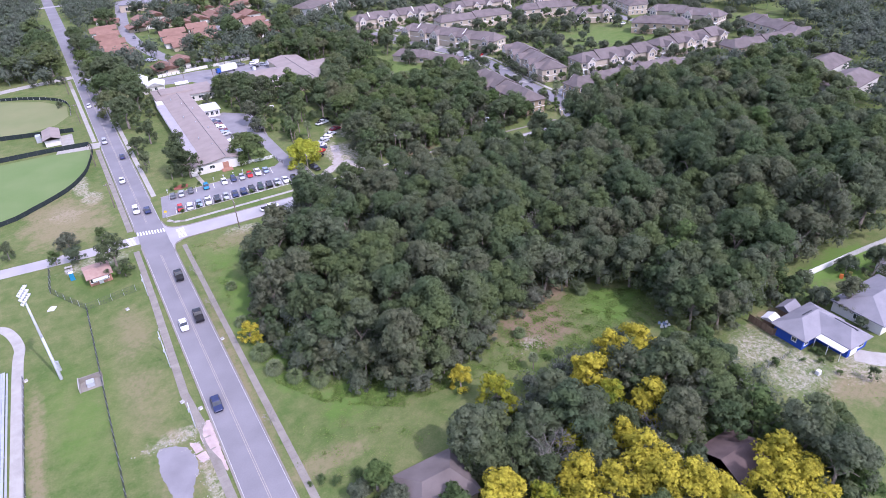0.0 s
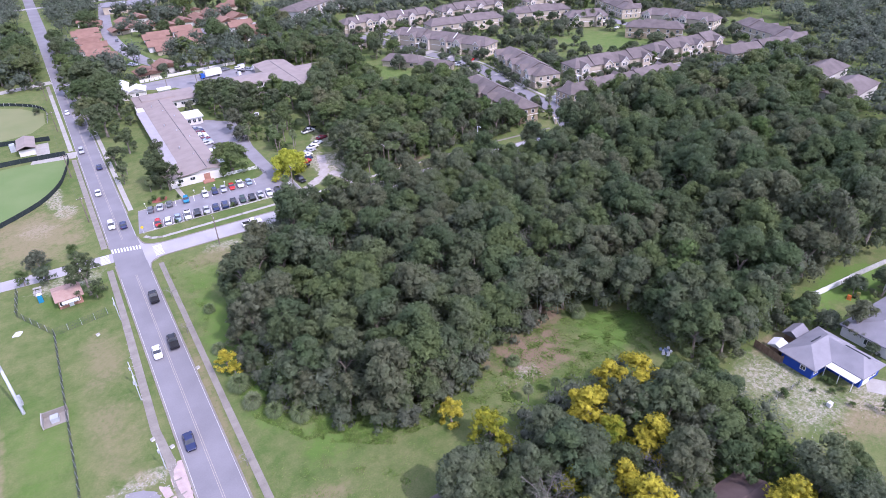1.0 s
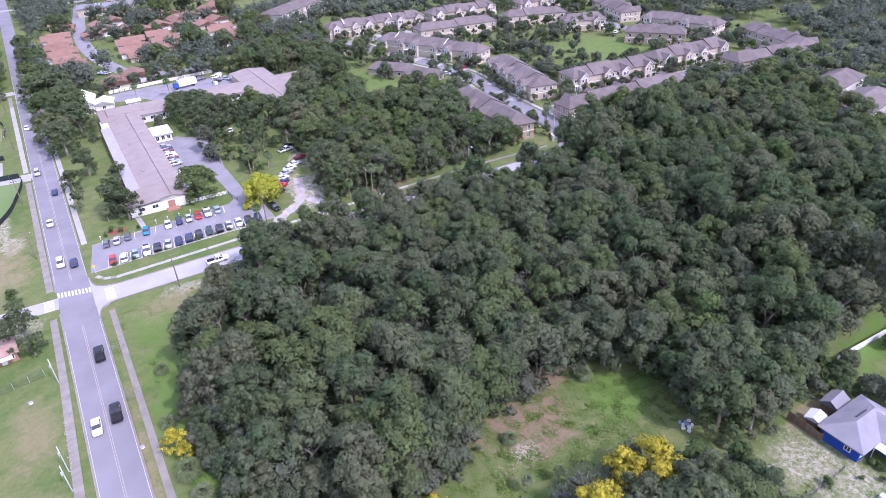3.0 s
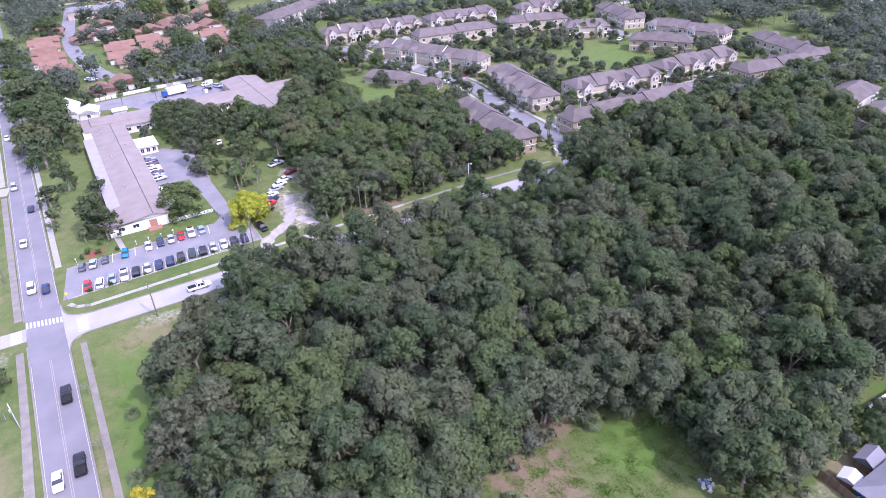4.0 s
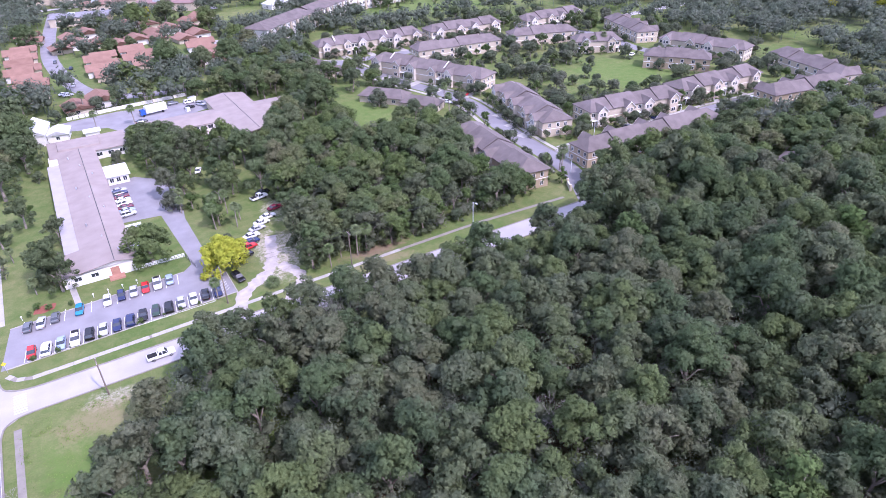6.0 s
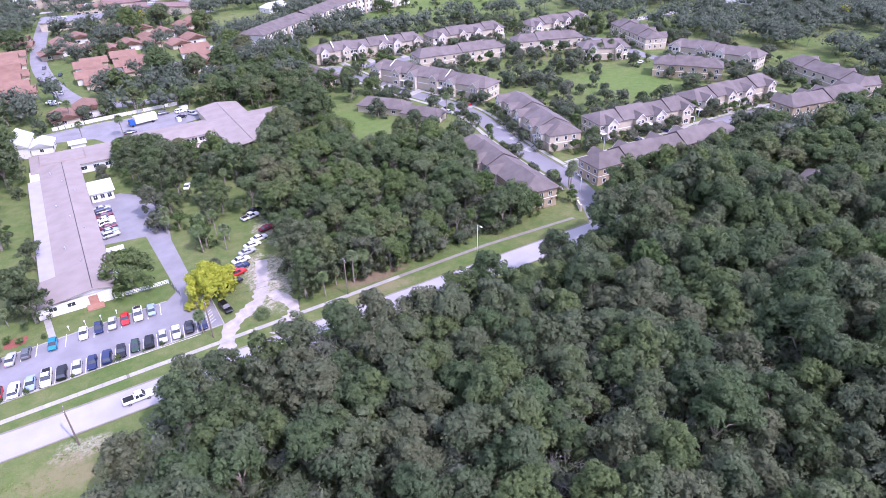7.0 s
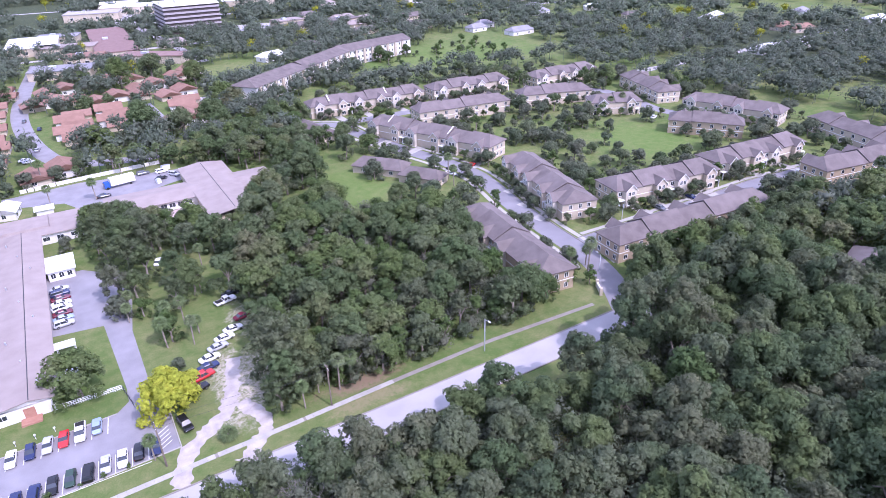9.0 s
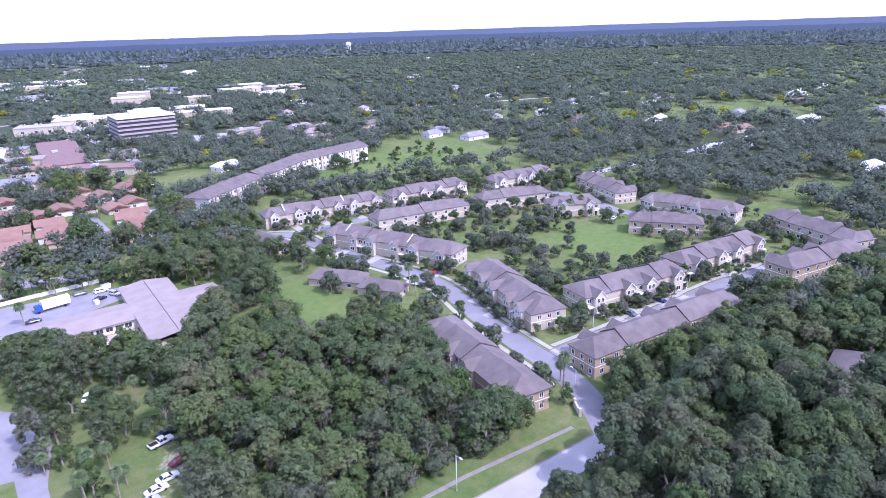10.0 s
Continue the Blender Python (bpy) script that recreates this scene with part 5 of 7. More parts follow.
SHAPES = {
    # length, half width, sections of the lower body (x, z bottom, z shoulder, width factor), cabin (x, half width, z) low and high
    "sedan": (4.7, 0.9, [(-1.0, .42, .72, .80), (-.93, .3, .88, .93), (-.5, .24, .95, 1), (.35, .24, .93, 1), (.78, .26, .84, .97), (.96, .32, .72, .86), (1.0, .42, .62, .74)],
              [(-.66, -.38), (.42, .12)], 1.42),
    "suv": (4.7, 0.94, [(-1.0, .5, 1.0, .86), (-.95, .36, 1.08, .95), (-.5, .3, 1.08, 1), (.4, .3, 1.05, 1), (.8, .32, .98, .97), (.96, .4, .88, .88), (1.0, .5, .75, .78)],
            [(-.94, -.82), (.42, .16)], 1.72),
    "hatch": (4.1, 0.87, [(-1.0, .45, .85, .82), (-.94, .32, .98, .93), (-.5, .26, 1.0, 1), (.35, .26, .96, 1), (.78, .28, .86, .97), (.96, .34, .74, .86), (1.0, .45, .64, .74)],
              [(-.9, -.68), (.5, .12)], 1.5),
    "pickup": (5.6, 0.98, [(-1.0, .55, 1.02, .93), (-.97, .42, 1.06, .98), (-.4, .38, 1.08, 1), (.45, .38, 1.08, 1), (.82, .4, 1.02, .97), (.97, .46, .92, .9), (1.0, .55, .8, .8)],
               [(-.22, -.14), (.5, .28)], 1.82),
}
CAR_MESH = {}


def car_meshes(shape, colour):
    if (shape, colour) in CAR_MESH:
        return CAR_MESH[shape, colour]
    length, hw, secs, ((b0, b1), (f0, f1)), top = SHAPES[shape]
    h = length / 2
    g = Geo()
    for x, zb, zs, k in secs:
        w = hw * k
        g.v += [(x * h, -w * 0.9, zb), (x * h, -w, zb + 0.18), (x * h, -w, zs - 0.16), (x * h, -w * 0.88, zs),
                (x * h, w * 0.88, zs), (x * h, w, zs - 0.16), (x * h, w, zb + 0.18), (x * h, w * 0.9, zb)]
    n = len(secs)
    for i in range(n - 1):
        g.f += [(i * 8 + k, (i + 1) * 8 + k, (i + 1) * 8 + (k + 1) % 8, i * 8 + (k + 1) % 8)[::-1] for k in range(8)]
    g.f += [tuple(range(8)), tuple(reversed(range(n * 8 - 8, n * 8)))]
    g.m = [0] * len(g.f)
    if shape == "pickup":
        body_bed = Geo().box(-0.95 * h, -0.27 * h, -hw * 0.78, hw * 0.78, 1.03, 1.09)
    zs = secs[3][2] - 0.03
    cab = Geo()
    low, high = hw * 0.9, hw * 0.72
    xs = [b0 * h, f0 * h], [b1 * h, f1 * h]
    v = [(xs[0][0], -low, zs), (xs[0][1], -low, zs), (xs[0][1], low, zs), (xs[0][0], low, zs),
         (xs[1][0], -high, top - 0.06), (xs[1][1], -high, top - 0.06), (xs[1][1], high, top - 0.06), (xs[1][0], high, top - 0.06)]
    cab.add(v, [(0, 1, 5, 4), (1, 2, 6, 5), (2, 3, 7, 6), (3, 0, 4, 7), (4, 5, 6, 7)])
    # roof panel and its pillars in one piece
    r0, r1, mid, rw = xs[1][0] - 0.06, xs[1][1] + 0.06, (xs[1][0] + xs[1][1]) / 2, high + 0.03
    rx = (r0, r0 + 0.12, mid - 0.06, mid + 0.06, r1 - 0.12, r1)
    roof = Geo()
    for s in (-1, 1):
        roof.v += [(x, s * rw, top - 0.08) for x in rx] + [(min(max(x, r0 + 0.07), r1 - 0.07), s * (rw - 0.07), top) for x in rx]
    roof.f += [(6, 7, 8, 9, 10, 11, 23, 22, 21, 20, 19, 18), (0, 6, 18, 12), (5, 17, 23, 11), (5, 4, 3, 2, 1, 0, 12, 13, 14, 15, 16, 17)]
    for k in range(5):
        roof.f += [(k, k + 1, k + 7, k + 6), (k + 13, k + 12, k + 18, k + 19)]
    for s, o in ((-1, 0), (1, 12)):
        for k, xa, xb in ((0, xs[0][0] - 0.04, xs[0][0] + 0.1), (2, mid - 0.06, mid + 0.06), (4, xs[0][1] - 0.1, xs[0][1] + 0.04)):
            n = len(roof.v)
            roof.v += [(xa, s * (low + 0.03), zs), (xb, s * (low + 0.03), zs)]
            roof.f.append((o + k, n, n + 1, o + k + 1) if s < 0 else (o + k + 1, n + 1, n, o + k))
    roof.m = [0] * len(roof.f)
    paint = car_paint(colour)
    CAR_MESH[shape, colour] = (g.mesh("body", paint), cab.mesh("glazing", window_glass), roof.mesh("roof", paint),
                               body_bed.mesh("bed", rubber) if shape == "pickup" else None)
    return CAR_MESH[shape, colour]


def car(x, y, turn, shape="sedan", colour="white", label="", group="parked cars"):
    """A car; its nose looks along local +x."""
    words = {"sedan": "saloon car", "suv": "sport utility car", "hatch": "small hatchback", "pickup": "pickup truck"}
    c = thing(shape if shape in ("pickup",) else "car", label or "%s %s parked on asphalt" % (colour.replace("sky", "pale blue").replace("navy", "dark blue"), words[shape]), "car" if shape != "pickup" else "truck",
              group, at=(x, y, 0.03), turn=turn)
    body, cab, roof, bed = car_meshes(shape, colour)
    length, hw, secs, _, _ = SHAPES[shape]
    h = length / 2
    part("body", body, None, c)
    part("glazing", cab, None, c)
    part("roof", roof, None, c)
    if bed:
        part("bed", bed, None, c)
    tyre, rim = wheel_meshes()
    for wx in (-0.6, 0.62):
        for s in (-1, 1):
            w = part("wheel", tyre, None, c)
            w.location = (wx * h, s * (hw - 0.1), 0.33)
            part("rim", rim, None, w)
    z = secs[-2][2] - 0.12
    for s in (-1, 1):
        part("headlight", Geo().box(h * 0.94, h * 0.985, s * hw * 0.62 - 0.16, s * hw * 0.62 + 0.16, z - 0.08, z + 0.06), lamp_clear, c)
        part("tail_light", Geo().box(-h * 0.995, -h * 0.95, s * hw * 0.68 - 0.13, s * hw * 0.68 + 0.13, secs[0][2] - 0.16, secs[0][2]), lamp_red, c)
    return c


SOUTH = [("hatch", "red"), ("suv", "white"), ("sedan", "sky"), ("pickup", "white"), ("suv", "black"), ("sedan", "silver"), ("sedan", "navy"), ("suv", "navy"), ("sedan", "black"),
         ("hatch", "green"), ("suv", "black"), ("sedan", "silver"), ("sedan", "white"), ("sedan", "black"), ("sedan", "navy")]
for i, (s, c) in enumerate(SOUTH):
    car(17.3 + i * 2.81, 190.9 + i * 0.11 + random.uniform(-0.3, 0.3), -97 + random.uniform(-2, 2) + (180 if i % 3 == 1 else 0), s, c)
for x, s, c in ((17.0, "hatch", "grey"), (19.7, "sedan", "silver"), (22.6, "hatch", "grey"), (27.6, "hatch", "teal"), (33.6, "sedan", "white"), (36.7, "hatch", "navy"),
                (39.5, "sedan", "silver"), (42.2, "sedan", "red"), (45.0, "pickup", "white"), (47.9, "sedan", "sky")):
    car(x, 201.9 + (x - 17) * 0.066 + random.uniform(-0.2, 0.2), 83 + random.uniform(-2, 2) + (180 if int(x) % 3 == 0 else 0), s, c)
for i, c in enumerate(("silver", "sky", "maroon", "white", "white", "maroon", "navy", "silver")):
    car(44.9, 247.3 + i * 2.75, 8 + random.uniform(-3, 3), "sedan" if i % 3 else "suv", c)
for x, y, s, c in ((80.8, 236.2, "pickup", "white"), (82.8, 239.2, "sedan", "black"), (82.6, 226.8, "sedan", "maroon"), (79.1, 222.6, "sedan", "white"), (76.4, 220.0, "sedan", "white"), (74.2, 217.2, "sedan", "silver"),
                   (71.6, 214.0, "sedan", "white"), (70.6, 211.0, "sedan", "navy"), (68.6, 208.2, "pickup", "red"), (67.0, 204.6, "suv", "black")):
    car(x, y, 12 + random.uniform(-4, 4), s, c, "%s %s parked on sandy grass under oaks" % (c.replace("navy", "dark blue"), "pickup truck" if s == "pickup" else "car"))
car(62.6, 195.2, -80, "suv", "black", "black car parked on the grass by the lot")
for x, y, turn, s, c in ((5.4, 197.6, -91, "suv", "white"), (8.4, 196.0, 89, "sedan", "navy"), (9.4, 151.9, 89, "pickup", "black"), (6.3, 129.7, -91, "sedan", "white"), (9.9, 131.5, 89, "pickup", "black"), (6.7, 100.3, -91, "sedan", "navy"),
                         (4.6, 224.4, -91, "sedan", "white"), (7.4, 247.5, 89, "sedan", "navy"), (3.5, 268.2, -91, "suv", "silver"), (2.4, 322, -91, "sedan", "white")):
    car(x, y, turn, s, c, "%s %s on the main road" % (c.replace("navy", "dark blue"), "pickup truck" if s == "pickup" else "car"), "road traffic")
car(40.5, 175.3, 1, "pickup", "white", "white pickup truck with dark bed on side road", "road traffic")
for x, y, turn, c in ((170.5, 283, -70, "white"), (176, 280, -70, "white"), (178.5, 283.5, -70, "black"), (187, 283, 20, "red"), (205, 279, 15, "red"), (215.5, 215.4, 88, "grey"), (231, 216, 92, "navy"),
                      (62.5, 331, 5, "black"), (83, 338, 20, "black"), (44, 405, 80, "silver"), (46, 440, 80, "navy"), (39, 392, 10, "white"), (40.5, 389, 10, "silver"), (40, 460, 85, "grey"),
                      (95, 440, 30, "silver"), (70, 268, 70, "white"), (310, 205, 20, "red"), (293, 288, 20, "white")):
    car(x, y, turn, "sedan", c, "%s car standing by houses" % c.replace("navy", "dark blue"), "cars by houses")

for x, y, turn, c in ((78, 347.5, 8, "grey"), (84.5, 345.6, 10, "white"), (88, 339.5, -60, "silver")):
    car(x, y, turn, "suv", c, "%s car parked in the service yard" % c, "cars by houses")
for x, y, l in ((91.5, 341.5, 2.4), (81.5, 334.6, 1.4), (86.5, 349.0, 3.0)):
    bin_ = thing("skip", "white metal container standing in the service yard", "container", "yard containers", at=(x, y, 0.03), turn=15)
    part("body", Geo().box(-l / 2, l / 2, -0.8, 0.8, 0, 1.5, inset=-0.08), roof_white, bin_)
    part("lid", Geo().box(-l / 2 - 0.1, l / 2 + 0.1, -0.9, 0.9, 1.5, 1.6, inset=0.06), galvanised, bin_)
# the box truck behind the school
truck = thing("box_truck", "white box truck with blue cab parked behind school", "truck", at=(69, 340, 0.03), turn=10)
part("box", Geo().box(-3.4, 5.2, -1.3, 1.3, 1.0, 3.7), roof_white, truck)
part("cab", Geo().box(-5.6, -3.6, -1.15, 1.15, 0.6, 2.6, inset=0.15), car_paint("blue"), truck)
part("windscreen", Geo().box(-5.62, -5.2, -0.95, 0.95, 1.6, 2.3), window_glass, truck)
for wx in (-4.6, 3.4):
    for s in (-1, 1):
        w = part("wheel", wheel_meshes()[0], None, truck)
        w.location, w.scale = (wx, s * 1.05, 0.45), (1.4, 1.4, 1.4)

# ---------------------------------------------------------------- fences, poles and small things by the road
def post_fence(name, points, label, height, step, post_mat, panel_mat, panel=0.02, post_r=0.05, gap=0.0, rail=False):
    f = thing(name, label, "fence")
    posts = Geo().tube((0, 0, -0.2), (0, 0, height + 0.06), post_r, post_r, 6).mesh("post", post_mat)
    for (x0, y0), (x1, y1) in zip(points, points[1:]):
        d = math.hypot(x1 - x0, y1 - y0)
        a = math.degrees(math.atan2(y1 - y0, x1 - x0))
        n = max(1, round(d / step))
        for i in range(n):
            t = i / n
            p = part("post", posts, None, f)
            p.location = (x0 + (x1 - x0) * t, y0 + (y1 - y0) * t, 0)
            q = part("panel", Geo().box(0, d / n, -panel / 2, panel / 2, gap, height), panel_mat, f)
            q.matrix_basis = pose(x0 + (x1 - x0) * t, y0 + (y1 - y0) * t, 0, 0, 0, a)
        p = part("post", posts, None, f)
        p.location = (x1, y1, 0)
    return f


OUTFIELD = bend([(-60, 204.5), (-31.2, 211.2), (-22.1, 217.1), (-11.9, 226.9), (-6, 238), (-3.3, 249), (-1.3, 262), (-1.7, 268)], 3)
post_fence("outfield_fence", OUTFIELD, "low outfield fence with dark windscreen cloth", 1.5, 3.2, dark_metal, screen_cloth)
post_fence("outfield_fence", [(-60, 271), (-31.9, 270), (-16.5, 270), (-1.9, 268.6)], "straight fence with dark windscreen cloth", 1.8, 3.2, dark_metal, screen_cloth)
post_fence("far_field_fence", bend([(-60, 362), (-33, 359), (-14, 347), (-5.8, 333), (-5.6, 314)], 3), "far outfield fence with white and dark panels", 1.4, 3.0, white_paint, screen_cloth)
post_fence("far_field_fence", [(-33, 297), (-6, 290)], "far infield fence with dark cloth panels", 1.8, 3.0, dark_metal, screen_cloth)


def mesh_fence(points, height=1.8, step=3.0, label="grey chain-link fence on slim posts"):
    f = thing("chain_link_fence", label, "fence")
    pm = Geo().tube((0, 0, -0.2), (0, 0, height + 0.05), 0.04, 0.04, 5).mesh("post", galvanised)
    for (x0, y0), (x1, y1) in zip(points, points[1:]):
        d = math.hypot(x1 - x0, y1 - y0)
        n = max(1, round(d / step))
        for i in range(n + 1):
            p = part("post", pm, None, f)
            p.location = (x0 + (x1 - x0) * i / n, y0 + (y1 - y0) * i / n, 0)
        g = Geo()
        for z in (0.05, height / 2, height):
            g.tube((x0, y0, z), (x1, y1, z), 0.022, 0.022, 4)
        k = int(d / 0.33)
        ux, uy = (x1 - x0) / k, (y1 - y0) / k
        for i in range(k):
            for a, b in ((0, 1), (1, 0)):
                p, q = (x0 + ux * (i + a), y0 + uy * (i + a), 0.05), (x0 + ux * (i + b), y0 + uy * (i + b), height)
                g.tube(p, q, 0.009, 0.009, 3)
        part("mesh", g, dark_metal, f)
    return f


mesh_fence([(-11.0, 60), (-11.4, 100), (-12.2, 149.5)])
mesh_fence([(-12.2, 149.5), (-1.0, 151.5)])
mesh_fence([(-12.2, 149.5), (-19.5, 162.6), (-19.2, 174.5)])

# flood light on a tall pole by the stand
pole = thing("floodlight_pole", "tall grey steel floodlight pole beside the stand", "flood light", at=(-19, 125.8, 0), turn=72)
part("pole", Geo().tube((0, 0, -0.3), (0, 0, 11), 0.32, 0.26, 10).tube((0, 0, 11), (0, 0, 22), 0.26, 0.17, 10), galvanised, pole, smooth=True)
part("control_box", Geo().box(-0.2, 0.25, -0.75, -0.3, 2.2, 4.6), galvanised, pole)
for z in (20.2, 21.2, 22.2):
    part("crossarm", Geo().box(-1.9, 1.9, -0.06, 0.06, z - 0.06, z + 0.06), galvanised, pole)
    for i in range(5):
        part("lamp", Geo().tube((-1.7 + i * 0.85, 0, z), (-1.7 + i * 0.85, -0.5, z - 0.25), 0.16, 0.34, 8), roof_white, pole)

# utility poles with crossarms and wires
def utility_pole(x, y, h=10.5, turn=0.0, lean=0.0):
    u = thing("utility_pole", "dark wooden utility pole with crossarm", "utility pole", "utility poles", at=(x, y, 0), turn=turn)
    part("pole", Geo().tube((0, 0, -0.4), (lean, 0, h), 0.17, 0.12, 8), pole_wood, u, smooth=True)
    part("crossarm", Geo().box(lean - 1.1, lean + 1.1, -0.06, 0.06, h - 0.75, h - 0.6), pole_wood, u)
    for s in (-1.0, -0.35, 0.35, 1.0):
        part("insulator", Geo().tube((lean + s, 0, h - 0.6), (lean + s, 0, h - 0.4), 0.05, 0.04, 6), roof_white, u)
    return u


POLES = [(0.3, 205), (-1.5, 245), (-2.5, 300), (-4, 350)]
for x, y in POLES:
    utility_pole(x - 0.3, y, 8.4, 2)
for x, y in ((1.0, 117.0), (0.9, 121.8), (1.9, 96.8), (1.2, 147.6)):
    lp = thing("post", "slim pale steel post with a small box beside the footpath", "post", "verge posts", at=(x, y, 0))
    part("shaft", Geo().tube((0, 0, -0.3), (0, 0, 6.3), 0.1, 0.08, 8), galvanised, lp, smooth=True)
    part("box", Geo().box(-0.3, 0.05, -0.2, 0.2, 4.2, 4.8), galvanised, lp)
utility_pole(29.5, 169.2, 9.0, 90)
utility_pole(57.5, 186.6, 10, 90)
utility_pole(88.7, 185.4, 10, 90)


def wire(p, q, sag=0.5):
    w = thing("power_line", "thin dark overhead wire between poles", "wire", "overhead wires")
    g = Geo()
    pts = [tuple(p[k] + (q[k] - p[k]) * t - (sag * 4 * t * (1 - t) if k == 2 else 0) for k in range(3)) for t in [i / 6 for i in range(7)]]
    for x, y, z in pts:
        g.v += [(x, y, z + 0.018), (x - 0.014, y - 0.014, z - 0.01), (x + 0.014, y + 0.014, z - 0.01)]
    g.f = [(3 * k + a, 3 * k + (a + 1) % 3, 3 * k + 3 + (a + 1) % 3, 3 * k + 3 + a) for k in range(len(pts) - 1) for a in range(3)]
    g.m = [0] * len(g.f)
    part("wire", g, dark_metal, w)


for s in (-1.0, 1.0):
    wire((57.5, 186.6 + s, 9.9), (88.7, 185.4 + s, 9.9))
    wire((88.7, 185.4 + s, 9.9), (123.4, 187.5 + s, 9.9), 0.6)
    for (x0, y0), (x1, y1) in zip(POLES, POLES[1:]):
        wire((x0 - 0.3 + s, y0, 8.2), (x1 - 0.3 + s, y1, 8.2), 0.7)


def street_lamp(x, y, h=8.5, turn=0):
    u = thing("street_lamp", "grey street lamp with a single arm", "street lamp", "street lamps", at=(x, y, 0), turn=turn)
    part("pole", Geo().tube((0, 0, -0.3), (0, 0, h), 0.12, 0.08, 8), galvanised, u, smooth=True)
    part("arm", Geo().tube((0, 0, h - 0.2), (1.4, 0, h + 0.2), 0.05, 0.04, 6), galvanised, u)
    part("lamp", Geo().box(1.2, 2.0, -0.16, 0.16, h + 0.08, h + 0.28, inset=0.04), roof_white, u)


street_lamp(124.5, 183.6, 8.5, -90)
street_lamp(170.8, 196, 5, 90)
street_lamp(200, 216.5, 5, -90)


def bollard_light(x, y):
    u = thing("lawn_lamp", "small round white lamp on lawn edge", "lamp", "lawn lamps", at=(x, y, 0))
    part("post", Geo().tube((0, 0, -0.1), (0, 0, 0.9), 0.05, 0.05), white_paint, u)
    g = Geo()
    iv, fi = ico()
    g.add([(a * 0.24, b * 0.24, c * 0.24 + 1.05) for a, b, c in iv], fi)
    part("globe", g, roof_white, u)


for i in range(4):
    bollard_light(31.0 + i * 3.3, 206.8 + i * 0.2)
bollard_light(16, 206)

# stand with benches and walk at the ball park
walkw = structure("stand_walk", ribbon(bend([(-27.3, 60), (-27.2, 100), (-26.9, 134), (-26.6, 143), (-29.5, 151.5), (-34, 153), (-40, 148)]), 2.2, 0.06), concrete, "curved concrete walk round the stand", "pavement")
stand = thing("bleacher", "stepped aluminium bleacher benches", "bleacher", at=(-30.4, 108, 0))
for i in range(6):
    part("bench", Geo().box(-3.6 + i * 0.9, -3.15 + i * 0.9, -26, 26, 2.5 - i * 0.4, 2.56 - i * 0.4), galvanised, stand)
    part("foot_board", Geo().box(-3.1 + i * 0.9, -2.75 + i * 0.9, -26, 26, 2.1 - i * 0.4, 2.14 - i * 0.4), galvanised, stand)
for k in range(9):
    g = Geo()
    g.tube((-3.5, -24 + k * 6, 2.45), (1.6, -24 + k * 6, 0.2), 0.05, 0.05, 5)
    g.tube((-3.5, -24 + k * 6, -0.1), (-3.5, -24 + k * 6, 2.45), 0.05, 0.05, 5)
    part("bracket", g, galvanised, stand)
mesh_fence([(-26.0, 60), (-25.8, 130)], 1.2, 3.0, "low chain-link rail along the stand")

# dugout-like concrete pen
pen = thing("concrete_pen", "low grey concrete pen with open front", "enclosure", at=(-13.7, 120.6, 0))
part("floor", Geo().box(-2.1, 2.1, -1.7, 1.7, -0.1, 0.08), old_concrete, pen)
part("side_wall", Geo().box(-2.3, -2.1, -1.8, 1.8, -0.1, 1.3), concrete, pen)
part("side_wall", Geo().box(-2.1, 2.2, 1.5, 1.75, -0.1, 1.2), old_concrete, pen)
part("equipment_box", Geo().box(-0.8, 0.6, -1.0, 0.4, 0.08, 1.1), galvanised, pen)

shed_w = cottage(-8.2, 163.5, 5.2, 6.5, 5, mat("rust_roof", (0.28, 0.17, 0.13), (0.40, 0.28, 0.23), 0.8, 0.8, obj=0.2), brick_wall, "small brick hut with rusty reddish roof under a tree", 2.5, 3.3, name="hut")
part("awning", Geo().box(-1.8, 1.8, -4.9, -3.4, 1.9, 2.0), roof_white, shed_w)
tank = thing("portable_toilet", "blue portable toilet on lawn", "toilet cabin", at=(-14.2, 166.5, 0))
part("body", Geo().box(-0.55, 0.55, -0.55, 0.55, 0, 2.1, inset=0.03), car_paint("teal"), tank)
part("roof", Geo().box(-0.6, 0.6, -0.6, 0.6, 2.1, 2.3, inset=0.2), roof_white, tank)
for y in (170.5, 172.6):
    t = thing("picnic_table", "pale picnic table on grass", "table", "picnic tables", at=(-14.8, y, 0))
    part("top", Geo().box(-0.95, 0.95, -0.4, 0.4, 0.7, 0.76), concrete, t)
    for s in (-1, 1):
        part("bench", Geo().box(-0.95, 0.95, s * 0.75 - 0.14, s * 0.75 + 0.14, 0.42, 0.47), concrete, t)
        part("leg", Geo().box(s * 0.6 - 0.06, s * 0.6 + 0.06, -0.8, 0.8, 0, 0.7), concrete, t)
gate = thing("gatehouse", "pale concession hut by the ball field drive", "hut", at=(-13.8, 283, 0))
part("wall", Geo().box(-2.6, 2.6, -6, 6, -0.1, 3), stucco_white, gate)
part("roof", gable_roof(12.5, 5.4, 2.9, 4.0, 0.5), roof_tan, gate).matrix_basis = pose(0, 0, 0, 0, 0, 90)
part("slab", Geo().box(2.6, 7, -9, 5, -0.1, 0.05), concrete, gate)
back = thing("backstop_shelter", "small blue and white equipment shelter", "shelter", at=(-18.5, 286, 0))
part("body", Geo().box(-0.9, 0.9, -1.5, 1.5, 0, 2.6), galvanised, back)

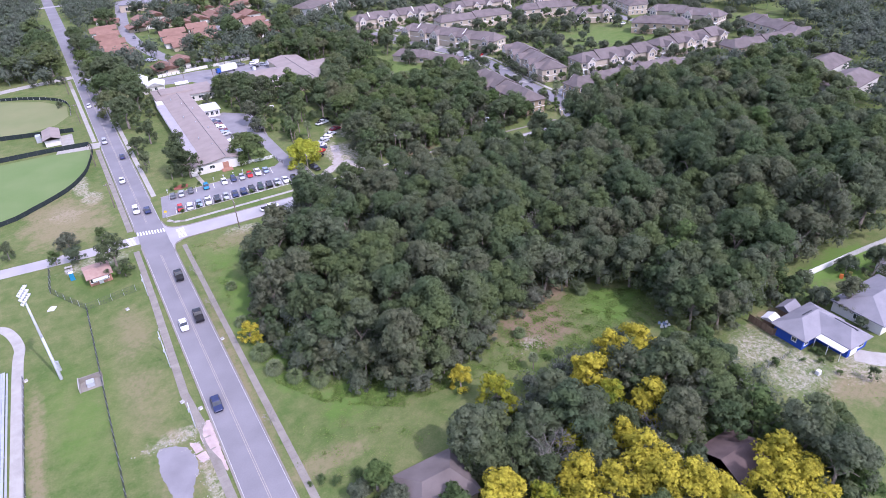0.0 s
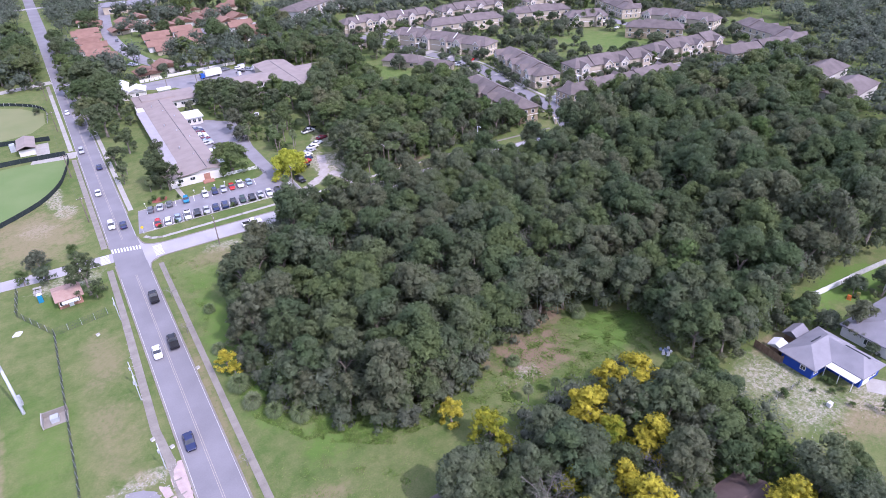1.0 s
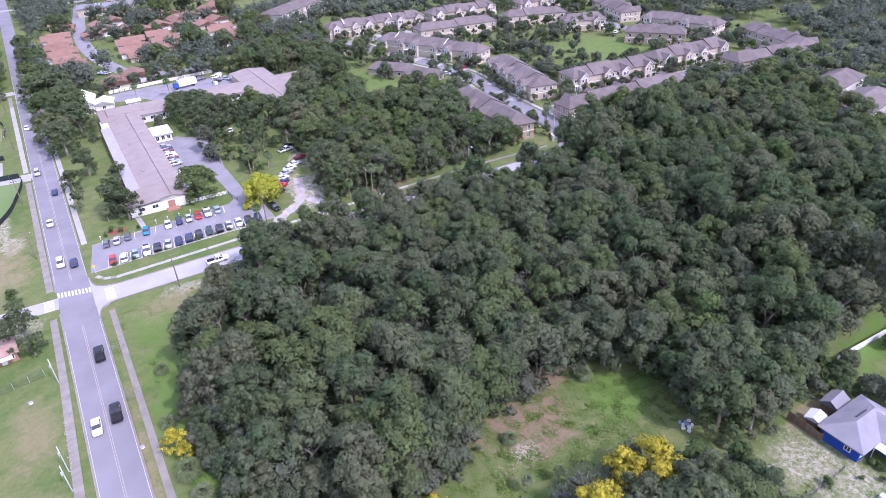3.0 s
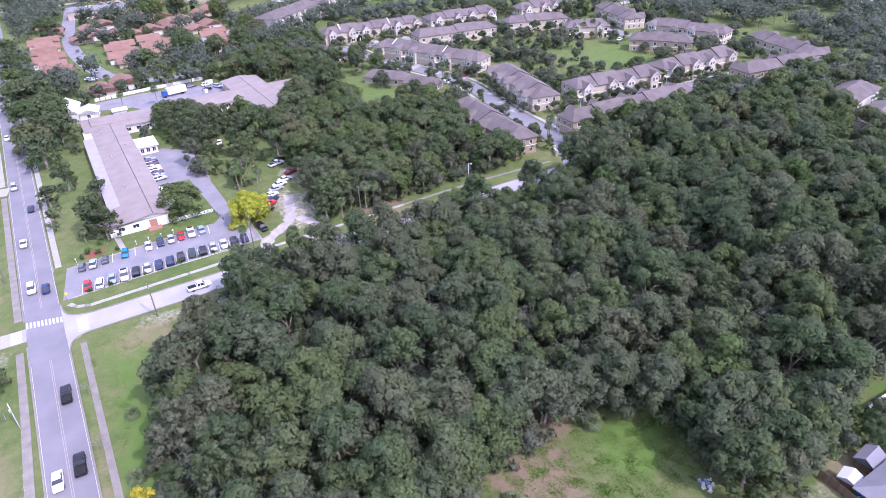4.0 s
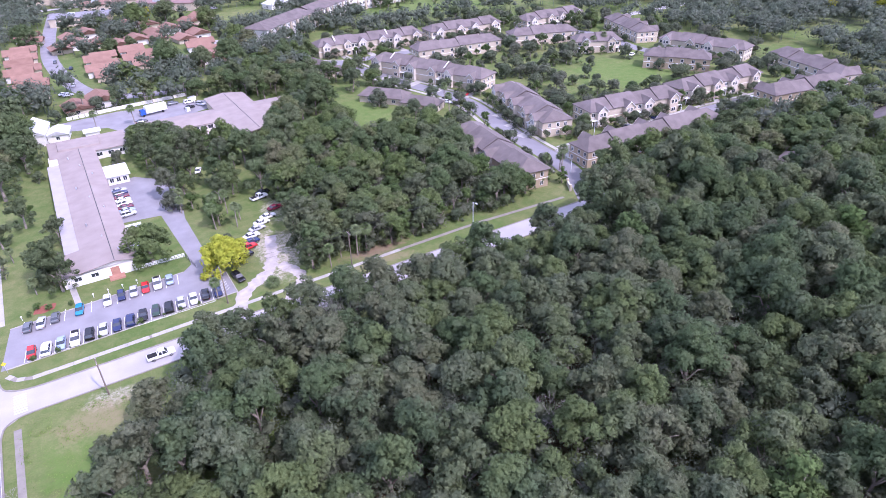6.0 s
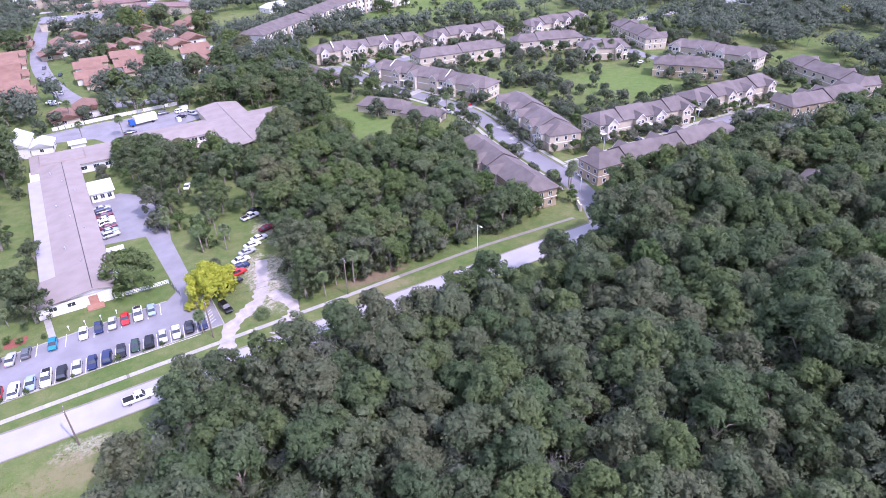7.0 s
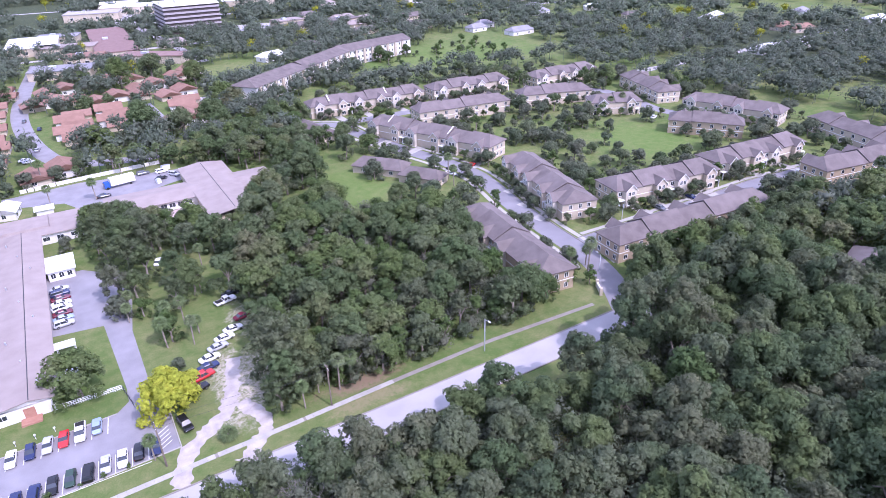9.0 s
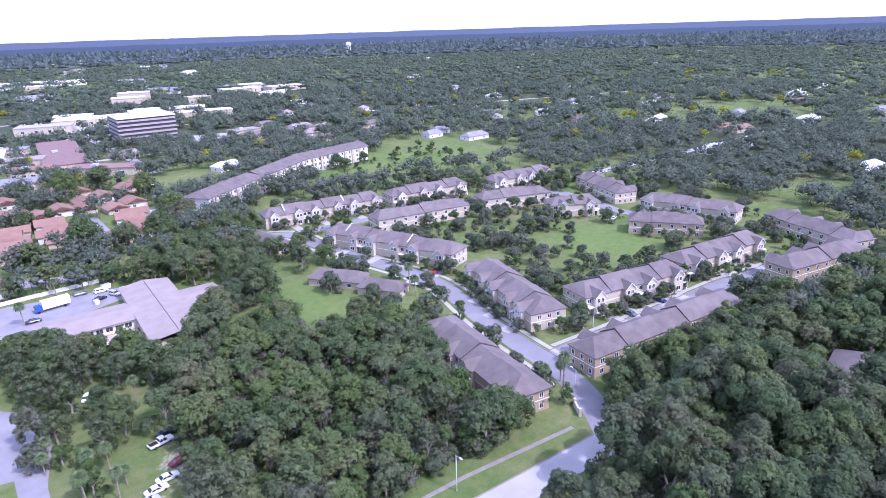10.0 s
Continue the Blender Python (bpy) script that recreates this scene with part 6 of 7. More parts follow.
# slab and broken paving beside the main road
def ragged(points, jag, seed, cut=0.5):
    """An outline broken into short uneven steps."""
    rnd = random.Random(seed)
    out = []
    for (x0, y0), (x1, y1) in zip(points, points[1:] + points[:1]):
        n = max(1, int(math.hypot(x1 - x0, y1 - y0) / cut))
        out += [(x0 + (x1 - x0) * i / n + rnd.uniform(-jag, jag), y0 + (y1 - y0) * i / n + rnd.uniform(-jag, jag)) for i in range(n)]
    return out


broken = structure("pavement_red", Geo().prism(ragged([(4.0, 97.6), (2.0, 93.8), (2.6, 90), (3.6, 88), (4.4, 83.6), (4.75, 84), (4.7, 97.4)], 0.12, 4), -0.1, 0.035), red_paving, "pinkish broken paving at a driveway", "pavement")
for k, q in enumerate(([(0.1, 93.6), (1.6, 92.4), (2.0, 90.6), (0.6, 90.3)], [(0.5, 89.9), (2.2, 90.1), (2.6, 88.2), (1.2, 87.6)], [(3.0, 96), (4.5, 97), (4.6, 93.5), (2.6, 93.4)], [(2.7, 93.1), (4.6, 93.2), (4.6, 90.2), (3.0, 90)], [(3.2, 89.6), (4.6, 89.9), (4.6, 86.8), (4.1, 86.6)])):
    part("slab", Geo().prism(ragged(q, 0.07, 20 + k), -0.1, 0.055 + 0.006 * k), red_paving, broken)
structure("pavement_patch", Geo().prism(ragged([(-5.4, 94.2), (-4.6, 94.9), (-2.2, 94.2), (-0.4, 92.6), (0.5, 89.6), (0.3, 86.5), (-1.2, 83.4), (-2.4, 79), (-4.0, 78), (-4.7, 83.5), (-5.5, 88)], 0.16, 6), -0.1, 0.03), lot_asphalt, "old asphalt patch on the verge", "pavement")
rubble = Geo()
rub = random.Random(8)
iv, fi = ico()
for cx, cy, sx, sy, n in ((-2.5, 95.6, 2.6, 0.5, 70), (1.0, 91.8, 0.9, 1.6, 50), (1.6, 88.0, 0.5, 1.2, 30), (0.9, 83, 0.6, 3.2, 40), (2.9, 96.4, 0.5, 1.2, 30), (1.2, 131, 0.12, 3.5, 22), (1.3, 122, 0.15, 3, 14), (66.5, 81.6, 2.6, 1.6, 45), (104, 55, 5, 4, 60), (104.5, 43.5, 4, 2, 45)):
    for _ in range(n):
        r = rub.uniform(0.04, 0.16)
        x, y = cx + rub.gauss(0, sx), cy + rub.gauss(0, sy)
        rubble.add([(x + a * r, y + b * r * rub.uniform(0.7, 1.2), 0.03 + c * r * 0.6) for a, b, c in iv], fi)
tagged(new("rubble", rubble.mesh("rubble", concrete)), "pale broken concrete rubble scattered on the grass", "rubble", kind="stuff")
for x, y in ((1.3, 104.9), (-25.2, 129.1), (12.8, 120.3), (-3.7, 144.2), (4.0, 101.2)):
    bx = thing("utility_box", "small white utility box on the grass", "utility box", "utility boxes", at=(x - 0.2, y, 0), turn=20)
    part("body", Geo().box(-0.35, 0.35, -0.3, 0.3, -0.05, 0.35, inset=0.04), roof_white, bx)
    part("lid", Geo().box(-0.38, 0.38, -0.33, 0.33, 0.35, 0.4, inset=0.03), concrete, bx)
tarp = thing("folded_tarp", "crumpled pale blue sheet lying on the grass", "sheet", at=(-19.6, 154.8, 0))
part("sheet", Geo().prism(ragged([(-0.9, -0.6), (0.7, -0.9), (1.0, 0.5), (-0.2, 1.1)], 0.15, 3), 0, 0.25), roof_white, tarp)

structure("walk_hall", ribbon([(27.7, 204.6), (27.0, 214.0)], 1.4, 0.05), concrete, "short concrete path from the lot to the hall", "pavement")
bed = structure("mulch_bed", Geo().prism(ragged([(18.2, 207.2), (20.4, 206.6), (22.6, 207.4), (23.2, 209.6), (20.8, 210.4), (18.6, 209.4)], 0.12, 9), -0.1, 0.04), mat("mulch", (0.20, 0.06, 0.04), (0.30, 0.11, 0.08), 2.0, 0.95, bump=0.3), "red bark mulch round a lawn shrub", "flower bed")
# picket ramp by the school
ramp = thing("white_fence", "white picket rail along the school ramp", "fence", at=(0, 0, 0))
for i in range(27):
    p = part("picket", Geo().box(-0.05, 0.05, -0.05, 0.05, 0, 1.15), white_paint, ramp)
    p.location = (42.5 + i * 0.425, 214.1 - i * 0.008, 0)
for z in (0.35, 0.75, 1.1):
    part("rail", Geo().tube((42.4, 214.1, z), (53.6, 213.88, z), 0.07, 0.07, 5), white_paint, ramp)
mesh_fence([(53.7, 213.8), (55.0, 206.5)], 1.1, 2, "short rail at the lot corner")

# white fence and timber fence at the houses
def board_fence(name, points, label, height, material, board):
    f = thing(name, label, "fence")
    me = Geo().box(0.01, board - 0.01, -0.025, 0.025, 0.03, height).mesh("board", material)
    pm = Geo().box(-0.06, 0.06, -0.06, 0.06, -0.2, height + 0.1).mesh("post", material)
    for (x0, y0), (x1, y1) in zip(points, points[1:]):
        d = math.hypot(x1 - x0, y1 - y0)
        a = math.degrees(math.atan2(y1 - y0, x1 - x0))
        n = int(d / board)
        for i in range(n):
            t = i / n
            b = part("board", me, None, f)
            b.matrix_basis = pose(x0 + (x1 - x0) * t, y0 + (y1 - y0) * t, random.uniform(-0.02, 0.02), 0, 0, a)
            if i % max(1, int(2.4 / board)) == 0:
                p = part("post", pm, None, f)
                p.matrix_basis = pose(x0 + (x1 - x0) * t, y0 + (y1 - y0) * t, 0, 0, 0, a)
    return f


board_fence("garden_fence", [(150.2, 65.6), (172, 64.2)], "weathered pale grey board fence along a back garden", 1.7, worn_paint, 0.5)
board_fence("white_fence", [(132.5, 66.2), (149.6, 65.4), (149.2, 61.6)], "white vinyl panel fence along a back garden", 1.8, white_paint, 0.6)
board_fence("timber_fence", [(111.8, 62.6), (111.5, 56.6), (112.2, 56.4)], "weathered brown timber fence by the blue house", 1.8, wood_fence, 0.22)
mesh_fence([(97.5, 50.7), (109.2, 50.9)], 1.2, 2.2, "low dark wire fence on sandy ground")
structure("drive_blue", ribbon([(119.6, 44.2), (122, 41), (131, 33.5), (140, 28)], 4.2, 0.03), concrete, "pinkish concrete house drive", "drive")
box = thing("meter_box", "small white cabinet on sandy yard", "cabinet", at=(108.6, 44.6, 0))
part("body", Geo().box(-0.5, 0.5, -0.4, 0.4, -0.05, 0.9, inset=0.05), roof_white, box)
sign = thing("yellow_sign", "yellow diamond road sign on a post", "road sign", at=(12.7, 187.6, 0))
part("post", Geo().tube((0, 0, -0.2), (0, 0, 2.6), 0.04, 0.04), galvanised, sign)
part("plate", Geo().add([(0, -0.03, 1.75), (0.5, -0.03, 2.25), (0, -0.03, 2.75), (-0.5, -0.03, 2.25), (0, 0.03, 1.75), (0.5, 0.03, 2.25), (0, 0.03, 2.75), (-0.5, 0.03, 2.25)],
                         [(0, 1, 2, 3), (7, 6, 5, 4), (0, 4, 5, 1), (1, 5, 6, 2), (2, 6, 7, 3), (3, 7, 4, 0)]), mat("sign_yellow", (0.7, 0.5, 0.02), (0.75, 0.55, 0.03), 1, 0.5), sign)
for x, y, c in ((143.5, 61.5, "orange"), (146.2, 61.0, "olive")):
    toy = thing("lawn_toy", c + " plastic play thing on the back lawn", "toy", "lawn toys", at=(x, y, 0), turn=25)
    tone = mat("plastic_" + c, (0.6, 0.16, 0.04) if c == "orange" else (0.2, 0.2, 0.05), (0.7, 0.22, 0.06) if c == "orange" else (0.28, 0.27, 0.08), 2.0, 0.5)
    part("seat", Geo().box(-0.8, 0.8, -0.45, 0.45, 0.0, 0.55, inset=0.12), tone, toy)
    part("back", Geo().box(-0.8, -0.5, -0.4, 0.4, 0.5, 1.1, inset=0.05), tone, toy)
heap = thing("rubbish_heap", "small heap of pale and blue rubbish on the grass", "rubbish", at=(95.6, 71.2, 0))
for i in range(9):
    a, r = i * 2.4, 0.35 + 0.13 * i
    p = part("bag", Geo().box(-0.35, 0.35, -0.28, 0.28, -0.05, 0.42, inset=0.12), roof_white if i % 3 else car_paint("sky"), heap)
    p.matrix_basis = pose(r * math.cos(a), r * math.sin(a), 0, 0, 0, 40 * i)
# estate gate sign
es = thing("entrance_sign", "cream masonry entrance sign wall with columns", "sign", at=(163.5, 188.5, 0), turn=60)
part("wall", Geo().box(-1.8, 1.8, -0.2, 0.2, -0.1, 1.5), stucco_white, es)
for s in (-1, 1):
    part("column", Geo().box(s * 2.1 - 0.35, s * 2.1 + 0.35, -0.35, 0.35, -0.1, 2.1), stucco_cream, es)
structure("hedge_bed", ribbon([(128, 188.2), (158, 188.6)], 1.2, 0.02), turf, "strip of turf below the hedge", "ground")
board_fence("white_wall", [(37.0, 351.7), (48.8, 353.5), (62.9, 355.0), (86, 357)], "long pale wall behind the service yard", 1.5, stucco_white, 2.0)
# drive island at the side road
structure("drive_sand", ribbon(bend([(58.5, 180), (61.5, 187.5), (66.4, 192.1), (70.8, 196), (73.6, 202.8), (76, 212)], 12), 3.2, 0.03, jag=0.7), sand_drive, "pale sandy drive", "drive")
structure("drive_sand_2", ribbon(bend([(69.5, 180), (73.4, 183.6), (76, 187.5), (75.8, 191.5), (73.3, 196.4)], 12), 2.9, 0.034, jag=0.7), sand_drive, "pale sandy drive", "drive")
structure("villa_court", Geo().prism([(89, 462), (99, 462), (101, 425), (106, 416), (98, 412), (91, 424)], -0.1, 0.034), lot_asphalt, "paved court between the villas", "drive")
# estate drives in front of the terraces
for x, y, turn in ((210, 217.6, 84), (218, 217.2, 84), (231, 217, 84), (240, 216.6, 84), (268, 216.6, 88), (284, 215.4, 88), (181.5, 232, 12), (184, 243, 12), (187, 255, 12),
                   (190, 284, 30), (184, 298, 25), (178.5, 312, 22), (172, 328, 20), (168, 338, 20), (172, 374, 90), (186, 373, 90), (204, 372, 90), (238, 368, 90), (256, 367, 90)):
    ob = structure("drive_estate", Geo().box(-4.5, 4.5, -1.9, 1.9, -0.1, 0.045), concrete, "pale concrete house drive", "drive")
    ob.matrix_basis = pose(x, y, 0, 0, 0, turn)

# ---------------------------------------------------------------- trees and planting
FOREST = [(37, 156), (31, 145), (27, 132), (24.5, 117), (26, 104), (33, 94), (41, 86.5), (49, 87), (58, 91), (67, 93.5), (79, 93.5), (91, 92.5), (102, 85), (98.5, 67), (111, 63.5),
          (132, 72), (172, 72), (206, 76), (222, 110), (214, 146), (205, 168), (160, 168), (146, 165.5), (132, 161.5), (110, 163), (92, 164.5), (78, 167.5), (64, 168), (52, 165.5), (44, 161)]


def scatter(poly, step, count, seed, edge=0.0):
    """Up to count places inside an outline, no two nearer than step."""
    rng = random.Random(seed)
    xs, ys = [p[0] for p in poly], [p[1] for p in poly]
    cell, out = {}, []
    for _ in range(count * 60):
        x, y = rng.uniform(min(xs), max(xs)), rng.uniform(min(ys), max(ys))
        if not inside(x, y, poly):
            continue
        k = (int(x // step), int(y // step))
        if any((x - a) ** 2 + (y - b) ** 2 < step * step for i in (-1, 0, 1) for j in (-1, 0, 1) for a, b in cell.get((k[0] + i, k[1] + j), ())):
            continue
        cell.setdefault(k, []).append((x, y))
        out.append((x, y))
        if len(out) >= count:
            break
    return out


FINE = random.Random(11)
for x, y in scatter(FOREST, 6.2, 300, 3):
    r = FINE.random()
    k = MOSSY if r < 0.10 else BARE if r < 0.11 else GREEN if r < 0.14 else OAKS
    plant(k, x, y, FINE.uniform(0.94, 1.24) * (1.15 if x > 142 else 1.0) * (1.35 if k is BARE or k is GREEN else 1.0), squash=FINE.uniform(0.95, 1.2))
for x, y, q in ((62, 92, 1.0), (68, 95, 1.05), (75, 95.5, 1.05), (82, 95.5, 1.0), (88, 94.5, 1.0), (95, 91, 1.0), (100, 86, 1.05), (103, 80, 1.0), (101, 74, 0.9), (106.6, 67, 1.1), (108.6, 73, 1.15), (112.5, 66.5, 1.0), (104.5, 76, 1.05), (104, 64.5, 0.85), (115, 70, 1.0)):
    plant(OAKS, x, y, q, squash=1.1)
# lower growth along the wood's edge
EDGE = [(28.5, 147), (25, 132), (22.5, 119), (22.5, 103), (31, 91.5), (40, 83.5), (50, 84.5), (58, 88), (68, 93), (79, 93)]
for (x0, y0), (x1, y1) in zip(EDGE, EDGE[1:]):
    for t in (0.1, 0.4, 0.7):
        plant(OAKS, x0 + (x1 - x0) * t + FINE.uniform(-1, 1), y0 + (y1 - y0) * t + 3.0 + FINE.uniform(-1, 1), FINE.uniform(0.5, 0.72) if x0 < 38 else FINE.uniform(0.8, 1.0))
    for t in (0.2, 0.7):
        plant(SMALL, x0 + (x1 - x0) * t + FINE.uniform(-1, 1), y0 + (y1 - y0) * t + FINE.uniform(-1, 1), FINE.uniform(0.7, 1.1))
for x, y, q in ((18.4, 109.5, 1.25), (19.2, 103.5, 1.1), (26.0, 95.5, 1.2), (22, 99, 1.0), (17.8, 123, 0.9), (89, 90.5, 1.0), (19.6, 139, 0.8)):
    palm(x, y, q, 3, "cabbage palm with round head beside the oaks")
plant(YELLOW, 17.8, 116, 0.6); plant(YELLOW, 18.8, 113.5, 0.45)

# clump of trees in the near clearing, many in blossom
for x, y, k, s in ((80.5, 65.5, YELLOW, 1.2), (76, 68, YELLOW, 1.0), (67.9, 64.3, YELLOW, 1.15), (72.2, 53.8, YELLOW, 1.05), (50.9, 48.0, YELLOW, 1.03), (62.1, 45.3, YELLOW, 1.25), (62.9, 50.8, YELLOW, 0.88), (54.3, 43.8, YELLOW, 1.07), (59.9, 40.2, YELLOW, 1.19),
                   (63.8, 38.2, YELLOW, 1.10), (39.5, 51.8, YELLOW, 1.09), (65.3, 36.3, YELLOW, 1.06), (67.5, 33.4, YELLOW, 0.9), (79.6, 33.5, YELLOW, 1.3), (78.6, 28.5, YELLOW, 1.26), (75.4, 30.7, YELLOW, 1.1), (48.7, 78.9, YELLOW, 0.6), (49.4, 43.9, YELLOW, 0.95),
                   (44.0, 47.8, LIME, 0.91), (51.5, 70.7, LIME, 0.9), (51.6, 66.3, LIME, 0.73), (67.3, 58.2, LIME, 0.93), (56.5, 55.3, LIME, 0.75), (41.1, 62.0, OAKS, 1.05), (45.5, 63.5, OAKS, 0.8), (58.4, 57.4, OAKS, 1.1), (58.6, 62.6, OAKS, 0.93), (73.6, 61.5, MOSSY, 0.98),
                   (79.2, 56.2, OAKS, 1.10), (84.5, 53.6, OAKS, 1.0), (73.2, 47.0, OAKS, 0.95), (81.7, 46.7, OAKS, 1.05), (79.5, 43.0, OAKS, 0.85), (85.3, 42.0, GREEN, 1.3), (93.8, 59.6, GREEN, 0.87), (87.9, 63.5, GREEN, 0.86), (87.0, 33.8, OAKS, 1.1), (84.6, 27.2, OAKS, 1.15),
                   (88.7, 28.5, OAKS, 1.0), (92, 32, OAKS, 0.85), (86.7, 24.6, GREEN, 0.83), (44.7, 56.1, MOSSY, 0.85), (46.9, 51.6, MOSSY, 0.74), (41.5, 57.8, OAKS, 0.85), (51.2, 55.6, BARE, 1.1), (52.4, 54.4, BARE, 0.9), (70.0, 50.0, BARE, 0.85), (65.2, 53.3, MOSSY, 0.73), (76.4, 58.0, OAKS, 0.92),
                   (57.2, 50.1, OAKS, 0.75), (32.5, 54.2, GREEN, 0.8), (79.1, 50.0, MOSSY, 0.90), (52.0, 59.7, OAKS, 0.76), (60.2, 54.8, OAKS, 0.81), (49.5, 60.2, OAKS, 0.64), (24.7, 66.1, GREEN, 0.72), (26.0, 61.6, SMALL, 0.9), (21.9, 65.6, SMALL, 0.75), (90, 49.5, GREEN, 0.8), (91.5, 54.5, OAKS, 0.7),
                   (86, 60, OAKS, 0.8), (82, 60.5, OAKS, 0.8), (72, 42, SMALL, 0.8), (56, 36, OAKS, 0.8), (48, 38, GREEN, 0.9), (40, 43, OAKS, 0.8), (33, 47, GREEN, 0.8), (17.5, 72.5, SHRUBS, 0.8), (19.5, 71, SHRUBS, 0.9), (23, 70.5, SHRUBS, 1.0), (15.6, 73, SHRUBS, 0.5)):
    plant(k, x, y, s, squash=min(1.0, 1.12 / s))
palm(63.6, 75.5, 0.6, 0); palm(69.0, 74.2, 0.6, 0); palm(67.5, 85.5, 0.8, 3, "low bushy palmetto at the wood's edge"); palm(97.5, 64.6, 0.7, 3, "low bushy palmetto beside the yard")
for x, y, k, s in ((125.5, 62, OAKS, 0.55), (129, 58, SMALL, 0.9), (131, 53.5, OAKS, 0.75), (128, 48, SMALL, 0.6), (121, 64, SMALL, 0.7), (126, 66, GREEN, 0.6), (132, 64, SMALL, 0.8), (146, 62, SMALL, 0.9), (150, 58, OAKS, 0.7), (114, 48, SHRUBS, 0.7), (112, 46.2, SHRUBS, 0.6),
                   (114.0, 45.5, SHRUBS, 0.6), (114.0, 47.2, SHRUBS, 0.6), (113.9, 49, SHRUBS, 0.65), (111.8, 42.4, SHRUBS, 0.6), (109.5, 48.3, SHRUBS, 0.5), (115, 38, GREY_SHRUBS, 0.7), (104, 50.5, SHRUBS, 0.9), (120, 33, SMALL, 0.5)):
    plant(k, x, y, s)
# the lawn shrubs by the east walk
for x, y in ((12.9, 150.3), (13.1, 133.5), (13.8, 89.7)):
    plant(BARE, x + 0.3, y, 0.4, label="thin street tree with sparse bare twigs")

# woods north of the side road
FILL_OAKS = FAR_OAKS
WOODS = [(82, 192), (100, 189.5), (142, 190), (146, 210), (150, 236), (138, 262), (120, 278), (100, 280), (88, 262), (90, 240), (88, 225), (86, 205)]
for x, y in scatter(WOODS, 5.6, 130, 5):
    if not blocked(x, y, -1) and not inside(x, y, [(128, 262), (150, 262), (150, 300), (128, 300)]):
        plant(MOSSY if FINE.random() < 0.15 else GREEN if FINE.random() < 0.3 else BIG_OAKS if FINE.random() < 0.2 else FILL_OAKS, x, y, FINE.uniform(0.75, 1.05))
for x, y, s in ((95, 190, 1.0), (84, 187.5, 0.8), (92, 189, 0.9), (88, 190.5, 0.7), (101, 190, 0.95), (110, 190, 0.7), (56, 189.2, 0.75), (64.5, 224, 1), (66, 232, 0.9), (70, 222, 0.8), (72, 226, 0.75)):
    palm(x, y, s)
for x, y, k, q in ((80, 189.5, MOSSY, 0.8), (88, 196, BIG_OAKS, 0.75), (86, 218, FILL_OAKS, 0.9), (70, 240, MOSSY, 0.8), (62, 241, GREEN, 0.6), (66, 229, GREEN, 0.75), (86, 232, FILL_OAKS, 0.9), (23, 219, MOSSY, 1.05), (57, 243.5, SMALL, 1.0)):
    plant(k, x, y, q)
for x, y, q in ((85.6, 356.5, 0.9), (95, 352, 0.9), (44.4, 357, 1.0), (71, 352.5, 0.8), (56, 356.5, 0.8)):
    palm(x, y, q, label="cabbage palm behind the service yard wall")
palm(68.9, 187.6, 1.0, 3, "low bushy palmetto on the drive island")
plant(ROUND, 60.9, 202.0, 1.0)
plant(BIG_OAKS, 46.0, 216.0, 0.95); plant(MOSSY, 82.5, 198.5, 1.35); plant(MOSSY, 85, 192.5, 0.9); plant(FILL_OAKS, 88, 204, 1.0); plant(MOSSY, 84, 211, 0.95)
plant(GREEN, 66, 226, 0.7); plant(SMALL, 65, 214, 0.6)
for x, y, k, s in ((58, 272, MOSSY, 0.9), (64, 280, BIG_OAKS, 0.8), (56, 290, MOSSY, 0.9), (60, 297, OAKS, 0.9), (68, 288, OAKS, 0.9), (72, 277, MOSSY, 0.9), (78, 270, OAKS, 0.9), (76, 288, GREEN, 0.8), (83, 282, OAKS, 0.8), (110, 292, BIG_OAKS, 0.9),
                   (118, 296, OAKS, 1.0), (104, 285, OAKS, 0.9), (66, 260, MOSSY, 0.9), (72, 252, OAKS, 0.8), (75, 244, OAKS, 0.9), (62, 250, MOSSY, 0.7), (124, 286, GREEN, 1.0), (127, 300, BIG_OAKS, 0.9), (130, 312, OAKS, 1.0),
                   (48, 292, SMALL, 0.8), (54, 300, SMALL, 0.9), (78, 302, SMALL, 0.5)):
    plant(k, x, y, s)
for x, y, k, s in ((58, 299, BIG_OAKS, 0.9), (64.5, 294.5, BIG_OAKS, 0.8), (70, 277, MOSSY, 1.0), (62.5, 266.5, MOSSY, 1.0), (58.3, 253, MOSSY, 0.9), (85.5, 266, FILL_OAKS, 1.1), (99.5, 274, FILL_OAKS, 1.1), (83.5, 241.5, FILL_OAKS, 1.0),
                   (95.3, 243.6, BIG_OAKS, 0.9), (94.8, 224.3, FILL_OAKS, 1.0), (82.4, 277, FILL_OAKS, 1.0), (77, 281, GREEN, 1.1), (90, 254, FILL_OAKS, 1.0), (89, 262, MOSSY, 1.0), (65.2, 236.6, GREEN, 0.6), (74, 290, FILL_OAKS, 0.8), (56, 281, GREEN, 0.8)):
    plant(k, x, y, s)
for x, y in ((58.5, 239.9), (69.9, 232.0), (76.7, 244.6), (80, 258), (59.5, 246)):
    palm(x, y, 0.8)
for x, y in scatter([(104, 340), (112, 325), (122, 292), (131, 300), (136, 328), (152, 338), (152, 385), (122, 376), (98, 352)], 6.2, 60, 19):
    if not blocked(x, y, 0.5):
        plant(FILL_OAKS if FINE.random() < 0.8 else GREEN, x, y, FINE.uniform(0.8, 1.1))
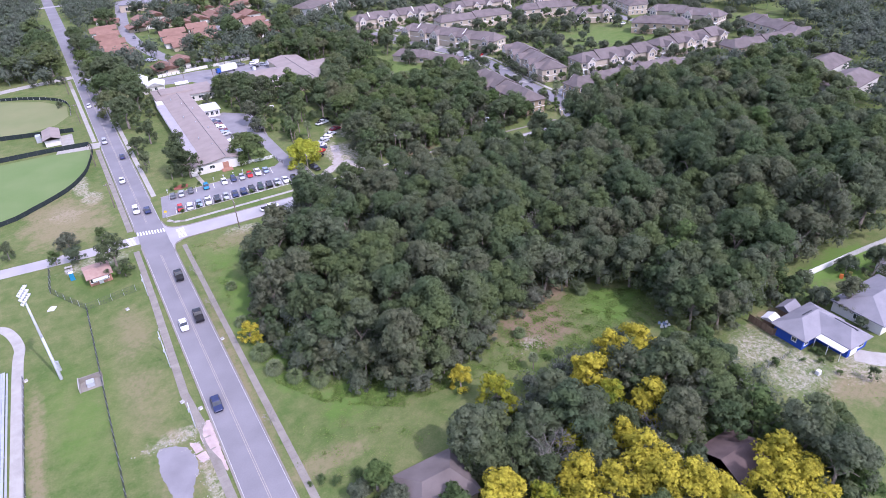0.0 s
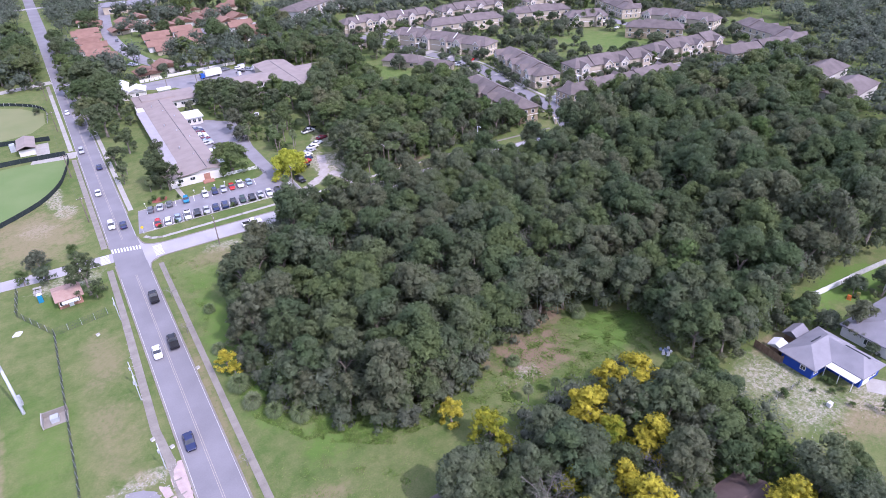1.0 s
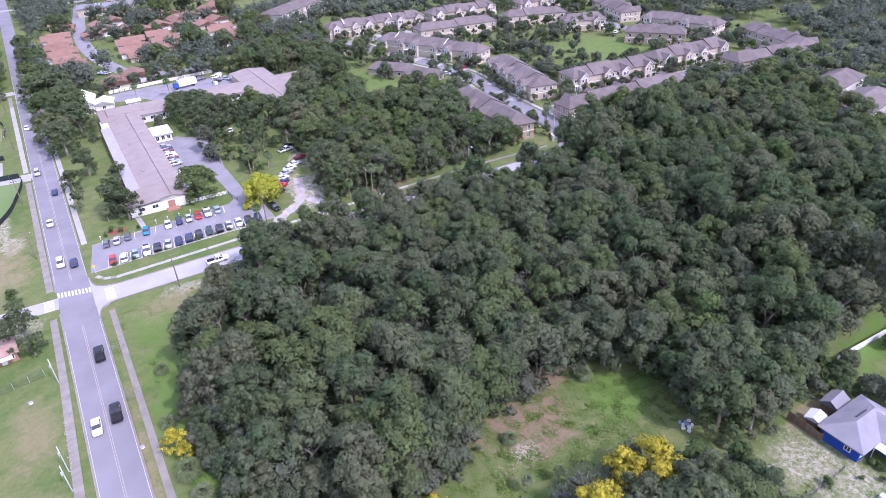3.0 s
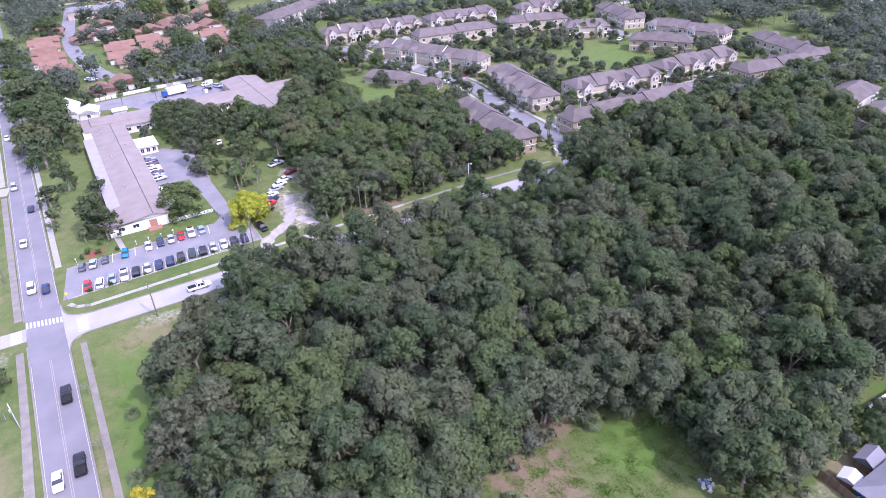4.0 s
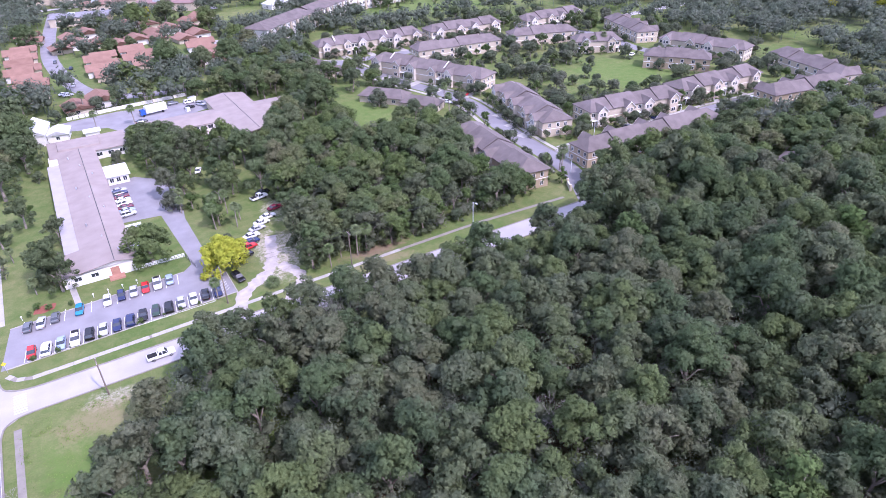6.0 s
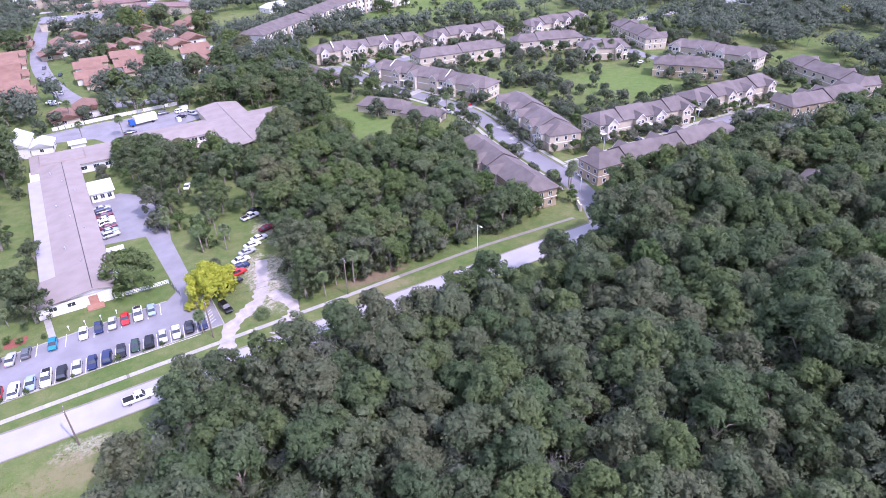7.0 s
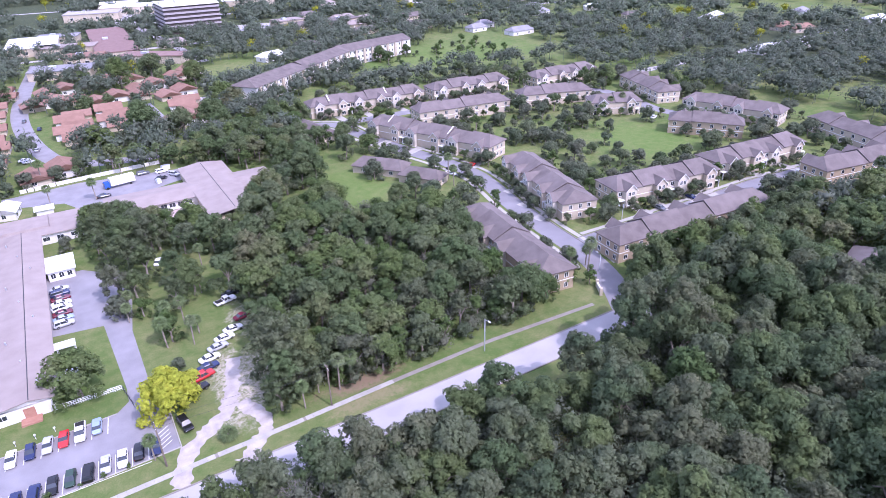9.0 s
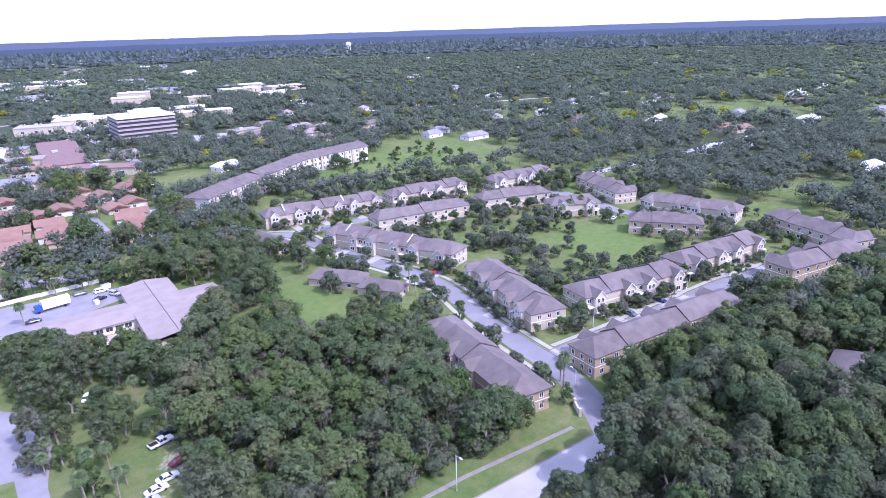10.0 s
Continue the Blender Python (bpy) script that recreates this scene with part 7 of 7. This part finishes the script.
# oaks along the main road and the school lawn
for x, y, k, s in ((16, 345, BIG_OAKS, 1.25), (12, 330, BIG_OAKS, 1.1), (19.5, 315, BIG_OAKS, 1.2), (11.5, 297, BIG_OAKS, 1.1), (14, 280, BIG_OAKS, 1.0), (21, 300, BIG_OAKS, 1.0), (10, 350, BIG_OAKS, 1.1), (22, 328, BIG_OAKS, 0.9), (18.6, 256, MOSSY, 0.8), (12.8, 246, MOSSY, 0.7), (26.5, 240, MOSSY, 0.75), (13, 228, GREY_SHRUBS, 1.4), (24.5, 222, OAKS, 0.7), (-9, 330, SMALL, 0.6),
                   (25, 214, MOSSY, 0.85), (21, 226, GREEN, 0.4), (22.8, 217, OAKS, 0.6), (20.5, 264, GREEN, 0.4), (24, 290, SMALL, 0.7), (19, 209, SHRUBS, 0.9), (17.5, 207, SHRUBS, 0.7), (21.5, 207.5, SHRUBS, 0.8), (26, 206.5, SHRUBS, 0.6), (22, 370, OAKS, 1.0)):
    plant(k, x, y, s)
palm(19.4, 216, 0.7, 0); palm(15, 236, 0.7, 0)
for x, y, q in ((-9, 392, 1.0), (-16, 400, 1.1), (-11, 412, 1.1), (-22, 392, 1.0), (-10, 428, 1.1), (-20, 420, 1.1), (-12, 446, 1.1), (-13, 464, 1.1), (8, 398, 0.9), (13, 412, 0.9), (8, 430, 0.9), (7, 455, 0.9), (-31, 398, 1.0), (-14, 484, 1.1), (14, 384, 0.8), (-42, 394, 1.0)):
    plant(BIG_OAKS, x, y, q)
for x, y, k, q in ((50, 358, SMALL, 1.2), (59, 360, BIG_OAKS, 0.6), (69, 361, BIG_OAKS, 0.7), (79, 361, BIG_OAKS, 0.65), (90, 354, BIG_OAKS, 0.7), (98, 345, BIG_OAKS, 0.8), (40, 356, SMALL, 1.2), (33, 352, SMALL, 1.0)):
    plant(k, x, y, q)
for x, y, k, s in ((-13.7, 184, SMALL, 1.0), (-12.3, 175, SMALL, 0.9), (-5.5, 184, GREEN, 0.5), (-3.6, 162.8, MOSSY, 0.95), (-2.2, 160, GREEN, 0.4), (-28.5, 187.5, MOSSY, 0.45), (-17.5, 177, GREEN, 0.5), (-11.5, 376, SMALL, 1.0), (-18, 374, SMALL, 0.8), (-6, 372, SMALL, 0.8)):
    plant(k, x, y, s)
for i in range(9):
    plant(SHRUBS, 17 + i * 4.3 + FINE.uniform(-1.2, 1.2), 189.0 + i * 0.12, FINE.uniform(0.35, 0.8))
# estate planting
for x, y, k, s in ((158, 196, BIG_OAKS, 0.5), (164, 192.5, GREEN, 0.6), (150, 193, GREEN, 0.8), (146, 199, GREEN, 0.9), (143, 206, GREEN, 0.9), (149, 214, GREEN, 0.6), (198, 220, BIG_OAKS, 0.55), (189.5, 219.6, GREEN, 0.62), (205, 237, GREEN, 0.7), (204, 247, GREEN, 0.6),
                   (210, 255, SMALL, 1.0), (214, 247, SMALL, 1.0), (219, 240, SMALL, 1.1), (226, 238, SMALL, 1.2), (236, 236, SMALL, 1.1), (243, 240, OAKS, 0.6), (248, 233, SMALL, 1.3), (255, 240, BIG_OAKS, 0.55), (262, 233, GREEN, 0.8), (252, 222, GREEN, 0.7), (258, 219, SMALL, 1.2),
                   (235, 268, SMALL, 0.9), (243, 262, SMALL, 0.9), (247, 273, SMALL, 1.0), (233, 279, SMALL, 1.0), (228, 288, SMALL, 1.2), (238, 292, OAKS, 0.6), (248, 296, OAKS, 0.65), (257, 299, SMALL, 1.2), (264, 306, SMALL, 1.1), (262, 286, SMALL, 0.9), (286, 286, SMALL, 1.4), (300, 276, SMALL, 1.2),
                   (284, 262, SMALL, 1.0), (218, 300, SMALL, 1.1), (212, 308, GREEN, 0.5), (207, 316, SMALL, 1.0), (203, 325, GREEN, 0.5), (226, 322, SMALL, 1.0), (234, 318, GREEN, 0.5), (175, 358, OAKS, 0.6), (168, 352, SMALL, 1.1), (183, 357, GREY_SHRUBS, 1.2),
                   (162, 322, BIG_OAKS, 0.7), (155, 330, OAKS, 0.9), (150, 318, OAKS, 0.9), (160, 305, SMALL, 1.2), (150, 292, SMALL, 1.3), (158, 277, SMALL, 1.1), (154, 268, OAKS, 0.7), (166, 258, SMALL, 1.1), (163, 248, SMALL, 1.2), (152, 250, OAKS, 0.75), (145, 262, OAKS, 0.8)):
    plant(k, x, y, s)
for x, y in ((164, 203), (165, 212), (167, 222), (168.5, 231), (180, 228), (183, 240), (186, 250), (189, 260), (182.5, 223), (183.2, 234), (187, 288), (181, 303), (176, 316), (170, 334), (207, 217.8), (214, 217.6), (223, 217.8), (236, 217.4), (247, 217.6), (196, 206), (206, 205.8), (224, 205), (232, 204.5), (242, 203),
             (268, 212), (276, 211.5), (290, 210.5), (305, 209), (262, 216), (180, 374), (195, 373), (211, 372), (218, 371), (246, 368.5), (264, 367), (176, 266), (178, 275)):
    plant(GREY_SHRUBS if FINE.random() < 0.6 else SMALL, x + FINE.uniform(-1, 1), y + FINE.uniform(-1, 1), FINE.uniform(0.8, 1.15) * (1.0 if FINE.random() < 0.6 else 0.8))
for x, y in ((168, 197.5), (170, 200.5), (163, 199), (173, 277), (171, 270), (276, 305), (282, 306), (288, 304), (270, 308), (294, 302), (74, 300), (70, 362), (78, 360), (108, 346), (60, 330), (46, 330), (112, 357), (116, 362)):
    palm(x, y, FINE.uniform(0.75, 1.05))

# small trees before the fronts of the terraces, and a few along their backs
for x, y, l, w, turn in TERRACES:
    for side, step in ((-1, 5.2), (1, 11.0)):
        for i in range(int(l / step)):
            at = pose(x, y, 0, 0, 0, turn) @ Vector((-l / 2 + step * (i + 0.5) + FINE.uniform(-1.2, 1.2), side * (w / 2 + FINE.uniform(3.2, 4.6)), 0))
            if any(near_line(at.x, at.y, q, 4.6) for q in (TH_ROAD, TH_ROAD2)) or blocked(at.x, at.y, -1.2):
                continue
            r = FINE.random()
            plant(GREY_SHRUBS if r < 0.45 else SMALL if r < 0.9 else GREEN, at.x, at.y, FINE.uniform(0.85, 1.25) if r < 0.45 else FINE.uniform(0.65, 1.0) if r < 0.9 else 0.5)
# trees in the courts and gardens of the villas
for x, y in scatter([(18, 382), (134, 388), (136, 545), (20, 545)], 8.5, 130, 29):
    if not blocked(x, y, 1.2) and not near_line(x, y, [(66, 372), (51, 384), (42, 420), (38, 470), (41, 530)], 7.5) and not inside(x, y, [(89, 462), (99, 462), (101, 425), (106, 416), (98, 412), (91, 424)]):
        plant(BIG_OAKS if FINE.random() < 0.35 else SMALL, x, y, FINE.uniform(0.5, 0.85) if FINE.random() < 0.5 else FINE.uniform(0.9, 1.3))

# more garden trees between the terraces
GARDENS = [(146, 192), (250, 192), (345, 190), (350, 330), (320, 412), (165, 412), (150, 345), (160, 300), (150, 240)]
ESTATE_ROADS = [TH_ROAD, TH_ROAD2, [(165, 366), (200, 365), (262, 360), (300, 352), (312, 330), (306, 300), (308, 285)]]
for x, y in scatter(GARDENS, 5.8, 470, 17):
    if blocked(x, y, 2.0) or any(near_line(x, y, q, 6.0) for q in ESTATE_ROADS) or ((x - 264) / 34) ** 2 + ((y - 268) / 25) ** 2 < 1 or inside(x, y, [(128, 258), (152, 258), (156, 300), (150, 325), (134, 310)]):
        continue
    if FINE.random() < 0.78:
        r = FINE.random()
        plant(SMALL if r < 0.66 else GREEN if r < 0.78 else FILL_OAKS if y > 320 else GREY_SHRUBS, x, y, FINE.uniform(0.95, 1.6) if r < 0.66 else FINE.uniform(0.6, 0.9) if r < 0.78 or y > 320 else FINE.uniform(0.9, 1.3))
for x, y, q in ((160, 424, 0.55), (172, 433, 0.6), (190, 446, 0.7), (199, 451, 0.6), (214, 461, 0.5), (222, 470, 0.6), (247, 483, 0.75), (254, 484, 0.6), (270, 489, 0.6)):
    plant(BIG_OAKS, x, y, q)
for i in range(12):
    plant(SMALL if i % 3 else GREEN, 92 + i * 4.6 + FINE.uniform(-1, 1), 190.5 + FINE.uniform(-0.6, 1.6), FINE.uniform(0.5, 0.85))
# wood that closes the side road to the east
for x, y in scatter([(212, 168), (216, 148), (224, 112), (240, 118), (262, 148), (300, 160), (310, 184), (255, 181), (214, 181)], 6.3, 75, 27):
    if not blocked(x, y, 0.0):
        plant(FILL_OAKS if FINE.random() < 0.85 else MOSSY, x, y, FINE.uniform(0.9, 1.2))
for x, y in ((170, 171), (176, 183), (182, 170.5), (190, 182.5), (197, 171), (206, 172), (205, 181), (186, 176), (199, 177), (210, 176)):
    plant(FILL_OAKS, x, y, FINE.uniform(1.0, 1.2))
# trees between the side road and the estate
for x, y in scatter([(167, 181.5), (250, 181), (262, 189), (182, 190.5), (170, 186)], 4.8, 50, 14):
    plant(FILL_OAKS if FINE.random() < 0.7 else MOSSY, x, y, FINE.uniform(0.75, 1.02))

ROADS = [along_main(250, 900, 0), TH_ROAD, TH_ROAD2, [(165, 366), (200, 365), (262, 360), (300, 352), (312, 330), (306, 300), (308, 285)], [(66, 372), (51, 384), (42, 420), (38, 470), (41, 530), (50, 620)], [(352, 361), (640, 371)], [(-20, 379), (-140, 380)]]
MEADOWS = [[(384, 276), (392, 250), (430, 242), (440, 262)], [(400, 350), (470, 350), (465, 366), (405, 362)], [(225, 437), (292, 430), (360, 420), (400, 520), (330, 560), (280, 500), (210, 452)], [(-80, 295), (-5, 290), (-5, 360), (-80, 362)], [(122, 488), (182, 492), (178, 545), (126, 540)], [(100, 560), (150, 560), (150, 600), (100, 600)]]
# young trees on the meadow by the long block
for x, y in scatter([(190, 430), (300, 425), (340, 440), (330, 520), (260, 480)], 9, 40, 21):
    if not blocked(x, y, 2):
        plant(SMALL if FINE.random() < 0.5 else GREEN, x, y, FINE.uniform(0.5, 0.9))


# ---------------------------------------------------------------- distant woods
def woods(name, seed, places, radius, per, size, label, height=(9, 14), parts=4, spread=0.62, material=None, kind="stuff", category="woods"):
    """Tree crowns seen from far off in one sheet of growth, each an uneven heap of leaf sprays."""
    rng = np.random.default_rng(seed)
    rnd = random.Random(seed)
    iv, fi = ico()
    fi = np.array(fi)
    verts, tris, shade, base = [], [], [], 0
    for x, y in places:
        h = rnd.uniform(*height)
        R = radius * rnd.uniform(0.75, 1.25)
        c = []
        for i in range(parts):
            q = rnd.uniform(0.25, spread) if i else 0.0
            a = i * 2.4 + rnd.uniform(-0.6, 0.6)
            k = R * rnd.uniform(0.42, 0.66) * (2.0 / math.sqrt(parts))
            kz = min(k, h * 0.4) * rnd.uniform(0.75, 1.0)
            c.append(((x + q * R * math.cos(a), y + q * R * math.sin(a), h - kz - q * h * 0.3), (k, k, kz)))
        for cc, rr in c:
            verts.append(iv * np.array(rr) * (0.58 if per else 1.0) * rng.uniform(0.6, 1.15, (len(iv), 1)) + np.array(cc))
            tris.append(fi + base)
            shade.append(iv)
            base += len(iv)
        if per:
            for cc, rr in c:
                s, soft = sprays(rng, [(cc, rr)], per * 3.0 / (rr[0] * rr[2]), size, bunch=False)
                verts.append(s)
                shade.append(soft)
                tris.append(np.arange(base, base + len(s)).reshape(-1, 3))
                base += len(s)
        # a stem down to the ground
        st = np.array([(x - 0.3, y, 0), (x + 0.3, y, 0), (x, y + 0.3, h * 0.6)])
        verts.append(st)
        shade.append(np.array([(0, -1, 0.2)] * 3))
        tris.append(np.array([[base, base + 1, base + 2]]))
        base += 3
    me = array_mesh(name, np.concatenate(verts), np.concatenate(tris), material or hazed_leaf, np.concatenate(shade))
    return tagged(new(name, me), label, category, kind=kind)


def belt(seed, r0, r1, step, a0, a1, keep=1.0, free=()):
    """Places in a ring sector round the near scene, away from buildings, roads and open grass."""
    rnd = random.Random(seed)
    out = []
    for _ in range(int(math.pi * (r1 * r1 - r0 * r0) * (a1 - a0) / 360 / (step * step))):
        r = math.sqrt(rnd.uniform(r0 * r0, r1 * r1))
        a = radians(rnd.uniform(a0, a1))
        x, y = 40 + r * math.sin(a), 70 + r * math.cos(a)
        if r < 1300 and (noise.noise((x * 0.008, y * 0.008, 3.0)) > keep or blocked(x, y, 1.8) or abs(x - main_x(y)) < 10):
            continue
        if r < 900 and (any(inside(x, y, m) for m in MEADOWS) or any(abs(x - a) < b and abs(y - c) < d for a, b, c, d in ((138, 20, 796, 22), (226, 27, 700, 22), (130, 36, 866, 28))) or any(near_line(x, y, q, 6.5) for q in ROADS)):
            continue
        if inside(x, y, CLEAR):
            continue
        out.append((x, y))
    return out


def weeds(name, seed, poly, count, size, label, material=None, tall=1.0):
    """Rough growth of small blades and leaves over a stretch of ground, thicker in some places."""
    rng = np.random.default_rng(seed)
    xs, ys = [p[0] for p in poly], [p[1] for p in poly]
    pts = []
    while len(pts) < count:
        x, y = rng.uniform(min(xs), max(xs)), rng.uniform(min(ys), max(ys))
        if inside(x, y, poly) and noise.noise((x * 0.45, y * 0.45, seed)) + 0.35 * noise.noise((x * 1.7, y * 1.7, seed)) > rng.uniform(-0.35, 0.45) and not blocked(x, y, 0.2):
            pts.append((x, y, max(0.0, noise.noise((x * 0.3, y * 0.3, seed + 5.0)))))
    p = np.array(pts)
    n = len(p)
    s = size * rng.uniform(0.5, 1.5, (n, 1)) * (0.7 + 1.6 * p[:, 2:3])
    a = rng.uniform(0, 6.283, n)
    side = np.stack([np.cos(a), np.sin(a), np.zeros(n)], 1) * s * 0.6
    lean = np.concatenate([rng.normal(size=(n, 2)) * 0.8, np.full((n, 1), 0.5 * tall)], 1) * s
    c = np.concatenate([p[:, :2], np.full((n, 1), 0.005)], 1)
    v = np.stack([c - side, c + side, c + lean], 1).reshape(-1, 3)
    return tagged(new(name, array_mesh(name, v, np.arange(3 * n).reshape(-1, 3), material or weed_leaf)), label, "weeds", kind="stuff")


weeds("rough_grass", 3, [(19, 118), (24, 103), (33, 92), (42, 84.5), (52, 85), (50, 80), (36, 81), (25, 89), (18.5, 100), (17, 112)], 20000, 0.22, "lush bright green weeds along the oaks")
weeds("rough_grass", 5, [(50, 84), (60, 90), (78, 92), (92, 91), (101, 84), (97, 70), (90, 73), (70, 76), (54, 75)], 20000, 0.22, "tall rough grass and weeds in the clearing")
weeds("rough_grass", 7, [(97, 62), (108, 63), (112, 55), (116, 46), (126, 36), (112, 34), (101, 40), (95, 48)], 3000, 0.13, "sparse grass tufts on the sandy yard")
weeds("rough_grass", 8, [(14, 72), (36, 70), (48, 78), (36, 84), (22, 90), (16, 86)], 6000, 0.12, "thin rough grass on the verge")
weeds("rough_grass", 9, [(13.5, 170), (36, 169), (30, 158), (22, 146), (16.5, 130), (14.5, 140)], 6000, 0.13, "thin rough grass beside the oaks")


# the stretch that single trees fill already
CLEAR = [(-60, 40), (225, 40), (232, 110), (216, 150), (212, 170), (262, 191), (340, 180), (372, 250), (352, 330), (330, 415), (165, 412), (158, 345), (118, 346), (24, 356), (2, 372), (-60, 366)]
woods("town_woods", 31, belt(31, 230, 620, 9.0, -20, 88, 0.38), 5.4, 40, 0.46, "dense crowns of town trees between roofs", (8, 13), parts=5, spread=0.85)
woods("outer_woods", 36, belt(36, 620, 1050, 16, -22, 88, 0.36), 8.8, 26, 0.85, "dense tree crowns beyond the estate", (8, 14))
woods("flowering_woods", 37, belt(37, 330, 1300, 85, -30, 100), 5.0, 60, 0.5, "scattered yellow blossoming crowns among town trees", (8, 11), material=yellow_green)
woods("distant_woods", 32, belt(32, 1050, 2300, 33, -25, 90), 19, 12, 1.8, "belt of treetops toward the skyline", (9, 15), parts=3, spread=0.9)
woods("understory", 41, scatter(FOREST, 4.2, 900, 23), 3.6, 130, 0.2, "dense lower growth beneath the oaks", (6.5, 10.0), parts=3)
woods("clump_understory", 42, [p for p in scatter([(40, 66), (58, 72), (86, 70), (96, 58), (94, 30), (74, 28), (40, 40), (34, 52)], 4.2, 200, 24) if not blocked(*p, 1.5) and ((p[0] - 76) / 7) ** 2 + ((p[1] - 44) / 5) ** 2 > 1], 2.8, 140, 0.18, "dense low growth between the flowering trees", (3.5, 6.0), parts=3)
woods("north_understory", 43, [p for p in scatter(WOODS, 5.0, 220, 25) if not blocked(*p, -1)], 3.2, 130, 0.2, "dense lower growth in the northern woods", (4.0, 7.5), parts=3)
woods("south_woods", 35, belt(35, 130, 420, 22, 98, 315), 9, 6, 1.2, "dense tree crowns between houses", (8, 13))
woods("backdrop_plain", 33, belt(33, 2300, 4800, 52, -24, 88), 36, 3, 7, "flat wooded plain reaching the skyline", (11, 22), parts=1, material=hazed_plain_leaf, kind="structure", category="backdrop")

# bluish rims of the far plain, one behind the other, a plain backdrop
# they glow, with aerial haze painted into colours that go bluer by distance
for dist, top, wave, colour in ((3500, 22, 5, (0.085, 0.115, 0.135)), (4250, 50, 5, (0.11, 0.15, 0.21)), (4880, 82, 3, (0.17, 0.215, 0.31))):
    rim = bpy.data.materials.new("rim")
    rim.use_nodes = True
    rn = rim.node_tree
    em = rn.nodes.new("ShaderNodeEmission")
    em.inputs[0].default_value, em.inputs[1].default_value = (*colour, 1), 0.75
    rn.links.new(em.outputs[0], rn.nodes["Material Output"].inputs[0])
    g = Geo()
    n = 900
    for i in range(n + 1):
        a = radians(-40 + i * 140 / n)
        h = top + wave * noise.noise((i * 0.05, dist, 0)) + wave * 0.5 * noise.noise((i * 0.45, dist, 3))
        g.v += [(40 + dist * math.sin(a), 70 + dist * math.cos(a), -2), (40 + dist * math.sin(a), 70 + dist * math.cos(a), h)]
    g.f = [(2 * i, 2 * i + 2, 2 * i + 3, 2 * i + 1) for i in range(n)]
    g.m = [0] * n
    structure("backdrop", g, rim, "wooded skyline glowing in painted haze blue far beyond the town", "backdrop")
